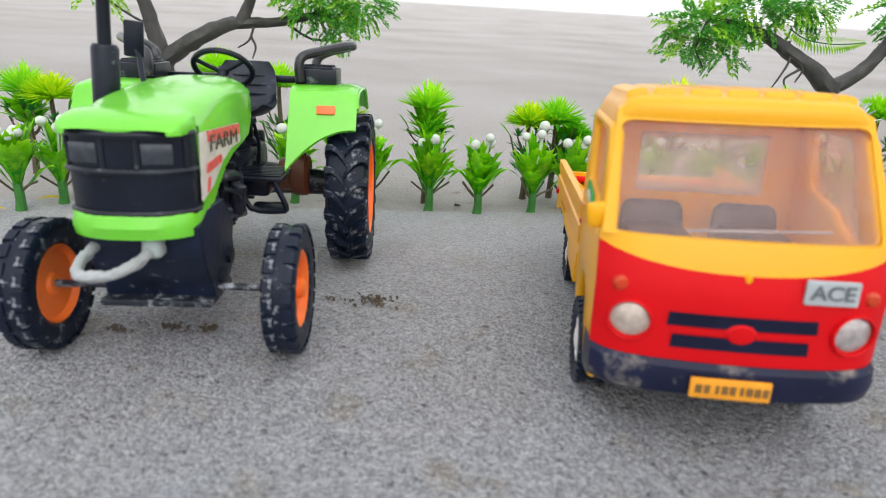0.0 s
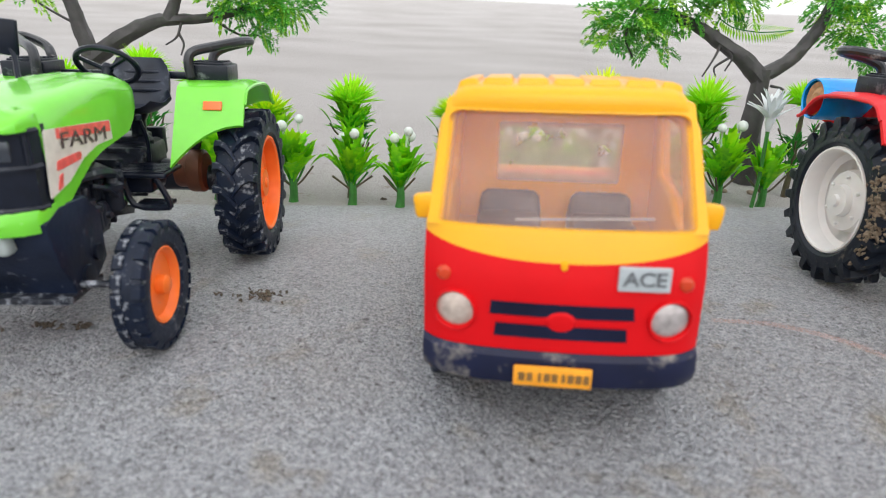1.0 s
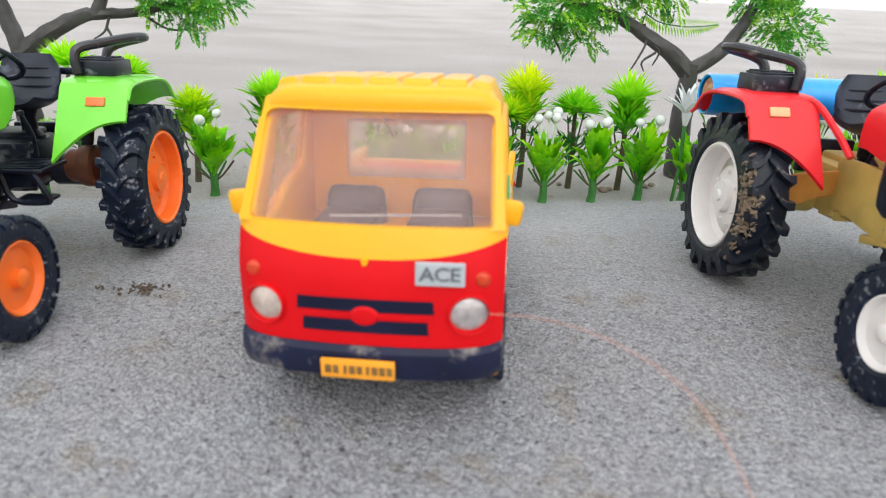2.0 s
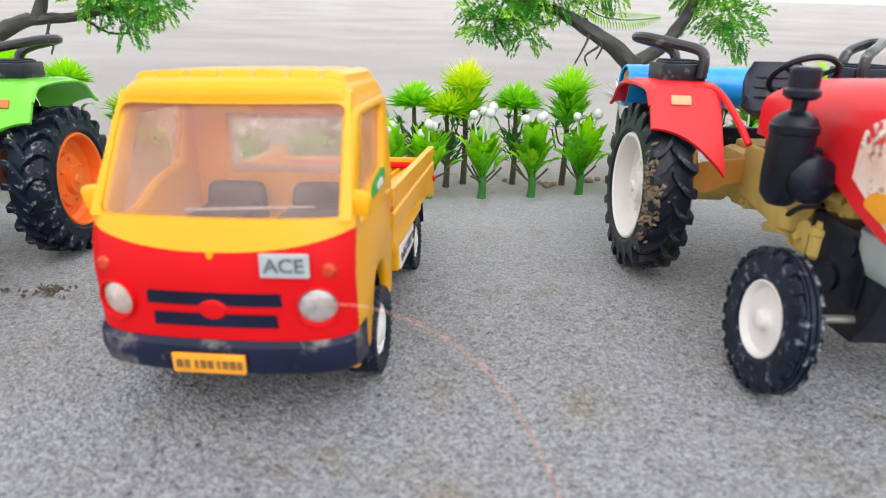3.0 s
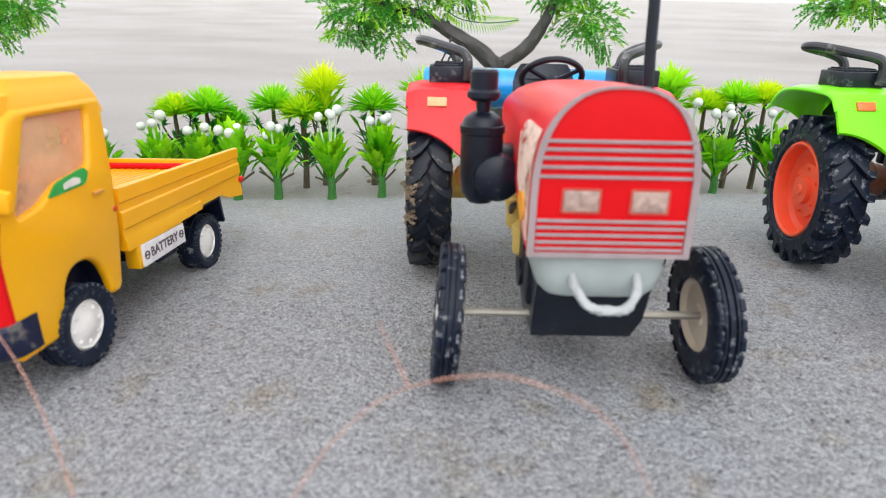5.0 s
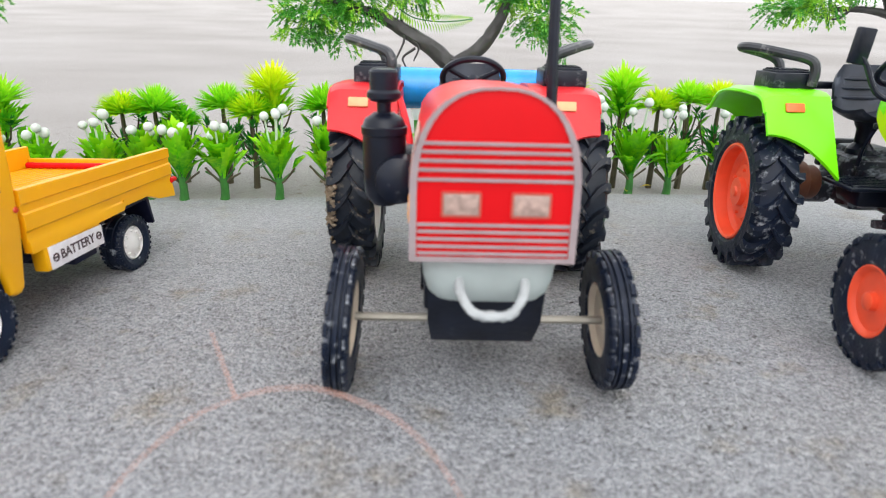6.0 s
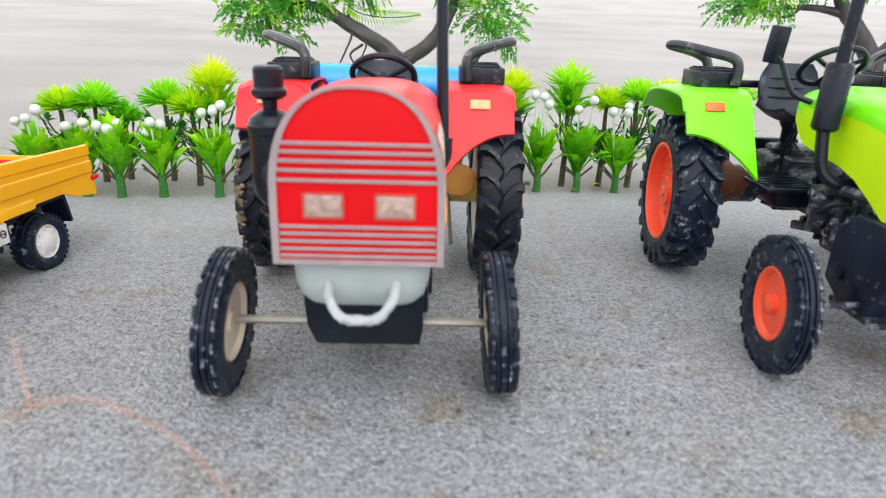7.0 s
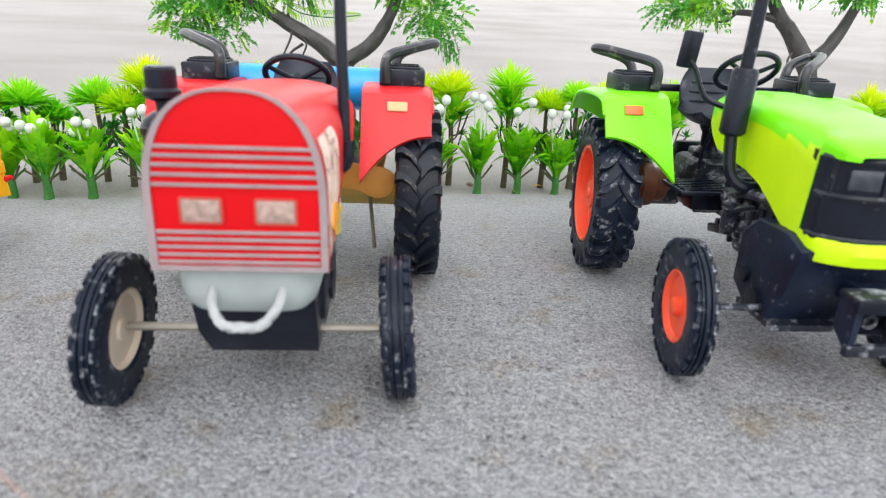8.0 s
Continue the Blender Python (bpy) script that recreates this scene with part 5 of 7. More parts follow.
            row.append(Vector((0.0292 * u * (1 - 0.012 * min(1, max(0, (z - 0.0768) / 0.004))), y + bow, z - drop + rib)))
        rows.append(row)
    sheet(bm, rows, (0, 0, -0.0013))
    part("roof", bm, YELLOW, cab, "yellow roof with shallow moulded ribs")
    # cab sides with window and wheel arch
    arch = []
    for k in range(19):
        a = math.pi * (1 - k / 18)
        c, q = math.cos(a), math.sin(a)
        arch.append((0.0018 + (0.0106 if c > 0 else 0.0094) * math.copysign(abs(c) ** 0.85, c), 0.0150 + 0.0142 * q ** 0.85))
    side = [(-0.0262, 0.0235), (-0.0250, 0.0120), (-0.0092, 0.0118)] + arch + [(0.0128, 0.0148), (0.0142, 0.0141), (0.0168, 0.0142), (0.0184, 0.0156), (0.0200, 0.0225), (0.0224, 0.0334), (0.0237, 0.0500), (0.0262, 0.0724), (0.024, 0.0736), (-0.0085, 0.0738), (-0.0122, 0.0722), (-0.0240, 0.0530), (-0.0262, 0.0440)]
    win = rounded([(-0.0172, 0.0475), (-0.0085, 0.0490), (-0.0010, 0.0530), (0.0140, 0.0552), (0.0190, 0.0708), (-0.0052, 0.0712)], 0.0020)
    for sx in (-1, 1):
        part("cab_side", plate(side, (win,), 0.0036, 0.0014, Matrix.Translation((sx * 0.0291, 0, 0)) @ ALONG_X), YELLOW, cab)
        p = part("side_window", plate(rounded([(-0.0174, 0.0473), (-0.0084, 0.0488), (-0.0009, 0.0528), (0.0142, 0.0550), (0.0192, 0.0712), (-0.0054, 0.0714)], 0.002), (), 0.0005, 0, Matrix.Translation((sx * 0.0290, 0, 0)) @ ALONG_X), WARMPANE, cab)
        p.visible_shadow = False
        part("window_decal", plate(rounded([(-0.0055, 0.0500), (0.0100, 0.0504), (0.0124, 0.0534), (0.0108, 0.0552), (-0.0012, 0.0534)], 0.0014), (), 0.0006, 0, Matrix.Translation((sx * 0.0309, 0, 0)) @ ALONG_X), GREENDECAL, cab, "green leaf-shaped decal")
        part("decal_bar", plate([(0.0008, 0.0510), (0.0076, 0.0513), (0.0078, 0.0527), (0.0058, 0.0534), (0.0010, 0.0525)], (), 0.0003, 0, Matrix.Translation((sx * 0.0314, 0, 0)) @ ALONG_X), STICKER, cab)
        bm = bmesh.new()
        box(bm, (sx * 0.0308, 0.0146, 0.0468), (0.0020, 0.0046, 0.0010), 0.0003)
        part("door_handle", bm, OCHRE, cab)
        bm = bmesh.new()
        box(bm, (sx * 0.0318, -0.0212, 0.0535), (0.0052, 0.0028, 0.0062), 0.0013, Matrix.Rotation(radians(8 * sx), 4, "Y"))
        part("wing_mirror", bm, YELLOW, cab)
        bm = bmesh.new()
        sheet(bm, [[Vector((sx * x, y, z + 0.0006)) for x in (0.0185, 0.0288)] for y, z in arch], (0, 0, 0.0008))
        part("wheel_well", bm, NAVY, cab)
    for ob in list(cab.children):
        if ob.name.split(".")[0] in ("cab_side", "side_window", "window_decal", "decal_bar"):
            for v in ob.data.vertices:
                v.co.x *= 1 - 1.9 * max(0, v.co.z - 0.052)
    back = rounded([(-0.0285, 0.030), (0.0285, 0.030), (0.0285, 0.052), (0.0262, 0.0738), (-0.0262, 0.0738), (-0.0285, 0.052)], 0.002)
    rear_hole = rounded([(-0.0160, 0.0530), (0.0158, 0.0523), (0.0158, 0.0545), (0.0172, 0.0556), (0.0178, 0.0665), (-0.0160, 0.0665)], 0.0012)
    part("back_wall", plate(back, (rear_hole,), 0.0018, 0.0003, Matrix.Translation((0, 0.0228, 0)) @ UPRIGHT), YELLOW, cab)
    p = part("rear_window", plate(rounded([(-0.0165, 0.0505), (0.0182, 0.0505), (0.0182, 0.0680), (-0.0165, 0.0680)], 0.001), (), 0.0004, 0, Matrix.Translation((0, 0.0215, 0)) @ UPRIGHT), DULLPANE, cab)
    p.visible_shadow = False
    bm = bmesh.new()
    box(bm, (0, -0.0030, 0.0375), (0.0565, 0.0500, 0.0030), 0.0004)
    part("cab_floor", bm, YELLOW, cab)
    bm = bmesh.new()
    rows = [[Vector((0.0272 * (k / 6 - 1), y, z)) for k in range(13)] for y, z in ((-0.0240, 0.0470), (-0.0215, 0.0488), (-0.0180, 0.0475), (-0.0165, 0.040))]
    sheet(bm, rows, (0, 0, -0.0012))
    part("dashboard", bm, NAVYSEAT, cab)
    for x in (-0.0125, 0.0125):
        s = new("seat")
        s.parent = cab
        bm = bmesh.new()
        box(bm, (x, 0.0135, 0.0420), (0.0190, 0.0062, 0.0150), 0.0030, Matrix.Rotation(radians(-10), 4, "X"), 0.86, 4)
        part("backrest", bm, NAVYSEAT, s)
        bm = bmesh.new()
        box(bm, (x, 0.0045, 0.0410), (0.0165, 0.0170, 0.0060), 0.0018)
        part("cushion", bm, NAVYSEAT, s)
    bm = bmesh.new()
    tube(bm, [(-0.0110, -0.0190, 0.0502), (0.004, -0.0190, 0.0509), (0.0205, -0.0190, 0.0517)], 0.0003, 6)
    part("steering_bar", bm, PALE, cab)
    bm = bmesh.new()
    box(bm, (-0.001, -0.0090, 0.0738), (0.0100, 0.0012, 0.0014), 0.0004)
    box(bm, (-0.001, -0.0085, 0.0758), (0.0016, 0.0012, 0.0040), 0.0003)
    part("inside_mirror", bm, YELLOW, cab)
    # bumper
    bm = bmesh.new()
    rows = []
    for z, o in ((0.0229, -0.0004), (0.0218, -0.0018), (0.0180, -0.0024), (0.0150, -0.0014), (0.0134, 0.0010)):
        row = [Vector((HW * 1.0 * u, face_y(HW * u, 0.0235) + o, z + 0.0006 * abs(u) ** 3)) for u in [k / 12 - 1 for k in range(25)]]
        row = [Vector((-HW - 0.0004, -0.0215, z + 0.0005))] + row + [Vector((HW + 0.0004, -0.0215, z + 0.0005))]
        rows.append(row)
    sheet(bm, rows, (0, 0.0024, 0))
    part("bumper", bm, BUMPER, t, "dark bumper, scuffed and dusty along its lower edge")
    bm = bmesh.new()
    yp = face_y(0, 0.0235) - 0.0030
    box(bm, (-0.0012, yp, 0.0182), (0.0172, 0.0010, 0.0050), 0.0003)
    pl = part("number_plate", bm, PLATEORANGE, t, "small orange plate on the bumper")
    for k, (x, w) in enumerate(((-0.0088, 0.0014), (-0.0070, 0.0012), (-0.0048, 0.0007), (-0.0032, 0.0013), (-0.0015, 0.0012), (0.0004, 0.0007), (0.0020, 0.0013), (0.0037, 0.0013), (0.0054, 0.0012))):
        bm = bmesh.new()
        box(bm, (x + 0.0008, yp - 0.0006, 0.0182), (w, 0.0002, 0.0021))
        part("plate_bar", bm, BROWNINK, pl)
    # lamps, grille and badge
    for sx in (-1, 1):
        x = sx * 0.0236
        turn = Matrix.Translation((x, face_y(x, 0.0316), 0.0316)) @ Matrix.Rotation(radians(14 * sx), 4, "Z") @ Matrix.Rotation(radians(90), 4, "X")
        hl = new("headlight")
        hl.parent = t
        bm = bmesh.new()
        lathe(bm, [(0.0051, -0.0012), (0.0051, 0.0005), (0.0048, 0.0008), (0.0045, 0.0005), (0.0045, -0.0012)], turn, n=30, closed=True)
        part("ring", bm, RED, hl)
        bm = bmesh.new()
        lathe(bm, [(0, 0.0009), (0.0022, 0.0007), (0.0038, 0.0002), (0.0045, -0.0004), (0.0045, -0.0012), (0, -0.0012)], turn, n=28)
        part("lens", bm, LAMP if sx > 0 else LAMPWARM, hl, "round clear moulded lens")
        x = sx * 0.0262
        bm = bmesh.new()
        lathe(bm, [(0, 0.0010), (0.0012, 0.0008), (0.0018, 0), (0.0018, -0.0016), (0, -0.0016)], Matrix.Translation((x, face_y(x, 0.0400), 0.0400)) @ Matrix.Rotation(radians(90), 4, "X"), n=16)
        part("indicator", bm, INDICATOR, t, "tiny red-orange indicator")
    for z, w in ((0.0332, 0.0158), (0.0279, 0.0146)):
        bm = bmesh.new()
        rows = [[Vector((w * u * (1 - 0.02 * j), face_y(w * u, z) - 0.0004, z + (j - 0.5) * 0.0031)) for u in [k / 10 - 1 for k in range(21)]] for j in range(2)]
        sheet(bm, rows, (0, 0.0008, 0))
        part("grille_slot", bm, NAVY, t)
    bm = bmesh.new()
    lathe(bm, [(0, 0.0011), (0.0024, 0.0009), (0.0032, 0), (0.0032, -0.001), (0, -0.001)], Matrix.Translation((0, face_y(0, 0.0306), 0.0306)) @ Matrix.Rotation(radians(90), 4, "X") @ Matrix.Diagonal((1.15, 0.85, 1, 1)), n=26)
    rows = [[Vector((0.0150 * u, face_y(0.015 * u, 0.0306) - 0.0003, 0.0306 + (j - 0.5) * 0.0014)) for u in [k / 8 - 1 for k in range(17)]] for j in range(2)]
    sheet(bm, rows, (0, 0.0006, 0))
    part("grille_badge", bm, RED, t, "plain red oval badge on a red bar")
    # name plate
    x = 0.0170
    npm = Matrix.Translation((x, face_y(x, 0.0413) - 0.0007, 0.0416)) @ Matrix.Rotation(radians(2.5), 4, "Z") @ Matrix.Rotation(radians(-3), 4, "X")
    npl = part("name_plate", plate(rounded([(-0.0055, -0.0028), (0.0055, -0.0028), (0.0055, 0.0028), (-0.0055, 0.0028)], 0.0004), (), 0.0009, 0.0002, npm @ UPRIGHT), PLATEGREY, t, "small grey name plate")
    word("lettering", "ACE", 0.0046, GREYINK, npl, npm @ Matrix.Translation((0, -0.0007, 0)) @ UPRIGHT @ Matrix.Diagonal((1.05, 1, 1, 1)), "three dark grey letters, partly rubbed off", 0.00009)
    # load bed
    b = new("load_bed")
    b.parent = t
    bm = bmesh.new()
    wave = [(0.0285 * (k / 54 - 1), 0.0008 if k % 6 in (2, 3, 4) else -0.0004) for k in range(109)]
    sheet(bm, [[Vector((x * (1 + 0.055 * (y - 0.0240) / 0.085), y, z + d)) for x, d in wave] for y, z in ((0.0240, 0.0378), (0.0700, 0.0350), (0.1090, 0.0325))], (0, 0, -0.0022))
    part("bed_floor", bm, YELLOW, b)
    for sx in (-1, 1):
        bm = bmesh.new()
        prof = [(0.0296, 0.0445), (0.0312, 0.0442), (0.0312, 0.0400), (0.0306, 0.0394), (0.0306, 0.0372), (0.0312, 0.0366), (0.0312, 0.0318), (0.0306, 0.0312), (0.0306, 0.0286), (0.0311, 0.0280), (0.0311, 0.0248), (0.0286, 0.0248), (0.0286, 0.0440)]
        rings = []
        for y, lift in ((0.0236, 0.0), (0.0242, -0.0004), (0.0580, -0.0002), (0.0728, 0.0), (0.0736, 0.0014), (0.0890, 0.0014), (0.0920, 0.0004), (0.0970, -0.0018), (0.1085, -0.0036), (0.1092, -0.0036)):
            k = (y - 0.0236) / 0.0856
            rings.append([Vector((sx * (x + 0.0019 * k), y, z + (lift if z < 0.0286 else 0) + (0.0012 - 0.0030 * k) * max(0, (z - 0.0255) / 0.0190))) for x, z in prof])
        loft(bm, rings)
        part("bed_side", bm, YELLOW, b)
        bm = bmesh.new()
        box(bm, (sx * 0.0286, 0.0434, 0.0206), (0.0050, 0.0298, 0.0086), 0.0006)
        part("skirt", bm, YELLOW, b)
    sp = new("skirt_sign")
    sp.parent = b
    part("sign_plate", plate([(0.0302, 0.0166), (0.0580, 0.0164), (0.0580, 0.0236), (0.0302, 0.0244)], (), 0.0006, 0.0001, Matrix.Translation((0.0313, 0, 0)) @ ALONG_X), SIGNWHITE, sp, "white lettered strip below the load bed")
    word("lettering", "BATTERY", 0.0046, INK, sp, Matrix.Translation((0.0317, 0.0438, 0.0202)) @ ALONG_X @ Matrix.Diagonal((0.94, 1, 1, 1)), "the word BATTERY in thin dark letters", 0.00009)
    for y in (0.0325, 0.0555):
        bm = bmesh.new()
        lathe(bm, [(0.0015, 0), (0.0015, 0.0002), (0.0010, 0.0002), (0.0010, 0)], Matrix.Translation((0.0316, y, 0.0202)) @ axle_turn(1), n=18, closed=True)
        box(bm, (0.0317, y, 0.0202), (0.0002, 0.0019, 0.0005))
        part("emblem", bm, INK, sp)
    bm = bmesh.new()
    box(bm, (0, 0.1084, 0.0300), (0.0610, 0.0018, 0.0150), 0.0005)
    box(bm, (0, 0.1096, 0.0310), (0.0480, 0.0012, 0.0025), 0.0004)
    part("tailgate", bm, YELLOW, b)
    bm = bmesh.new()
    box(bm, (0, 0.0250, 0.0380), (0.0575, 0.0016, 0.0130), 0.0005)
    part("headboard", bm, YELLOW, b)
    bm = bmesh.new()
    tube(bm, [(-0.0300, 0.1060, 0.0346), (0.0300, 0.1060, 0.0346)], 0.0014, 10)
    part("red_bar", bm, RED, b, "red rod across the load bed")
    for sx in (-1, 1):
        bm = bmesh.new()
        lathe(bm, [(0, 0.0044), (0.0010, 0.0040), (0.0014, 0), (0, -0.001)], Matrix.Translation((sx * 0.0322, 0.1085, 0.0282)) @ Matrix.Rotation(radians(-90), 4, "X"), n=12)
        part("tail_lamp", bm, RED, b)
        bm = bmesh.new()
        lathe(bm, [(0, 0.0007), (0.0008, 0.0005), (0.0011, 0), (0, 0)], Matrix.Translation((sx * 0.0308, 0.0214, 0.0398)) @ axle_turn(sx), n=12)
        part("marker_lamp", bm, INDICATOR, cab)
    # underside and wheels
    bm = bmesh.new()
    box(bm, (0, 0.042, 0.0190), (0.030, 0.125, 0.0080), 0.001)
    box(bm, (0, 0.0, 0.0220), (0.048, 0.030, 0.0080), 0.001)
    box(bm, (0, 0.054, 0.0150), (0.0530, 0.0130, 0.0075), 0.0008)
    tube(bm, [(-0.026, -0.001, 0.0106), (0.026, -0.001, 0.0106)], 0.0014, 8)
    tube(bm, [(-0.026, 0.0800, 0.0088), (0.026, 0.0800, 0.0088)], 0.0014, 8)
    part("underframe", bm, NAVY, t)
    for sx in (-1, 1):
        rim = [(0.0594, 0.0145), (0.0594, 0.0246), (0.0735, 0.0252), (0.0742, 0.0262), (0.0918, 0.0262), (0.0930, 0.0254), (0.0952, 0.0132), (0.0938, 0.0130), (0.0912, 0.0240), (0.0740, 0.0240), (0.0720, 0.0238), (0.0606, 0.0236), (0.0606, 0.0145)]
        part("mudguard", plate(rim, (), 0.0112, 0.0003, Matrix.Translation((sx * 0.0246, 0, 0)) @ ALONG_X), NAVY, t, "angular black plastic mudguard")
        truck_wheel(t, (sx * 0.0276, -0.001, 0.0106), sx, 0.0123)
        truck_wheel(t, (sx * 0.0254, 0.0800, 0.0088), sx, 0.0114)
    return t


def truck_wheel(parent, pos, side, r):
    base = new("wheel")
    base.parent, base.matrix_basis = parent, Matrix.Translation(pos) @ axle_turn(side)
    h = 0.0043
    bm = bmesh.new()
    prof = [(r * 0.62, -h * 0.8), (r * 0.8, -h), (r * 0.93, -h * 0.95), (r, -h * 0.7)]
    for z in (-0.35, 0.35):
        prof += [(r, h * (z - 0.12)), (r * 0.965, h * (z - 0.06)), (r * 0.965, h * (z + 0.06)), (r, h * (z + 0.12))]
    prof += [(r, h * 0.7), (r * 0.93, h * 0.95), (r * 0.8, h), (r * 0.62, h * 0.8)]
    lathe(bm, prof, n=40, closed=True)
    part("tyre", bm, RUBBER, base, "small black tyre with blocks along its edges", 30)
    for s in (-1, 1):
        bm = bmesh.new()
        loft(bm, [[Vector((q * math.cos(b), q * math.sin(b), s * h * z)) for q, b in ((r * 0.93, -0.05), (r * tt, -0.05), (r * tt, 0.05), (r * 0.93, 0.05))] for z, tt in ((0.62, 1.02), (0.96, 1.005), (1.02, 0.94))])
        first = part("tread_block", bm, RUBBER, base, "", 30)
        for k in range(30):
            turn = Matrix.Rotation(2 * math.pi * k / 30, 4, "Z")
            if k == 0:
                first.matrix_basis = turn
            else:
                shared("tread_block", first.data, base, turn)
    bm = bmesh.new()
    lathe(bm, [(r * 0.63, h * 0.6), (r * 0.60, h * 0.70), (r * 0.56, h * 0.78), (r * 0.53, h * 0.62), (r * 0.36, h * 0.72), (r * 0.22, h * 0.95), (r * 0.10, h * 1.0), (0, h * 1.0)], n=30)
    for k in range(8):
        a = 2 * math.pi * k / 8
        lathe(bm, [(0, h * 0.84), (r * 0.045, h * 0.82), (r * 0.06, h * 0.6)], Matrix.Translation((r * 0.44 * math.cos(a), r * 0.44 * math.sin(a), 0)), n=8)
    part("rim", bm, WHITE, base)


GREYINK = surface("grey_ink", (0.13, 0.14, 0.15), 0.5, 0.2, 300)
BROWNINK = surface("faded_ink", (0.22, 0.11, 0.03), 0.5, 0.2, 300)
NAVYSEAT = surface("dark_interior", (0.016, 0.019, 0.048), 0.5, 0.15, 120, 0.1, (0.3, 0.3, 0.3))
# the left lens's warm reflection is put into its base colour
LAMPWARM = surface("reflection_tinted_lamp", (0.52, 0.43, 0.37), 0.18, 0.25, 400, 0.1, metal=0.2, coat=0.5)
truck(pose(0.0858, 0.1790, 0.0003, 0, -1.8, -7.0) @ Matrix.Diagonal((1.032, 1, 1, 1)))


# ---------- artificial plants ----------
def leaf_mesh(name, L, W, bend, mat, seed):
    """A moulded wedge leaf with a few pointed lobes, folded along its midrib, arching outward along +x."""
    rnd = random.Random(seed)
    bm = bmesh.new()
    rows = []
    ang, x, z, last = radians(76), 0.0, 0.0, 0.0
    lobes = ((0, 0.14), (0.16, 0.30), (0.34, 0.62), (0.47, 0.86), (0.56, 1.12), (0.60, 0.74), (0.70, 0.92), (0.745, 0.56), (0.84, 0.62), (0.875, 0.30), (1.0, 0.02))
    for t, k in lobes:
        w = W * k * rnd.uniform(0.88, 1.12)
        lean = 0.045 * L if k in (1.12, 0.92, 0.62) and t > 0.5 else 0.0
        ang -= radians(bend) * (t - last) * (0.4 + 1.2 * t)
        x += L * (t - last) * math.cos(ang)
        z += L * (t - last) * math.sin(ang)
        last = t
        up = Vector((math.cos(ang), 0, math.sin(ang))) * lean
        fold = 0.30 * w
        back = Vector((-math.sin(ang), 0, math.cos(ang))) * fold
        rows.append([Vector((x, -w, z)) + back + up, Vector((x, -w * 0.5, z)) + back * 0.35 + up * 0.4, Vector((x, 0, z)), Vector((x, w * 0.5, z)) + back * 0.35 + up * 0.4, Vector((x, w, z)) + back + up])
    vs = [[bm.verts.new(p) for p in r] for r in rows]
    for a, b in zip(vs, vs[1:]):
        for k in range(4):
            bm.faces.new((a[k], a[k + 1], b[k + 1], b[k]))
    bmesh.ops.solidify(bm, geom=bm.faces[:], thickness=0.00035)
    me = bpy.data.meshes.new(name)
    bm.to_mesh(me)
    bm.free()
    me.materials.append(mat)
    me.polygons.foreach_set("use_smooth", [True] * len(me.polygons))
    me.set_sharp_from_angle(angle=radians(40))
    return me


LEAVES = [leaf_mesh("leaf", L, W, bend, mat, i) for i, (L, W, bend, mat) in enumerate(((0.0255, 0.0052, 14, LEAF), (0.0240, 0.0050, 34, LEAF), (0.0265, 0.0044, 6, LEAFDARK), (0.0225, 0.0048, 58, LEAF), (0.0245, 0.0046, 24, LEAFDARK), (0.0200, 0.0040, 82, LEAFDARK)))]


def berry_mesh():
    bm = bmesh.new()
    bmesh.ops.create_uvsphere(bm, u_segments=14, v_segments=10, radius=1.0)
    me = bpy.data.meshes.new("berry")
    bm.to_mesh(me)
    bm.free()
    me.materials.append(BERRY)
    me.polygons.foreach_set("use_smooth", [True] * len(me.polygons))
    return me


BERRYMESH = berry_mesh()


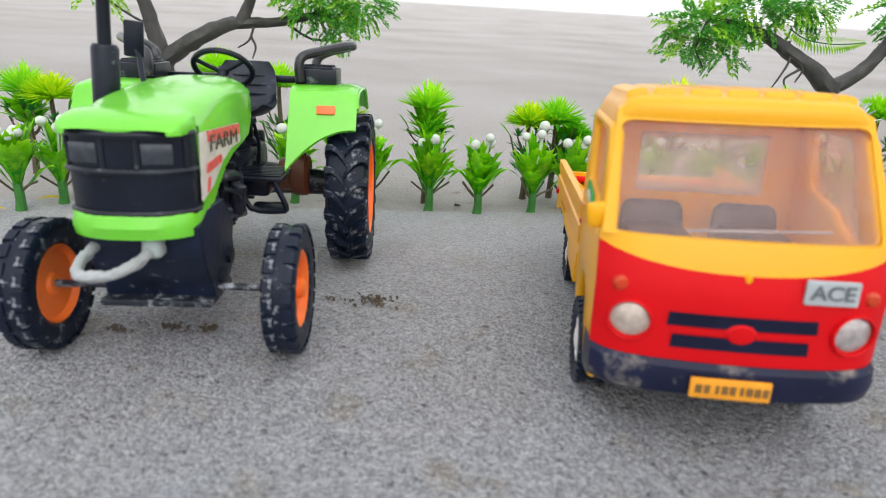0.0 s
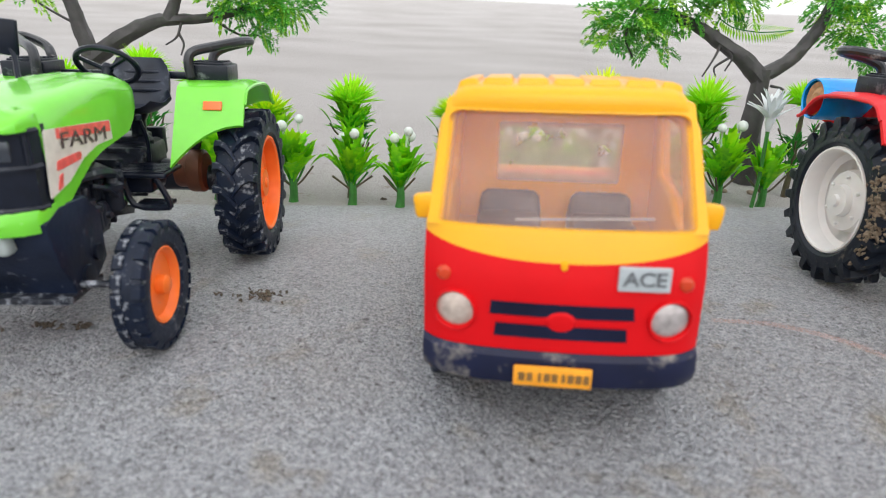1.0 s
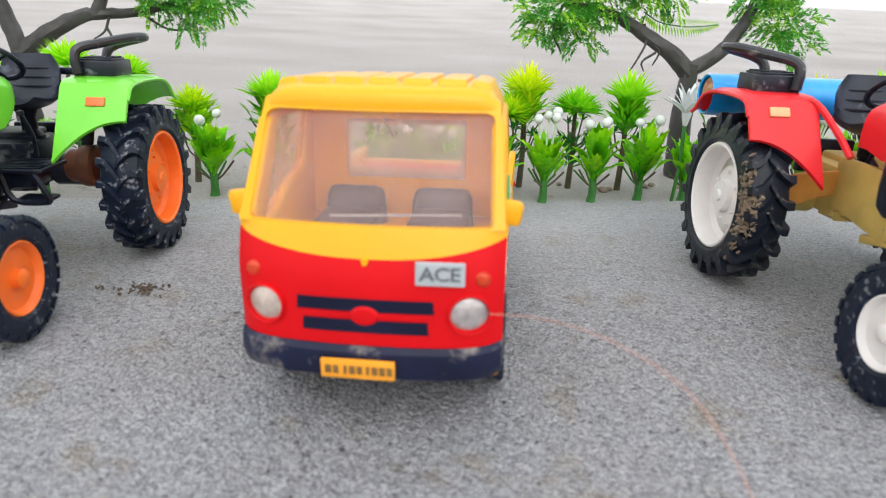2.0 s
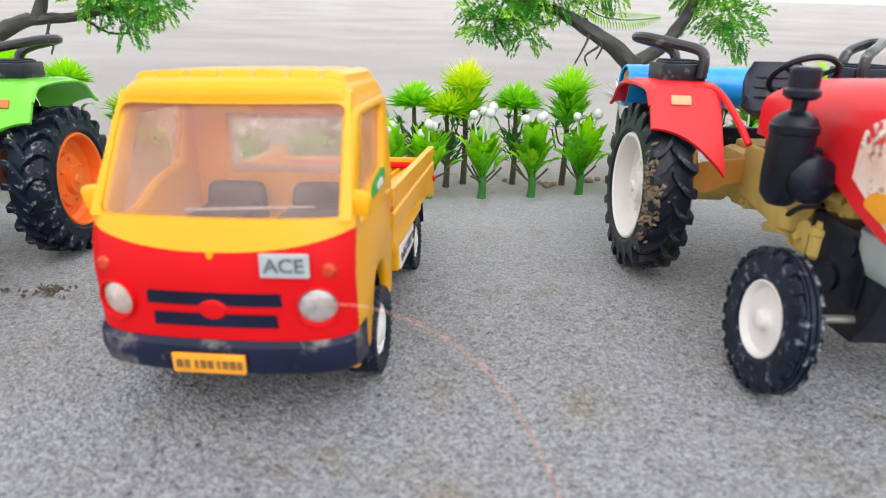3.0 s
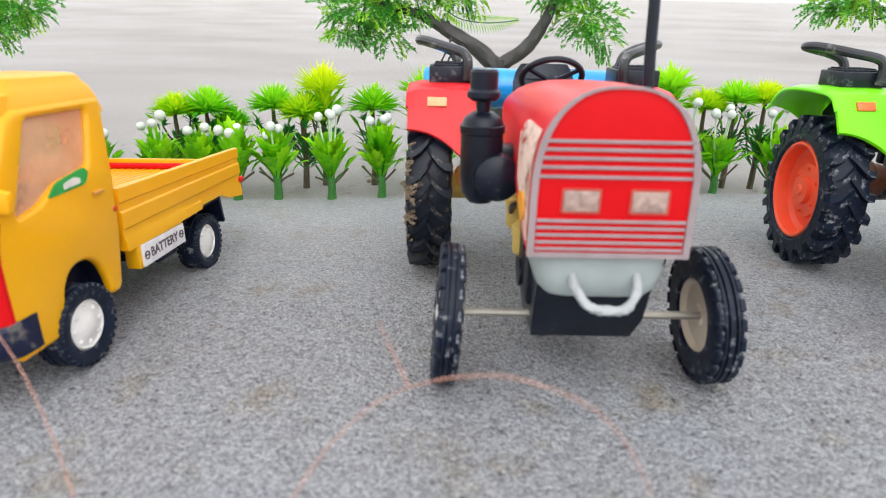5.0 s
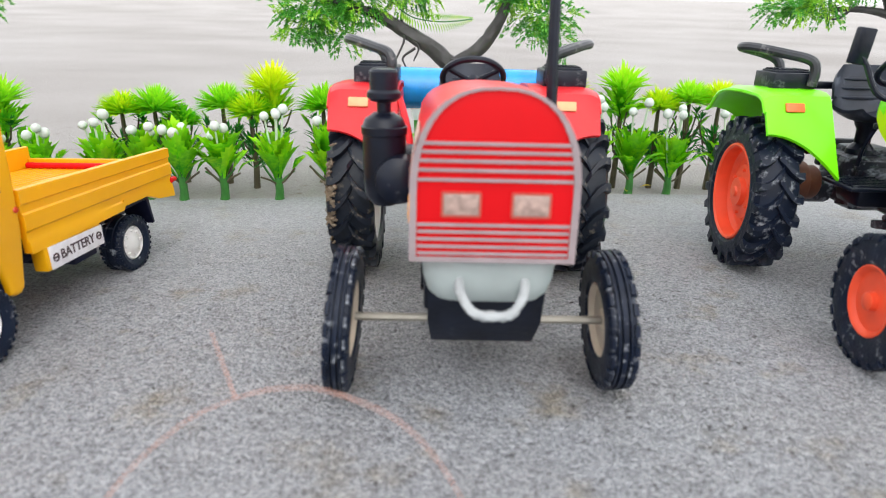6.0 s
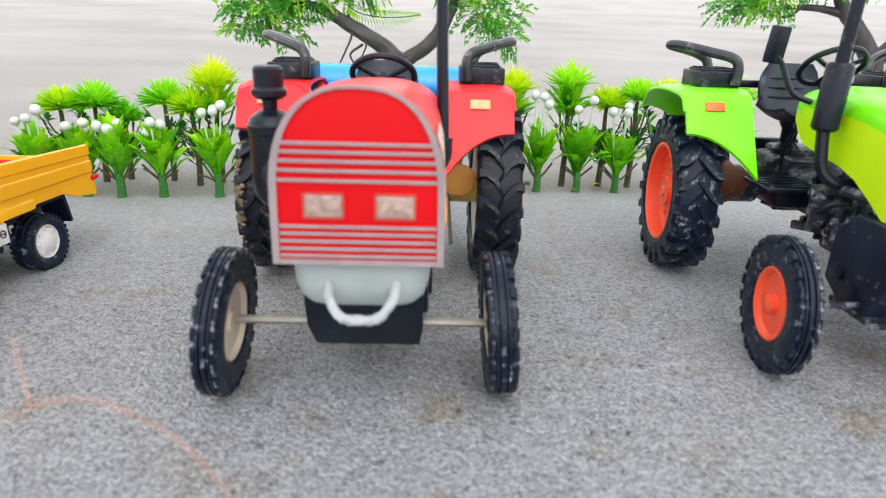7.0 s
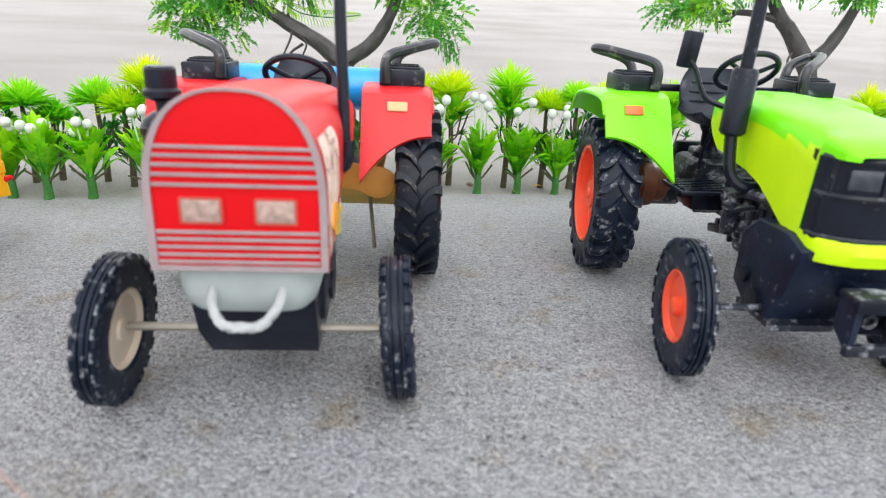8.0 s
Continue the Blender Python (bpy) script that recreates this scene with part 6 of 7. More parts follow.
def rosette(x, y, h=1.0, berries=3, seed=0, lean=0.0, bz=0.050):
    """A small plastic plant: a stout stem, a vase of lobed leaves, drooping side leaves and white berries on stalks."""
    rnd = random.Random(seed * 7 + 3)
    z0 = ground_z(x, y) - 0.0005
    t = thing("plastic_plant", pose(x, y, z0, 0, lean, 0), "green plastic plant with lobed leaves and white berries" if berries else "green plastic plant with a vase of lobed leaves", "artificial plant", "row of plastic plants")
    bm = bmesh.new()
    tube(bm, curved([(0, 0, 0), (0.0004, 0, 0.006 * h), (0, 0.0003, 0.014 * h), (0, 0, 0.022 * h)], 3), [0.0029, 0.0026, 0.0024, 0.0023, 0.0023, 0.0022, 0.0021, 0.0019, 0.0015, 0.0010], 9)
    part("stem", bm, STEM, t)
    for k in range(19):
        a = k * 2.39996 + rnd.uniform(-0.25, 0.25)
        ring = 0 if k < 5 else 1 if k < 12 else 2
        zz = ((0.0195, 0.0160, 0.0130)[ring] + rnd.uniform(-0.0012, 0.0012)) * h
        s = rnd.uniform(0.86, 1.08) * h * (0.98, 1.06, 0.95)[ring]
        tilt = rnd.uniform(-6, 6) + (-9, 0, 9)[ring]
        out = (0.0006, 0.0016, 0.0018)[ring]
        m = Matrix.Translation((out * math.cos(a), out * math.sin(a), zz)) @ Matrix.Rotation(a, 4, "Z") @ Matrix.Rotation(radians(tilt), 4, "Y") @ Matrix.Rotation(rnd.uniform(-0.3, 0.3), 4, "Z") @ Matrix.Scale(s, 4)
        shared("leaf", LEAVES[rnd.randrange(5)], t, m)
    for k in range(5):
        a = k * 2.39996 * 3 + rnd.uniform(-0.4, 0.4)
        far = rnd.uniform(0.008, 0.012)
        tip = Vector((far * math.cos(a), far * math.sin(a), rnd.uniform(0.015, 0.022) * h))
        bm = bmesh.new()
        tube(bm, curved([(0, 0, 0.0085 * h), (tip.x * 0.45, tip.y * 0.45, 0.0125 * h), tuple(tip)], 3), 0.00062, 5)
        part("leaf_stalk", bm, STEM if k % 2 else BROWNSTEM, t)
        if k < 3:
            shared("leaf", LEAVES[(3, 1, 4)[k]], t, Matrix.Translation(tip - Vector((tip.x, tip.y, 0)) * 0.12) @ Matrix.Rotation(a, 4, "Z") @ Matrix.Rotation(radians(rnd.uniform(4, 24)), 4, "Y") @ Matrix.Scale(rnd.uniform(0.52, 0.68) * h, 4))
    for k in range(berries):
        a = k * 2.3 + rnd.uniform(0, 1.2)
        d = rnd.uniform(0.0035, 0.0078)
        top = Vector((d * math.cos(a), d * math.sin(a) * 0.7 - 0.002, bz - 0.0060 + rnd.uniform(-0.0045, 0.003)))
        st = part("berry_stalk", stalk_bm(top), BERRYSTALK, t)
        q = rnd.uniform(0.0024, 0.0030)
        shared("berry", BERRYMESH, st, Matrix.Translation(top) @ Matrix.Rotation(rnd.uniform(0, 3), 4, "X") @ Matrix.Diagonal((q, q, q * 1.1, 1)))
    return t


def stalk_bm(top):
    bm = bmesh.new()
    tube(bm, curved([(top.x * 0.2, top.y * 0.2, 0.018), (top.x * 0.6, top.y * 0.6, 0.032), (top.x, top.y, top.z)], 3), 0.0006, 5)
    return bm


BERRYSTALK = surface("pale_stalk", (0.55, 0.66, 0.50), 0.5, 0.1, 200)


def needle(bm, p, d, L, w, droop=0.0):
    """One thin tapering leaf: a folded blade of four faces."""
    d = d.normalized()
    s = d.cross(Vector((0.1, 0.2, 1))).normalized()
    up = s.cross(d)
    q = p + d * L * 0.5 + Vector((0, 0, -droop * L * 0.2))
    e = p + d * L + Vector((0, 0, -droop * L))
    a, b, c, f = (bm.verts.new(v) for v in (p, q + s * w + up * w * 0.5, q - s * w + up * w * 0.5, e))
    m = bm.verts.new(q)
    bm.faces.new((a, b, m))
    bm.faces.new((a, m, c))
    bm.faces.new((b, f, m))
    bm.faces.new((m, f, c))


def tuft(x, y, zc, r=0.0140, tall=1.0, mat=None, seed=0, stem=None):
    """A taller plastic plant: a twiggy stem carrying a dome of needle leaves, or tiers of upright blades."""
    rnd = random.Random(seed * 13 + 5)
    z0 = ground_z(x, y) - 0.0005
    zc -= z0
    t = thing("plastic_plant", pose(x, y, z0), "plastic plant with a dome of needle leaves on a twiggy stem" if tall < 1.1 else "plastic plant with tiers of upright narrow leaves", "artificial plant", "row of plastic plants")
    bm = bmesh.new()
    tube(bm, curved([(0, 0, 0), (0.0006, 0.0004, zc * 0.35), (-0.0003, 0, zc * 0.75), (0, 0, zc)], 4), [0.0021 - 0.0012 * i / 12 for i in range(13)], 7)
    part("stem", bm, stem or BROWNSTEM, t)
    bm = bmesh.new()
    if tall < 1.1:
        heart = Vector((0, 0, zc - r * 0.62))
        for k in range(190):
            a = 2.39996 * k + rnd.uniform(-0.2, 0.2)
            el = radians(90 - 86 * math.sqrt((k + 0.5) / 190) + rnd.uniform(-6, 6))
            d = Vector((math.cos(a) * math.cos(el), math.sin(a) * math.cos(el), math.sin(el)))
            needle(bm, heart + Vector((d.x, d.y, 0)) * 0.0012, d, r * rnd.uniform(1.10, 1.28), rnd.uniform(0.0012, 0.0017), rnd.uniform(0.0, 0.14))
    else:
        heart = Vector((0, 0, zc - r * 0.75))
        for k in range(110):
            a = 2.39996 * k + rnd.uniform(-0.2, 0.2)
            el = radians(90 - 74 * math.sqrt((k + 0.5) / 110) + rnd.uniform(-7, 7))
            d = Vector((math.cos(a) * math.cos(el), math.sin(a) * math.cos(el), math.sin(el)))
            needle(bm, heart + Vector((d.x, d.y, -0.004 * rnd.random())) * 0.0012, d, r * rnd.uniform(1.0, 1.3), rnd.uniform(0.0011, 0.0016), rnd.uniform(-0.05, 0.12))
        for k in range(60):
            a = 2.39996 * k + rnd.uniform(-0.2, 0.2)
            v = k / 59
            el = radians(28 + 30 * v + rnd.uniform(-12, 12))
            d = Vector((math.cos(a) * math.cos(el), math.sin(a) * math.cos(el), math.sin(el)))
            needle(bm, Vector((0, 0, zc - r * (1.9 - 0.8 * v))), d, r * rnd.uniform(0.95, 1.25), rnd.uniform(0.0014, 0.0020), rnd.uniform(-0.05, 0.16))
        for k in range(9):
            a = 2.39996 * k + rnd.uniform(-0.3, 0.3)
            shared("leaf", LEAVES[rnd.randrange(5)], t, Matrix.Translation((0.0012 * math.cos(a), 0.0012 * math.sin(a), zc - r * 2.1 + 0.0010 * k)) @ Matrix.Rotation(a, 4, "Z") @ Matrix.Rotation(radians(rnd.uniform(2, 24)), 4, "Y") @ Matrix.Scale(rnd.uniform(0.85, 1.05), 4))
    part("needle_burst", bm, mat or NEEDLE, t, "", 0)
    if tall < 1.1:
        bm = bmesh.new()
        for k in range(96):
            a, v = 2.39996 * k + rnd.uniform(-0.3, 0.3), rnd.random()
            el = radians(rnd.uniform(24, 66))
            d = Vector((math.cos(a) * math.cos(el), math.sin(a) * math.cos(el), math.sin(el)))
            out = rnd.uniform(0.0005, 0.0065)
            needle(bm, Vector((math.cos(a) * out, math.sin(a) * out, zc * (0.20 + 0.30 * v) + out * 0.9)), d, rnd.uniform(0.0060, 0.0115), rnd.uniform(0.0009, 0.0014), 0.08)
        part("lower_leaves", bm, NEEDLEDARK, t, "dark green twiggy leaves round the stem", 0)
    for k in range(6):
        a = k * 2.4 + rnd.random()
        bm = bmesh.new()
        zb = zc * rnd.uniform(0.28, 0.55)
        far = rnd.uniform(0.007, 0.012)
        tip = Vector((far * math.cos(a), far * math.sin(a), zb + rnd.uniform(0.009, 0.016)))
        tube(bm, curved([(0, 0, zb), (tip.x * 0.6, tip.y * 0.6, zb + 0.003), tuple(tip)], 3), 0.00055, 5)
        twig = part("twig", bm, stem or BROWNSTEM, t)
        if k % 2:
            shared("leaf", LEAVES[rnd.choice((2, 4, 5))], t, Matrix.Translation((tip.x * 0.8, tip.y * 0.8, tip.z - 0.003)) @ Matrix.Rotation(a, 4, "Z") @ Matrix.Rotation(radians(rnd.uniform(0, 30)), 4, "Y") @ Matrix.Scale(rnd.uniform(0.42, 0.6), 4))
        else:
            bm = bmesh.new()
            for j in range(14):
                b, el = j * 2.4, radians(rnd.uniform(10, 80))
                needle(bm, tip, Vector((math.cos(b) * math.cos(el), math.sin(b) * math.cos(el), math.sin(el))), rnd.uniform(0.005, 0.008), 0.0008, 0.1)
            part("side_needles", bm, NEEDLEDARK, twig, "", 0)
    return t


def lily(x, y):
    """A white plastic flower between the plants."""
    z0 = ground_z(x, y)
    t = thing("plastic_flower", pose(x, y, z0), "white plastic flower with many narrow petals on a green stalk", "artificial flower")
    bm = bmesh.new()
    tube(bm, [(0, 0, 0), (0.001, 0, 0.02), (0, 0, 0.046)], 0.0011, 7)
    part("stalk", bm, STEM, t)
    bm = bmesh.new()
    lathe(bm, [(0, 0.044), (0.0012, 0.0445), (0.0026, 0.050), (0.0030, 0.055), (0, 0.056)], n=12)
    part("flower_tube", bm, PETAL, t)
    for k in range(18):
        a = k * 2.39996
        bm = bmesh.new()
        el = radians((84, 66, 46)[k // 6])
        rows = []
        p = Vector((0.0016 * math.cos(a), 0.0016 * math.sin(a), 0.0535 - 0.001 * (k // 6)))
        for i in range(6):
            v = i / 5
            s = Vector((-math.sin(a), math.cos(a), 0)) * (0.0016 * math.sin(math.pi * (0.14 + 0.84 * v)) + 0.0001)
            rows.append([p - s, p + Vector((0, 0, -0.0004)), p + s])
            e2 = el - radians(34) * v
            p = p + Vector((math.cos(a) * math.cos(e2), math.sin(a) * math.cos(e2), math.sin(e2))) * 0.0031
        sheet(bm, rows, (0, 0, -0.0003))
        part("petal", bm, PETAL, t)
    return t


FRONT_ROW = [(-0.196, 0.318, 1.05, 4, 0.047), (-0.184, 0.334, 0.95, 3, 0.050), (-0.118, 0.352, 1.0, 0, 0.05), (-0.070, 0.362, 1.0, 2, 0.05), (-0.028, 0.362, 1.0, 2, 0.052), (0.006, 0.357, 1.05, 3, 0.047), (0.033, 0.352, 0.95, 3, 0.047), (0.064, 0.360, 1.0, 3, 0.053), (0.085, 0.364, 1.0, 3, 0.048), (0.106, 0.360, 1.05, 3, 0.048)]
FRONT_ROW_ON = [(0.129, 0.361, 1.05, 3, 0.048), (0.160, 0.362, 1.0, 4, 0.056), (0.189, 0.365, 1.0, 3, 0.052), (0.219, 0.374, 1.05, 2, 0.055), (0.246, 0.375, 0.95, 0, 0.05), (0.318, 0.378, 1.0, 3, 0.060), (0.346, 0.382, 1.0, 3, 0.062), (0.371, 0.384, 1.05, 3, 0.061), (0.395, 0.384, 0.95, 3, 0.057), (0.432, 0.386, 1.0, 2, 0.058)]
for i, (x, y, h, b, bz) in enumerate(FRONT_ROW + FRONT_ROW_ON):
    rosette(x, y, h, b, i, 0, bz)

BACK_ROW = [(-0.236, 0.395, 0.056, 0.0165, 1.2, 0), (-0.214, 0.385, 0.052, 0.0150, 1.0, 1), (-0.168, 0.395, 0.060, 0.0150, 1.0, 0), (-0.122, 0.400, 0.070, 0.0140, 1.0, 0), (-0.086, 0.398, 0.064, 0.0135, 1.0, 0), (-0.048, 0.392, 0.050, 0.0145, 1.2, 1), (0.003, 0.374, 0.061, 0.0155, 1.35, 0), (0.063, 0.392, 0.051, 0.0135, 1.0, 1), (0.080, 0.398, 0.053, 0.0155, 1.0, 0), (0.092, 0.405, 0.042, 0.0120, 1.0, 0), (0.120, 0.402, 0.055, 0.0150, 1.0, 0), (0.140, 0.390, 0.052, 0.0140, 1.0, 1)]
BACK_ROW_ON = [(0.151, 0.398, 0.069, 0.0165, 1.4, 1), (0.182, 0.398, 0.056, 0.0150, 1.0, 0), (0.2135, 0.398, 0.067, 0.0165, 1.4, 0), (0.275, 0.402, 0.066, 0.0140, 1.0, 0), (0.310, 0.402, 0.064, 0.0145, 1.0, 1), (0.330, 0.402, 0.069, 0.0160, 1.3, 1), (0.3655, 0.400, 0.073, 0.0155, 1.35, 0), (0.390, 0.402, 0.058, 0.0130, 1.0, 1), (0.409, 0.402, 0.063, 0.0135, 1.0, 0), (0.428, 0.402, 0.063, 0.0140, 1.0, 1), (0.470, 0.402, 0.066, 0.0150, 1.2, 0), (0.605, 0.405, 0.066, 0.0160, 1.1, 1)]
for i, (x, y, z, r, tall, yellow) in enumerate(BACK_ROW + BACK_ROW_ON):
    tuft(x, y, z, r, tall, NEEDLEYELLOW if yellow else NEEDLE, i)
lily(0.2385, 0.3700)


# ---------- artificial trees ----------
def spray(bm, p, d, L, rnd, size=0.0058):
    """A drooping twig set with forked flat leaflets."""
    side = d.cross(Vector((0, 0, 1))).normalized()
    n = 5
    q = Vector(p)
    for i in range(n):
        v = (i + 1) / n
        d = (d + Vector((0, 0, -0.12))).normalized()
        q = q + d * (L / n)
        for s in (-1, 1):
            e = (d * 0.45 + side * s * rnd.uniform(0.6, 1.0) + Vector((0, 0, rnd.uniform(-0.35, 0.35)))).normalized()
            ln = size * rnd.uniform(0.75, 1.2) * (1.1 - 0.4 * v)
            needle(bm, q, e, ln, 0.0008)
            for f in (e * 0.5 + d * 0.8, e * 0.6 - d * 0.45, e * 0.8 + Vector((0, 0, 0.6))):
                needle(bm, q + e * ln * 0.4, f.normalized(), ln * 0.58, 0.00075)
    needle(bm, q, d, size * 0.8, 0.0007)
    needle(bm, p, d, L, 0.0004)


def tree(base, trunk, limbs, clumps, twigs, seed, label):
    """A small plastic tree: forked trunk, bare twigs, and sprays of needles gathered in loose clumps."""
    rnd = random.Random(seed)
    bx, by = base
    t = thing("plastic_tree", pose(bx, by, ground_z(bx, by) - 0.001), label, "artificial tree", "plastic trees")
    off = Vector((bx, by, ground_z(bx, by) - 0.001))
    bm = bmesh.new()
    pts = curved([Vector(p) - off for p in trunk], 4)
    rr = [0.0085 + (0.0058 - 0.0085) * min(1, i / (len(pts) - 1) * 1.2) for i in range(len(pts))]
    tube(bm, pts, rr, 12, 1.0, 0.25)
    part("trunk", bm, BARK, t)
    for pts, r0, r1 in limbs:
        bm = bmesh.new()
        c = curved([Vector(p) - off for p in pts], 5)
        tube(bm, c, [r0 + (r1 - r0) * i / (len(c) - 1) for i in range(len(c))], 10, 1.0, 0.22)
        part("limb", bm, BARK, t)
    for pts in twigs:
        bm = bmesh.new()
        c = curved([Vector(p) - off for p in pts], 4)
        tube(bm, c, [0.0010 - 0.0005 * i / (len(c) - 1) for i in range(len(c))], 6)
        part("twig", bm, BARK, t)
    dark, light = bmesh.new(), bmesh.new()
    for (cx, cy, cz), rad, count, flat in clumps:
        for k in range(int(count * 1.5)):
            u = Vector((rnd.gauss(0, 1), rnd.gauss(0, 1), rnd.gauss(0, 1))).normalized()
            p = Vector((cx, cy, cz)) - off + Vector((u.x * rad, u.y * rad * 0.8, u.z * rad * flat)) * rnd.uniform(0.15, 0.95)
            d = (u + Vector((rnd.uniform(-0.5, 0.5), rnd.uniform(-0.5, 0.5), rnd.uniform(-0.25, 0.15)))).normalized()
            spray(light if rnd.random() < 0.30 else dark, p, d, rnd.uniform(0.009, 0.016), rnd)
    tagged(part("crown", dark, SPRAY, t, "dense dark green needle sprays", 0), kind="stuff")
    tagged(part("young_crown", light, SPRAYLIGHT, t, "yellow-green young needle sprays", 0), kind="stuff")
    return t


tree((-0.170, 0.435), [(-0.170, 0.435, -0.003), (-0.171, 0.434, 0.025), (-0.169, 0.435, 0.050), (-0.169, 0.435, 0.068)],
     [([(-0.169, 0.435, 0.064), (-0.174, 0.435, 0.083), (-0.179, 0.434, 0.102), (-0.190, 0.432, 0.125)], 0.0056, 0.0032), ([(-0.169, 0.435, 0.064), (-0.150, 0.434, 0.077), (-0.128, 0.434, 0.088), (-0.116, 0.435, 0.090), (-0.094, 0.436, 0.092), (-0.070, 0.437, 0.098)], 0.0060, 0.0020), ([(-0.118, 0.435, 0.090), (-0.112, 0.435, 0.104), (-0.106, 0.432, 0.122)], 0.0042, 0.0024)],
     [((-0.045, 0.437, 0.104), 0.020, 42, 0.55), ((-0.075, 0.437, 0.108), 0.022, 44, 0.6), ((-0.060, 0.434, 0.090), 0.012, 14, 0.5), ((-0.100, 0.436, 0.128), 0.026, 40, 0.6), ((-0.190, 0.434, 0.135), 0.030, 46, 0.5), ((-0.205, 0.434, 0.108), 0.014, 10, 0.6)],
     [[(-0.110, 0.434, 0.089), (-0.113, 0.432, 0.080), (-0.120, 0.431, 0.075)], [(-0.112, 0.433, 0.082), (-0.109, 0.432, 0.076), (-0.111, 0.431, 0.069)], [(-0.090, 0.436, 0.091), (-0.075, 0.435, 0.083), (-0.062, 0.435, 0.083)], [(-0.176, 0.434, 0.085), (-0.192, 0.432, 0.094), (-0.210, 0.431, 0.107)]], 11, "plastic tree with a dark forked trunk and green needle sprays")
FERN_TREE = tree((0.264, 0.437), [(0.266, 0.437, -0.002), (0.263, 0.437, 0.025), (0.262, 0.437, 0.052), (0.263, 0.437, 0.076)],
     [([(0.262, 0.437, 0.070), (0.248, 0.437, 0.082), (0.232, 0.437, 0.091), (0.218, 0.438, 0.099), (0.205, 0.440, 0.104), (0.176, 0.440, 0.110)], 0.0062, 0.0022), ([(0.263, 0.437, 0.072), (0.279, 0.437, 0.083), (0.290, 0.437, 0.098), (0.296, 0.437, 0.112), (0.300, 0.436, 0.135)], 0.0052, 0.0026)],
     [((0.172, 0.439, 0.104), 0.022, 50, 0.55), ((0.198, 0.440, 0.116), 0.026, 60, 0.6), ((0.160, 0.437, 0.092), 0.012, 12, 0.6), ((0.232, 0.440, 0.122), 0.024, 44, 0.6), ((0.188, 0.437, 0.090), 0.011, 10, 0.5), ((0.318, 0.438, 0.104), 0.020, 34, 0.65), ((0.305, 0.438, 0.124), 0.024, 40, 0.6), ((0.327, 0.437, 0.092), 0.010, 9, 0.6)],
     [[(0.228, 0.436, 0.099), (0.230, 0.434, 0.088), (0.226, 0.433, 0.078), (0.222, 0.433, 0.070)], [(0.230, 0.434, 0.090), (0.239, 0.433, 0.083), (0.236, 0.433, 0.074)], [(0.237, 0.433, 0.082), (0.229, 0.433, 0.076), (0.231, 0.433, 0.070)], [(0.175, 0.438, 0.108), (0.170, 0.436, 0.092), (0.176, 0.435, 0.080)], [(0.268, 0.434, 0.066), (0.276, 0.432, 0.064), (0.277, 0.432, 0.057)]], 12, "plastic tree with a dark forked trunk and green needle sprays")
tree((0.590, 0.437), [(0.592, 0.437, -0.002), (0.588, 0.437, 0.030), (0.582, 0.437, 0.060), (0.576, 0.437, 0.082)],
     [([(0.577, 0.437, 0.078), (0.562, 0.437, 0.098), (0.548, 0.437, 0.113), (0.538, 0.437, 0.130)], 0.0064, 0.0034), ([(0.577, 0.437, 0.078), (0.592, 0.437, 0.098), (0.604, 0.437, 0.125)], 0.0054, 0.0028), ([(0.552, 0.437, 0.108), (0.532, 0.438, 0.112), (0.508, 0.438, 0.112)], 0.0030, 0.0014)],
     [((0.500, 0.438, 0.122), 0.020, 34, 0.6), ((0.478, 0.438, 0.114), 0.016, 22, 0.5), ((0.530, 0.438, 0.136), 0.026, 40, 0.6), ((0.605, 0.438, 0.138), 0.028, 40, 0.6), ((0.560, 0.437, 0.140), 0.022, 24, 0.6)],
     [[(0.520, 0.437, 0.112), (0.512, 0.436, 0.106), (0.500, 0.436, 0.107)], [(0.566, 0.436, 0.092), (0.560, 0.434, 0.084), (0.562, 0.433, 0.076)]], 13, "plastic tree with a dark forked trunk and green needle sprays")


def frond(tree_ob, pts):
    """A feather-shaped sprig on a tree's limb: a midrib with leaflets on both sides."""
    off = tree_ob.matrix_basis.translation
    c = curved([Vector(p) - off for p in pts], 8)
    bm = bmesh.new()
    tube(bm, c, 0.0004, 5)
    rib = part("frond", bm, STEM, tree_ob, "feather-shaped sprig")
    bm = bmesh.new()
    n = len(c)
    for i in range(2, n):
        d = (c[i] - c[i - 1]).normalized()
        side = Vector((0, 0, 1)).cross(d).cross(d).normalized()
        for s in (-1, 1):
            needle(bm, c[i], side * s + d * 0.55, 0.0072 * math.sin(math.pi * (0.18 + 0.78 * i / n)), 0.0009, 0.1)
    tagged(part("feather", bm, SPRAYLIGHT, rib, "", 0), kind="stuff")


frond(FERN_TREE, [(0.226, 0.434, 0.106), (0.236, 0.432, 0.1005), (0.250, 0.431, 0.0985), (0.262, 0.431, 0.0990), (0.273, 0.431, 0.1005)])


# ---------- small things on the ground ----------
def debris(x, y, n, spread, seed, label):
    rnd = random.Random(seed)
    t = thing("dry_debris", pose(x, y, ground_z(x, y)), label, "debris")
    bm = bmesh.new()
    for _ in range(n):
        px, py = rnd.gauss(0, spread), rnd.gauss(0, spread * 0.5)
        a = rnd.uniform(0, math.pi)
        L = rnd.uniform(0.0007, 0.0030)
        q = Vector((px, py, 0.0004))
        d = Vector((math.cos(a), math.sin(a), rnd.uniform(-0.05, 0.35))) * L
        tube(bm, [q, q + d * 0.5 + Vector((0, 0, 0.0005)), q + d], [0.0003, rnd.uniform(0.0003, 0.0007), 0.0001], 5)
    tagged(part("crumb_heap", bm, DRY, t), kind="stuff")


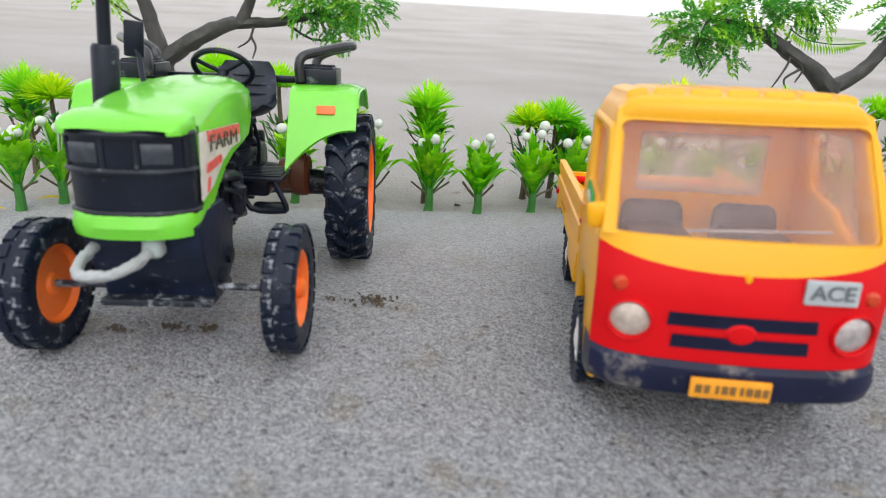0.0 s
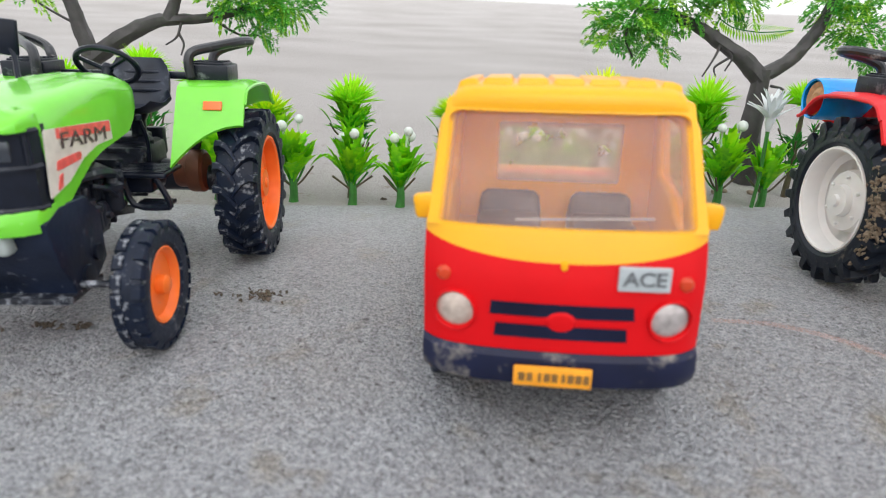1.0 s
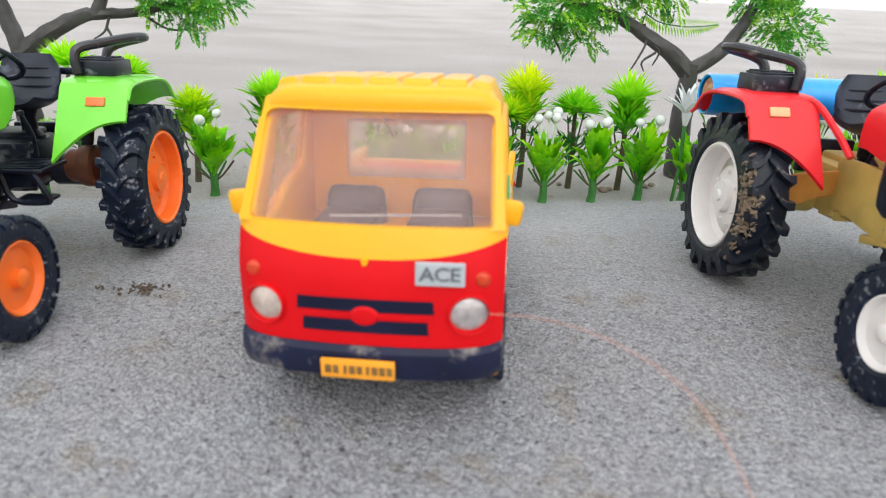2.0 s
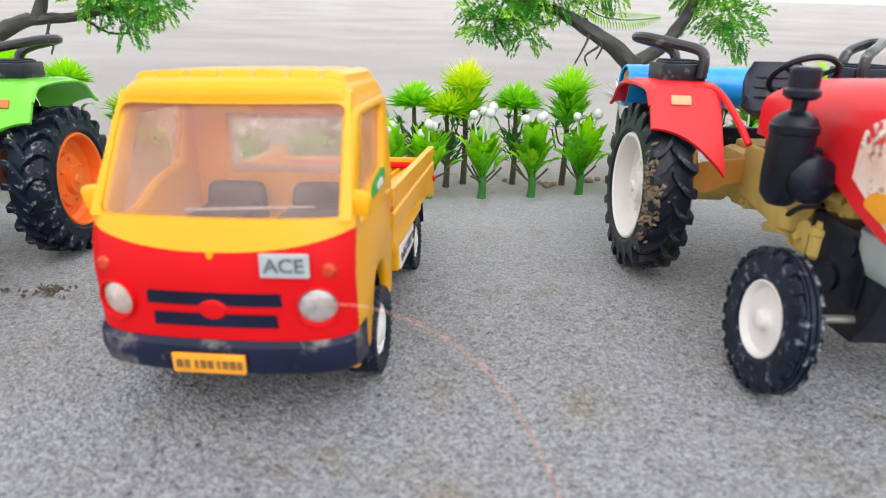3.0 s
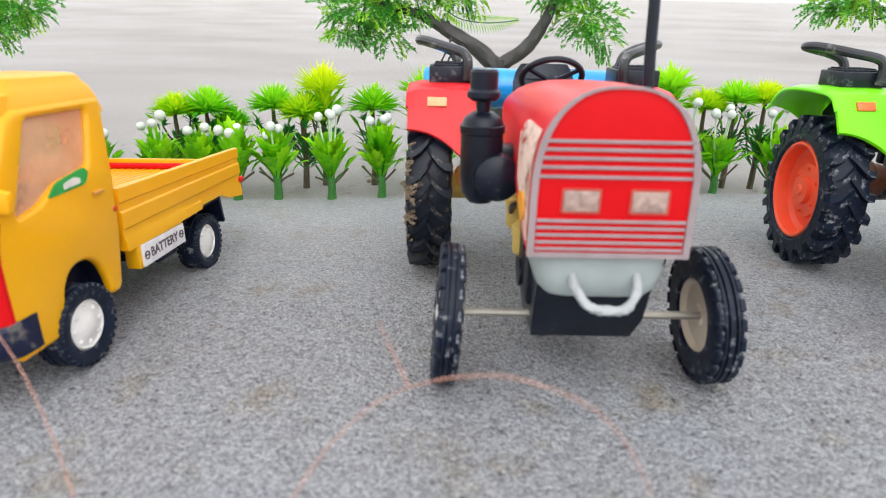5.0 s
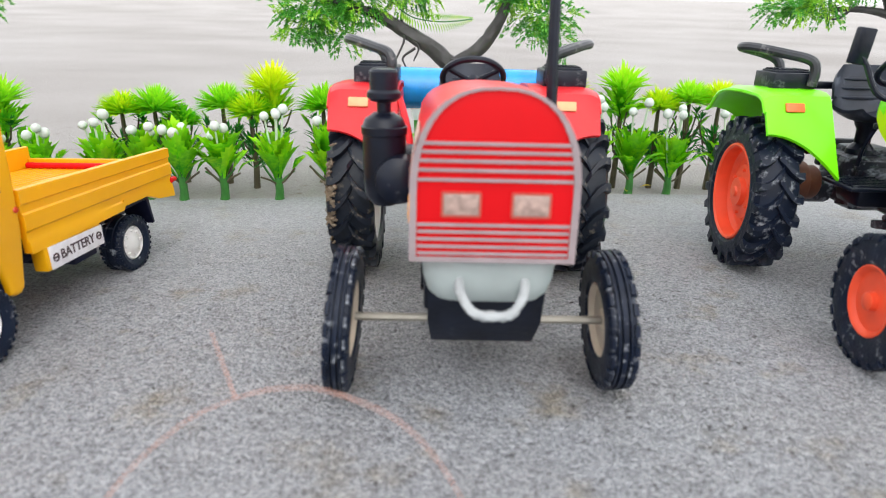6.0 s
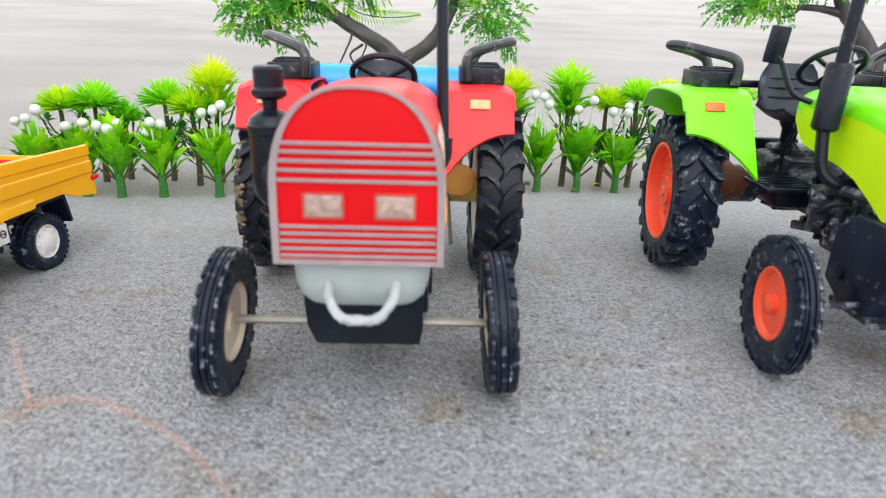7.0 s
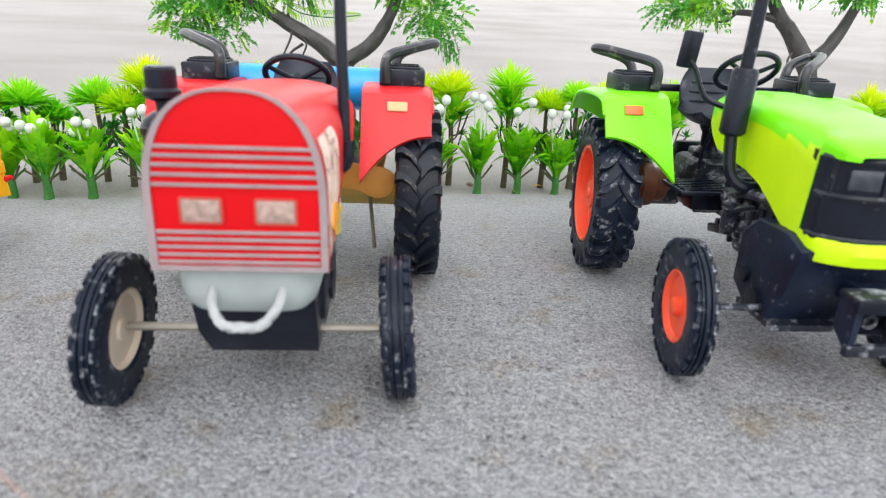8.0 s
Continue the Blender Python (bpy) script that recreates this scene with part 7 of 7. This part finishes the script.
debris(-0.0112, 0.2275, 40, 0.0055, 1, "scatter of dry brown plant crumbs on the cement")
debris(-0.0870, 0.1960, 14, 0.0016, 2, "small clump of dry dirt on the cement")
debris(-0.0710, 0.2000, 16, 0.0018, 3, "small clump of dry dirt on the cement")
debris(-0.0610, 0.2000, 14, 0.0016, 4, "small clump of dry dirt on the cement")
debris(0.0230, 0.3690, 6, 0.0010, 6, "tiny dark chip on the cement")


def fallen_leaf(x, y, turn, size):
    """A yellowed leaf shed from one of the plants, lying flat."""
    me = LEAVES[1].copy()
    me.materials.clear()
    me.materials.append(YELLOWLEAF)
    ob = new("fallen_leaf", me)
    ob.matrix_basis = pose(x, y, ground_z(x, y) + 0.0022, 0, 0, turn) @ Matrix.Rotation(radians(58), 4, "Y") @ Matrix.Scale(size, 4)
    tagged(ob, "yellowed plastic leaf lying on the sand below the plants", "leaf", "fallen leaves")


YELLOWLEAF = surface("yellow_leaf", (0.82, 0.66, 0.03), 0.5, 0.15, 200, 0.1, glow=0.2)
for x, y, turn, size in ((-0.196, 0.330, 20, 0.5), (-0.1985, 0.3115, 200, 0.55), (0.3724, 0.3900, 250, 0.4), (0.3824, 0.3950, 10, 0.35)):
    fallen_leaf(x, y, turn, size)


def pebble(x, y, r, seed):
    rnd = random.Random(seed)
    bm = bmesh.new()
    bmesh.ops.create_icosphere(bm, subdivisions=2, radius=r)
    for v in bm.verts:
        v.co *= 1 + 0.35 * noise.noise(v.co * (0.9 / r) + Vector((seed, 0, 0)))
        v.co.z *= 0.65
    me = bpy.data.meshes.new("pebble")
    bm.to_mesh(me)
    bm.free()
    me.materials.append(PEBBLE)
    ob = new("pebble", me)
    ob.location = (x, y, ground_z(x, y) + r * 0.45)
    tagged(ob, "brown crumb of soil lying behind the plants", "pebble", "crumbs of soil")


for i, (x, y, r) in enumerate(((0.203, 0.392, 0.0032), (0.208, 0.396, 0.0024), (0.200, 0.400, 0.0020), (0.232, 0.404, 0.0030), (0.239, 0.408, 0.0022), (0.178, 0.405, 0.0018), (0.255, 0.405, 0.0024), (0.344, 0.402, 0.0022), (0.150, 0.400, 0.0016))):
    pebble(x, y, r, i)


def fibre(strands, label):
    """A dry root fibre that springs from the cement in thin arcs."""
    x, y, z = strands[0][0]
    t = thing("root_fibre", pose(x, y, z), label, "root fibre")
    for pts in strands:
        bm = bmesh.new()
        c = curved([Vector(p) - Vector((x, y, z)) for p in pts], 6)
        tube(bm, c, [0.00013 - 0.00005 * i / (len(c) - 1) for i in range(len(c))], 6)
        part("strand", bm, FIBRE, t)


FIBRE = surface("dry_fibre", (0.60, 0.30, 0.22), 0.6, 0.2, 300)
fibre([[(0.158, 0.094, -0.001), (0.156, 0.096, 0.012), (0.150, 0.102, 0.026), (0.142, 0.109, 0.0365), (0.131, 0.118, 0.0410), (0.119, 0.126, 0.0415), (0.108, 0.132, 0.0395)]], "thin reddish dry fibre arching up from the cement")
fibre([[(0.185, 0.066, 0.0), (0.190, 0.073, 0.018), (0.199, 0.0843, 0.0329), (0.207, 0.0920, 0.0390), (0.214, 0.0967, 0.0407)], [(0.214, 0.0967, 0.0407), (0.2118, 0.0998, 0.0438), (0.2095, 0.1028, 0.0474), (0.2086, 0.1040, 0.0490)], [(0.214, 0.0967, 0.0407), (0.222, 0.0920, 0.0455), (0.2312, 0.0875, 0.0478), (0.243, 0.0830, 0.0440), (0.252, 0.0820, 0.0280), (0.257, 0.085, 0.0)]], "thin reddish dry fibre forking above the cement")
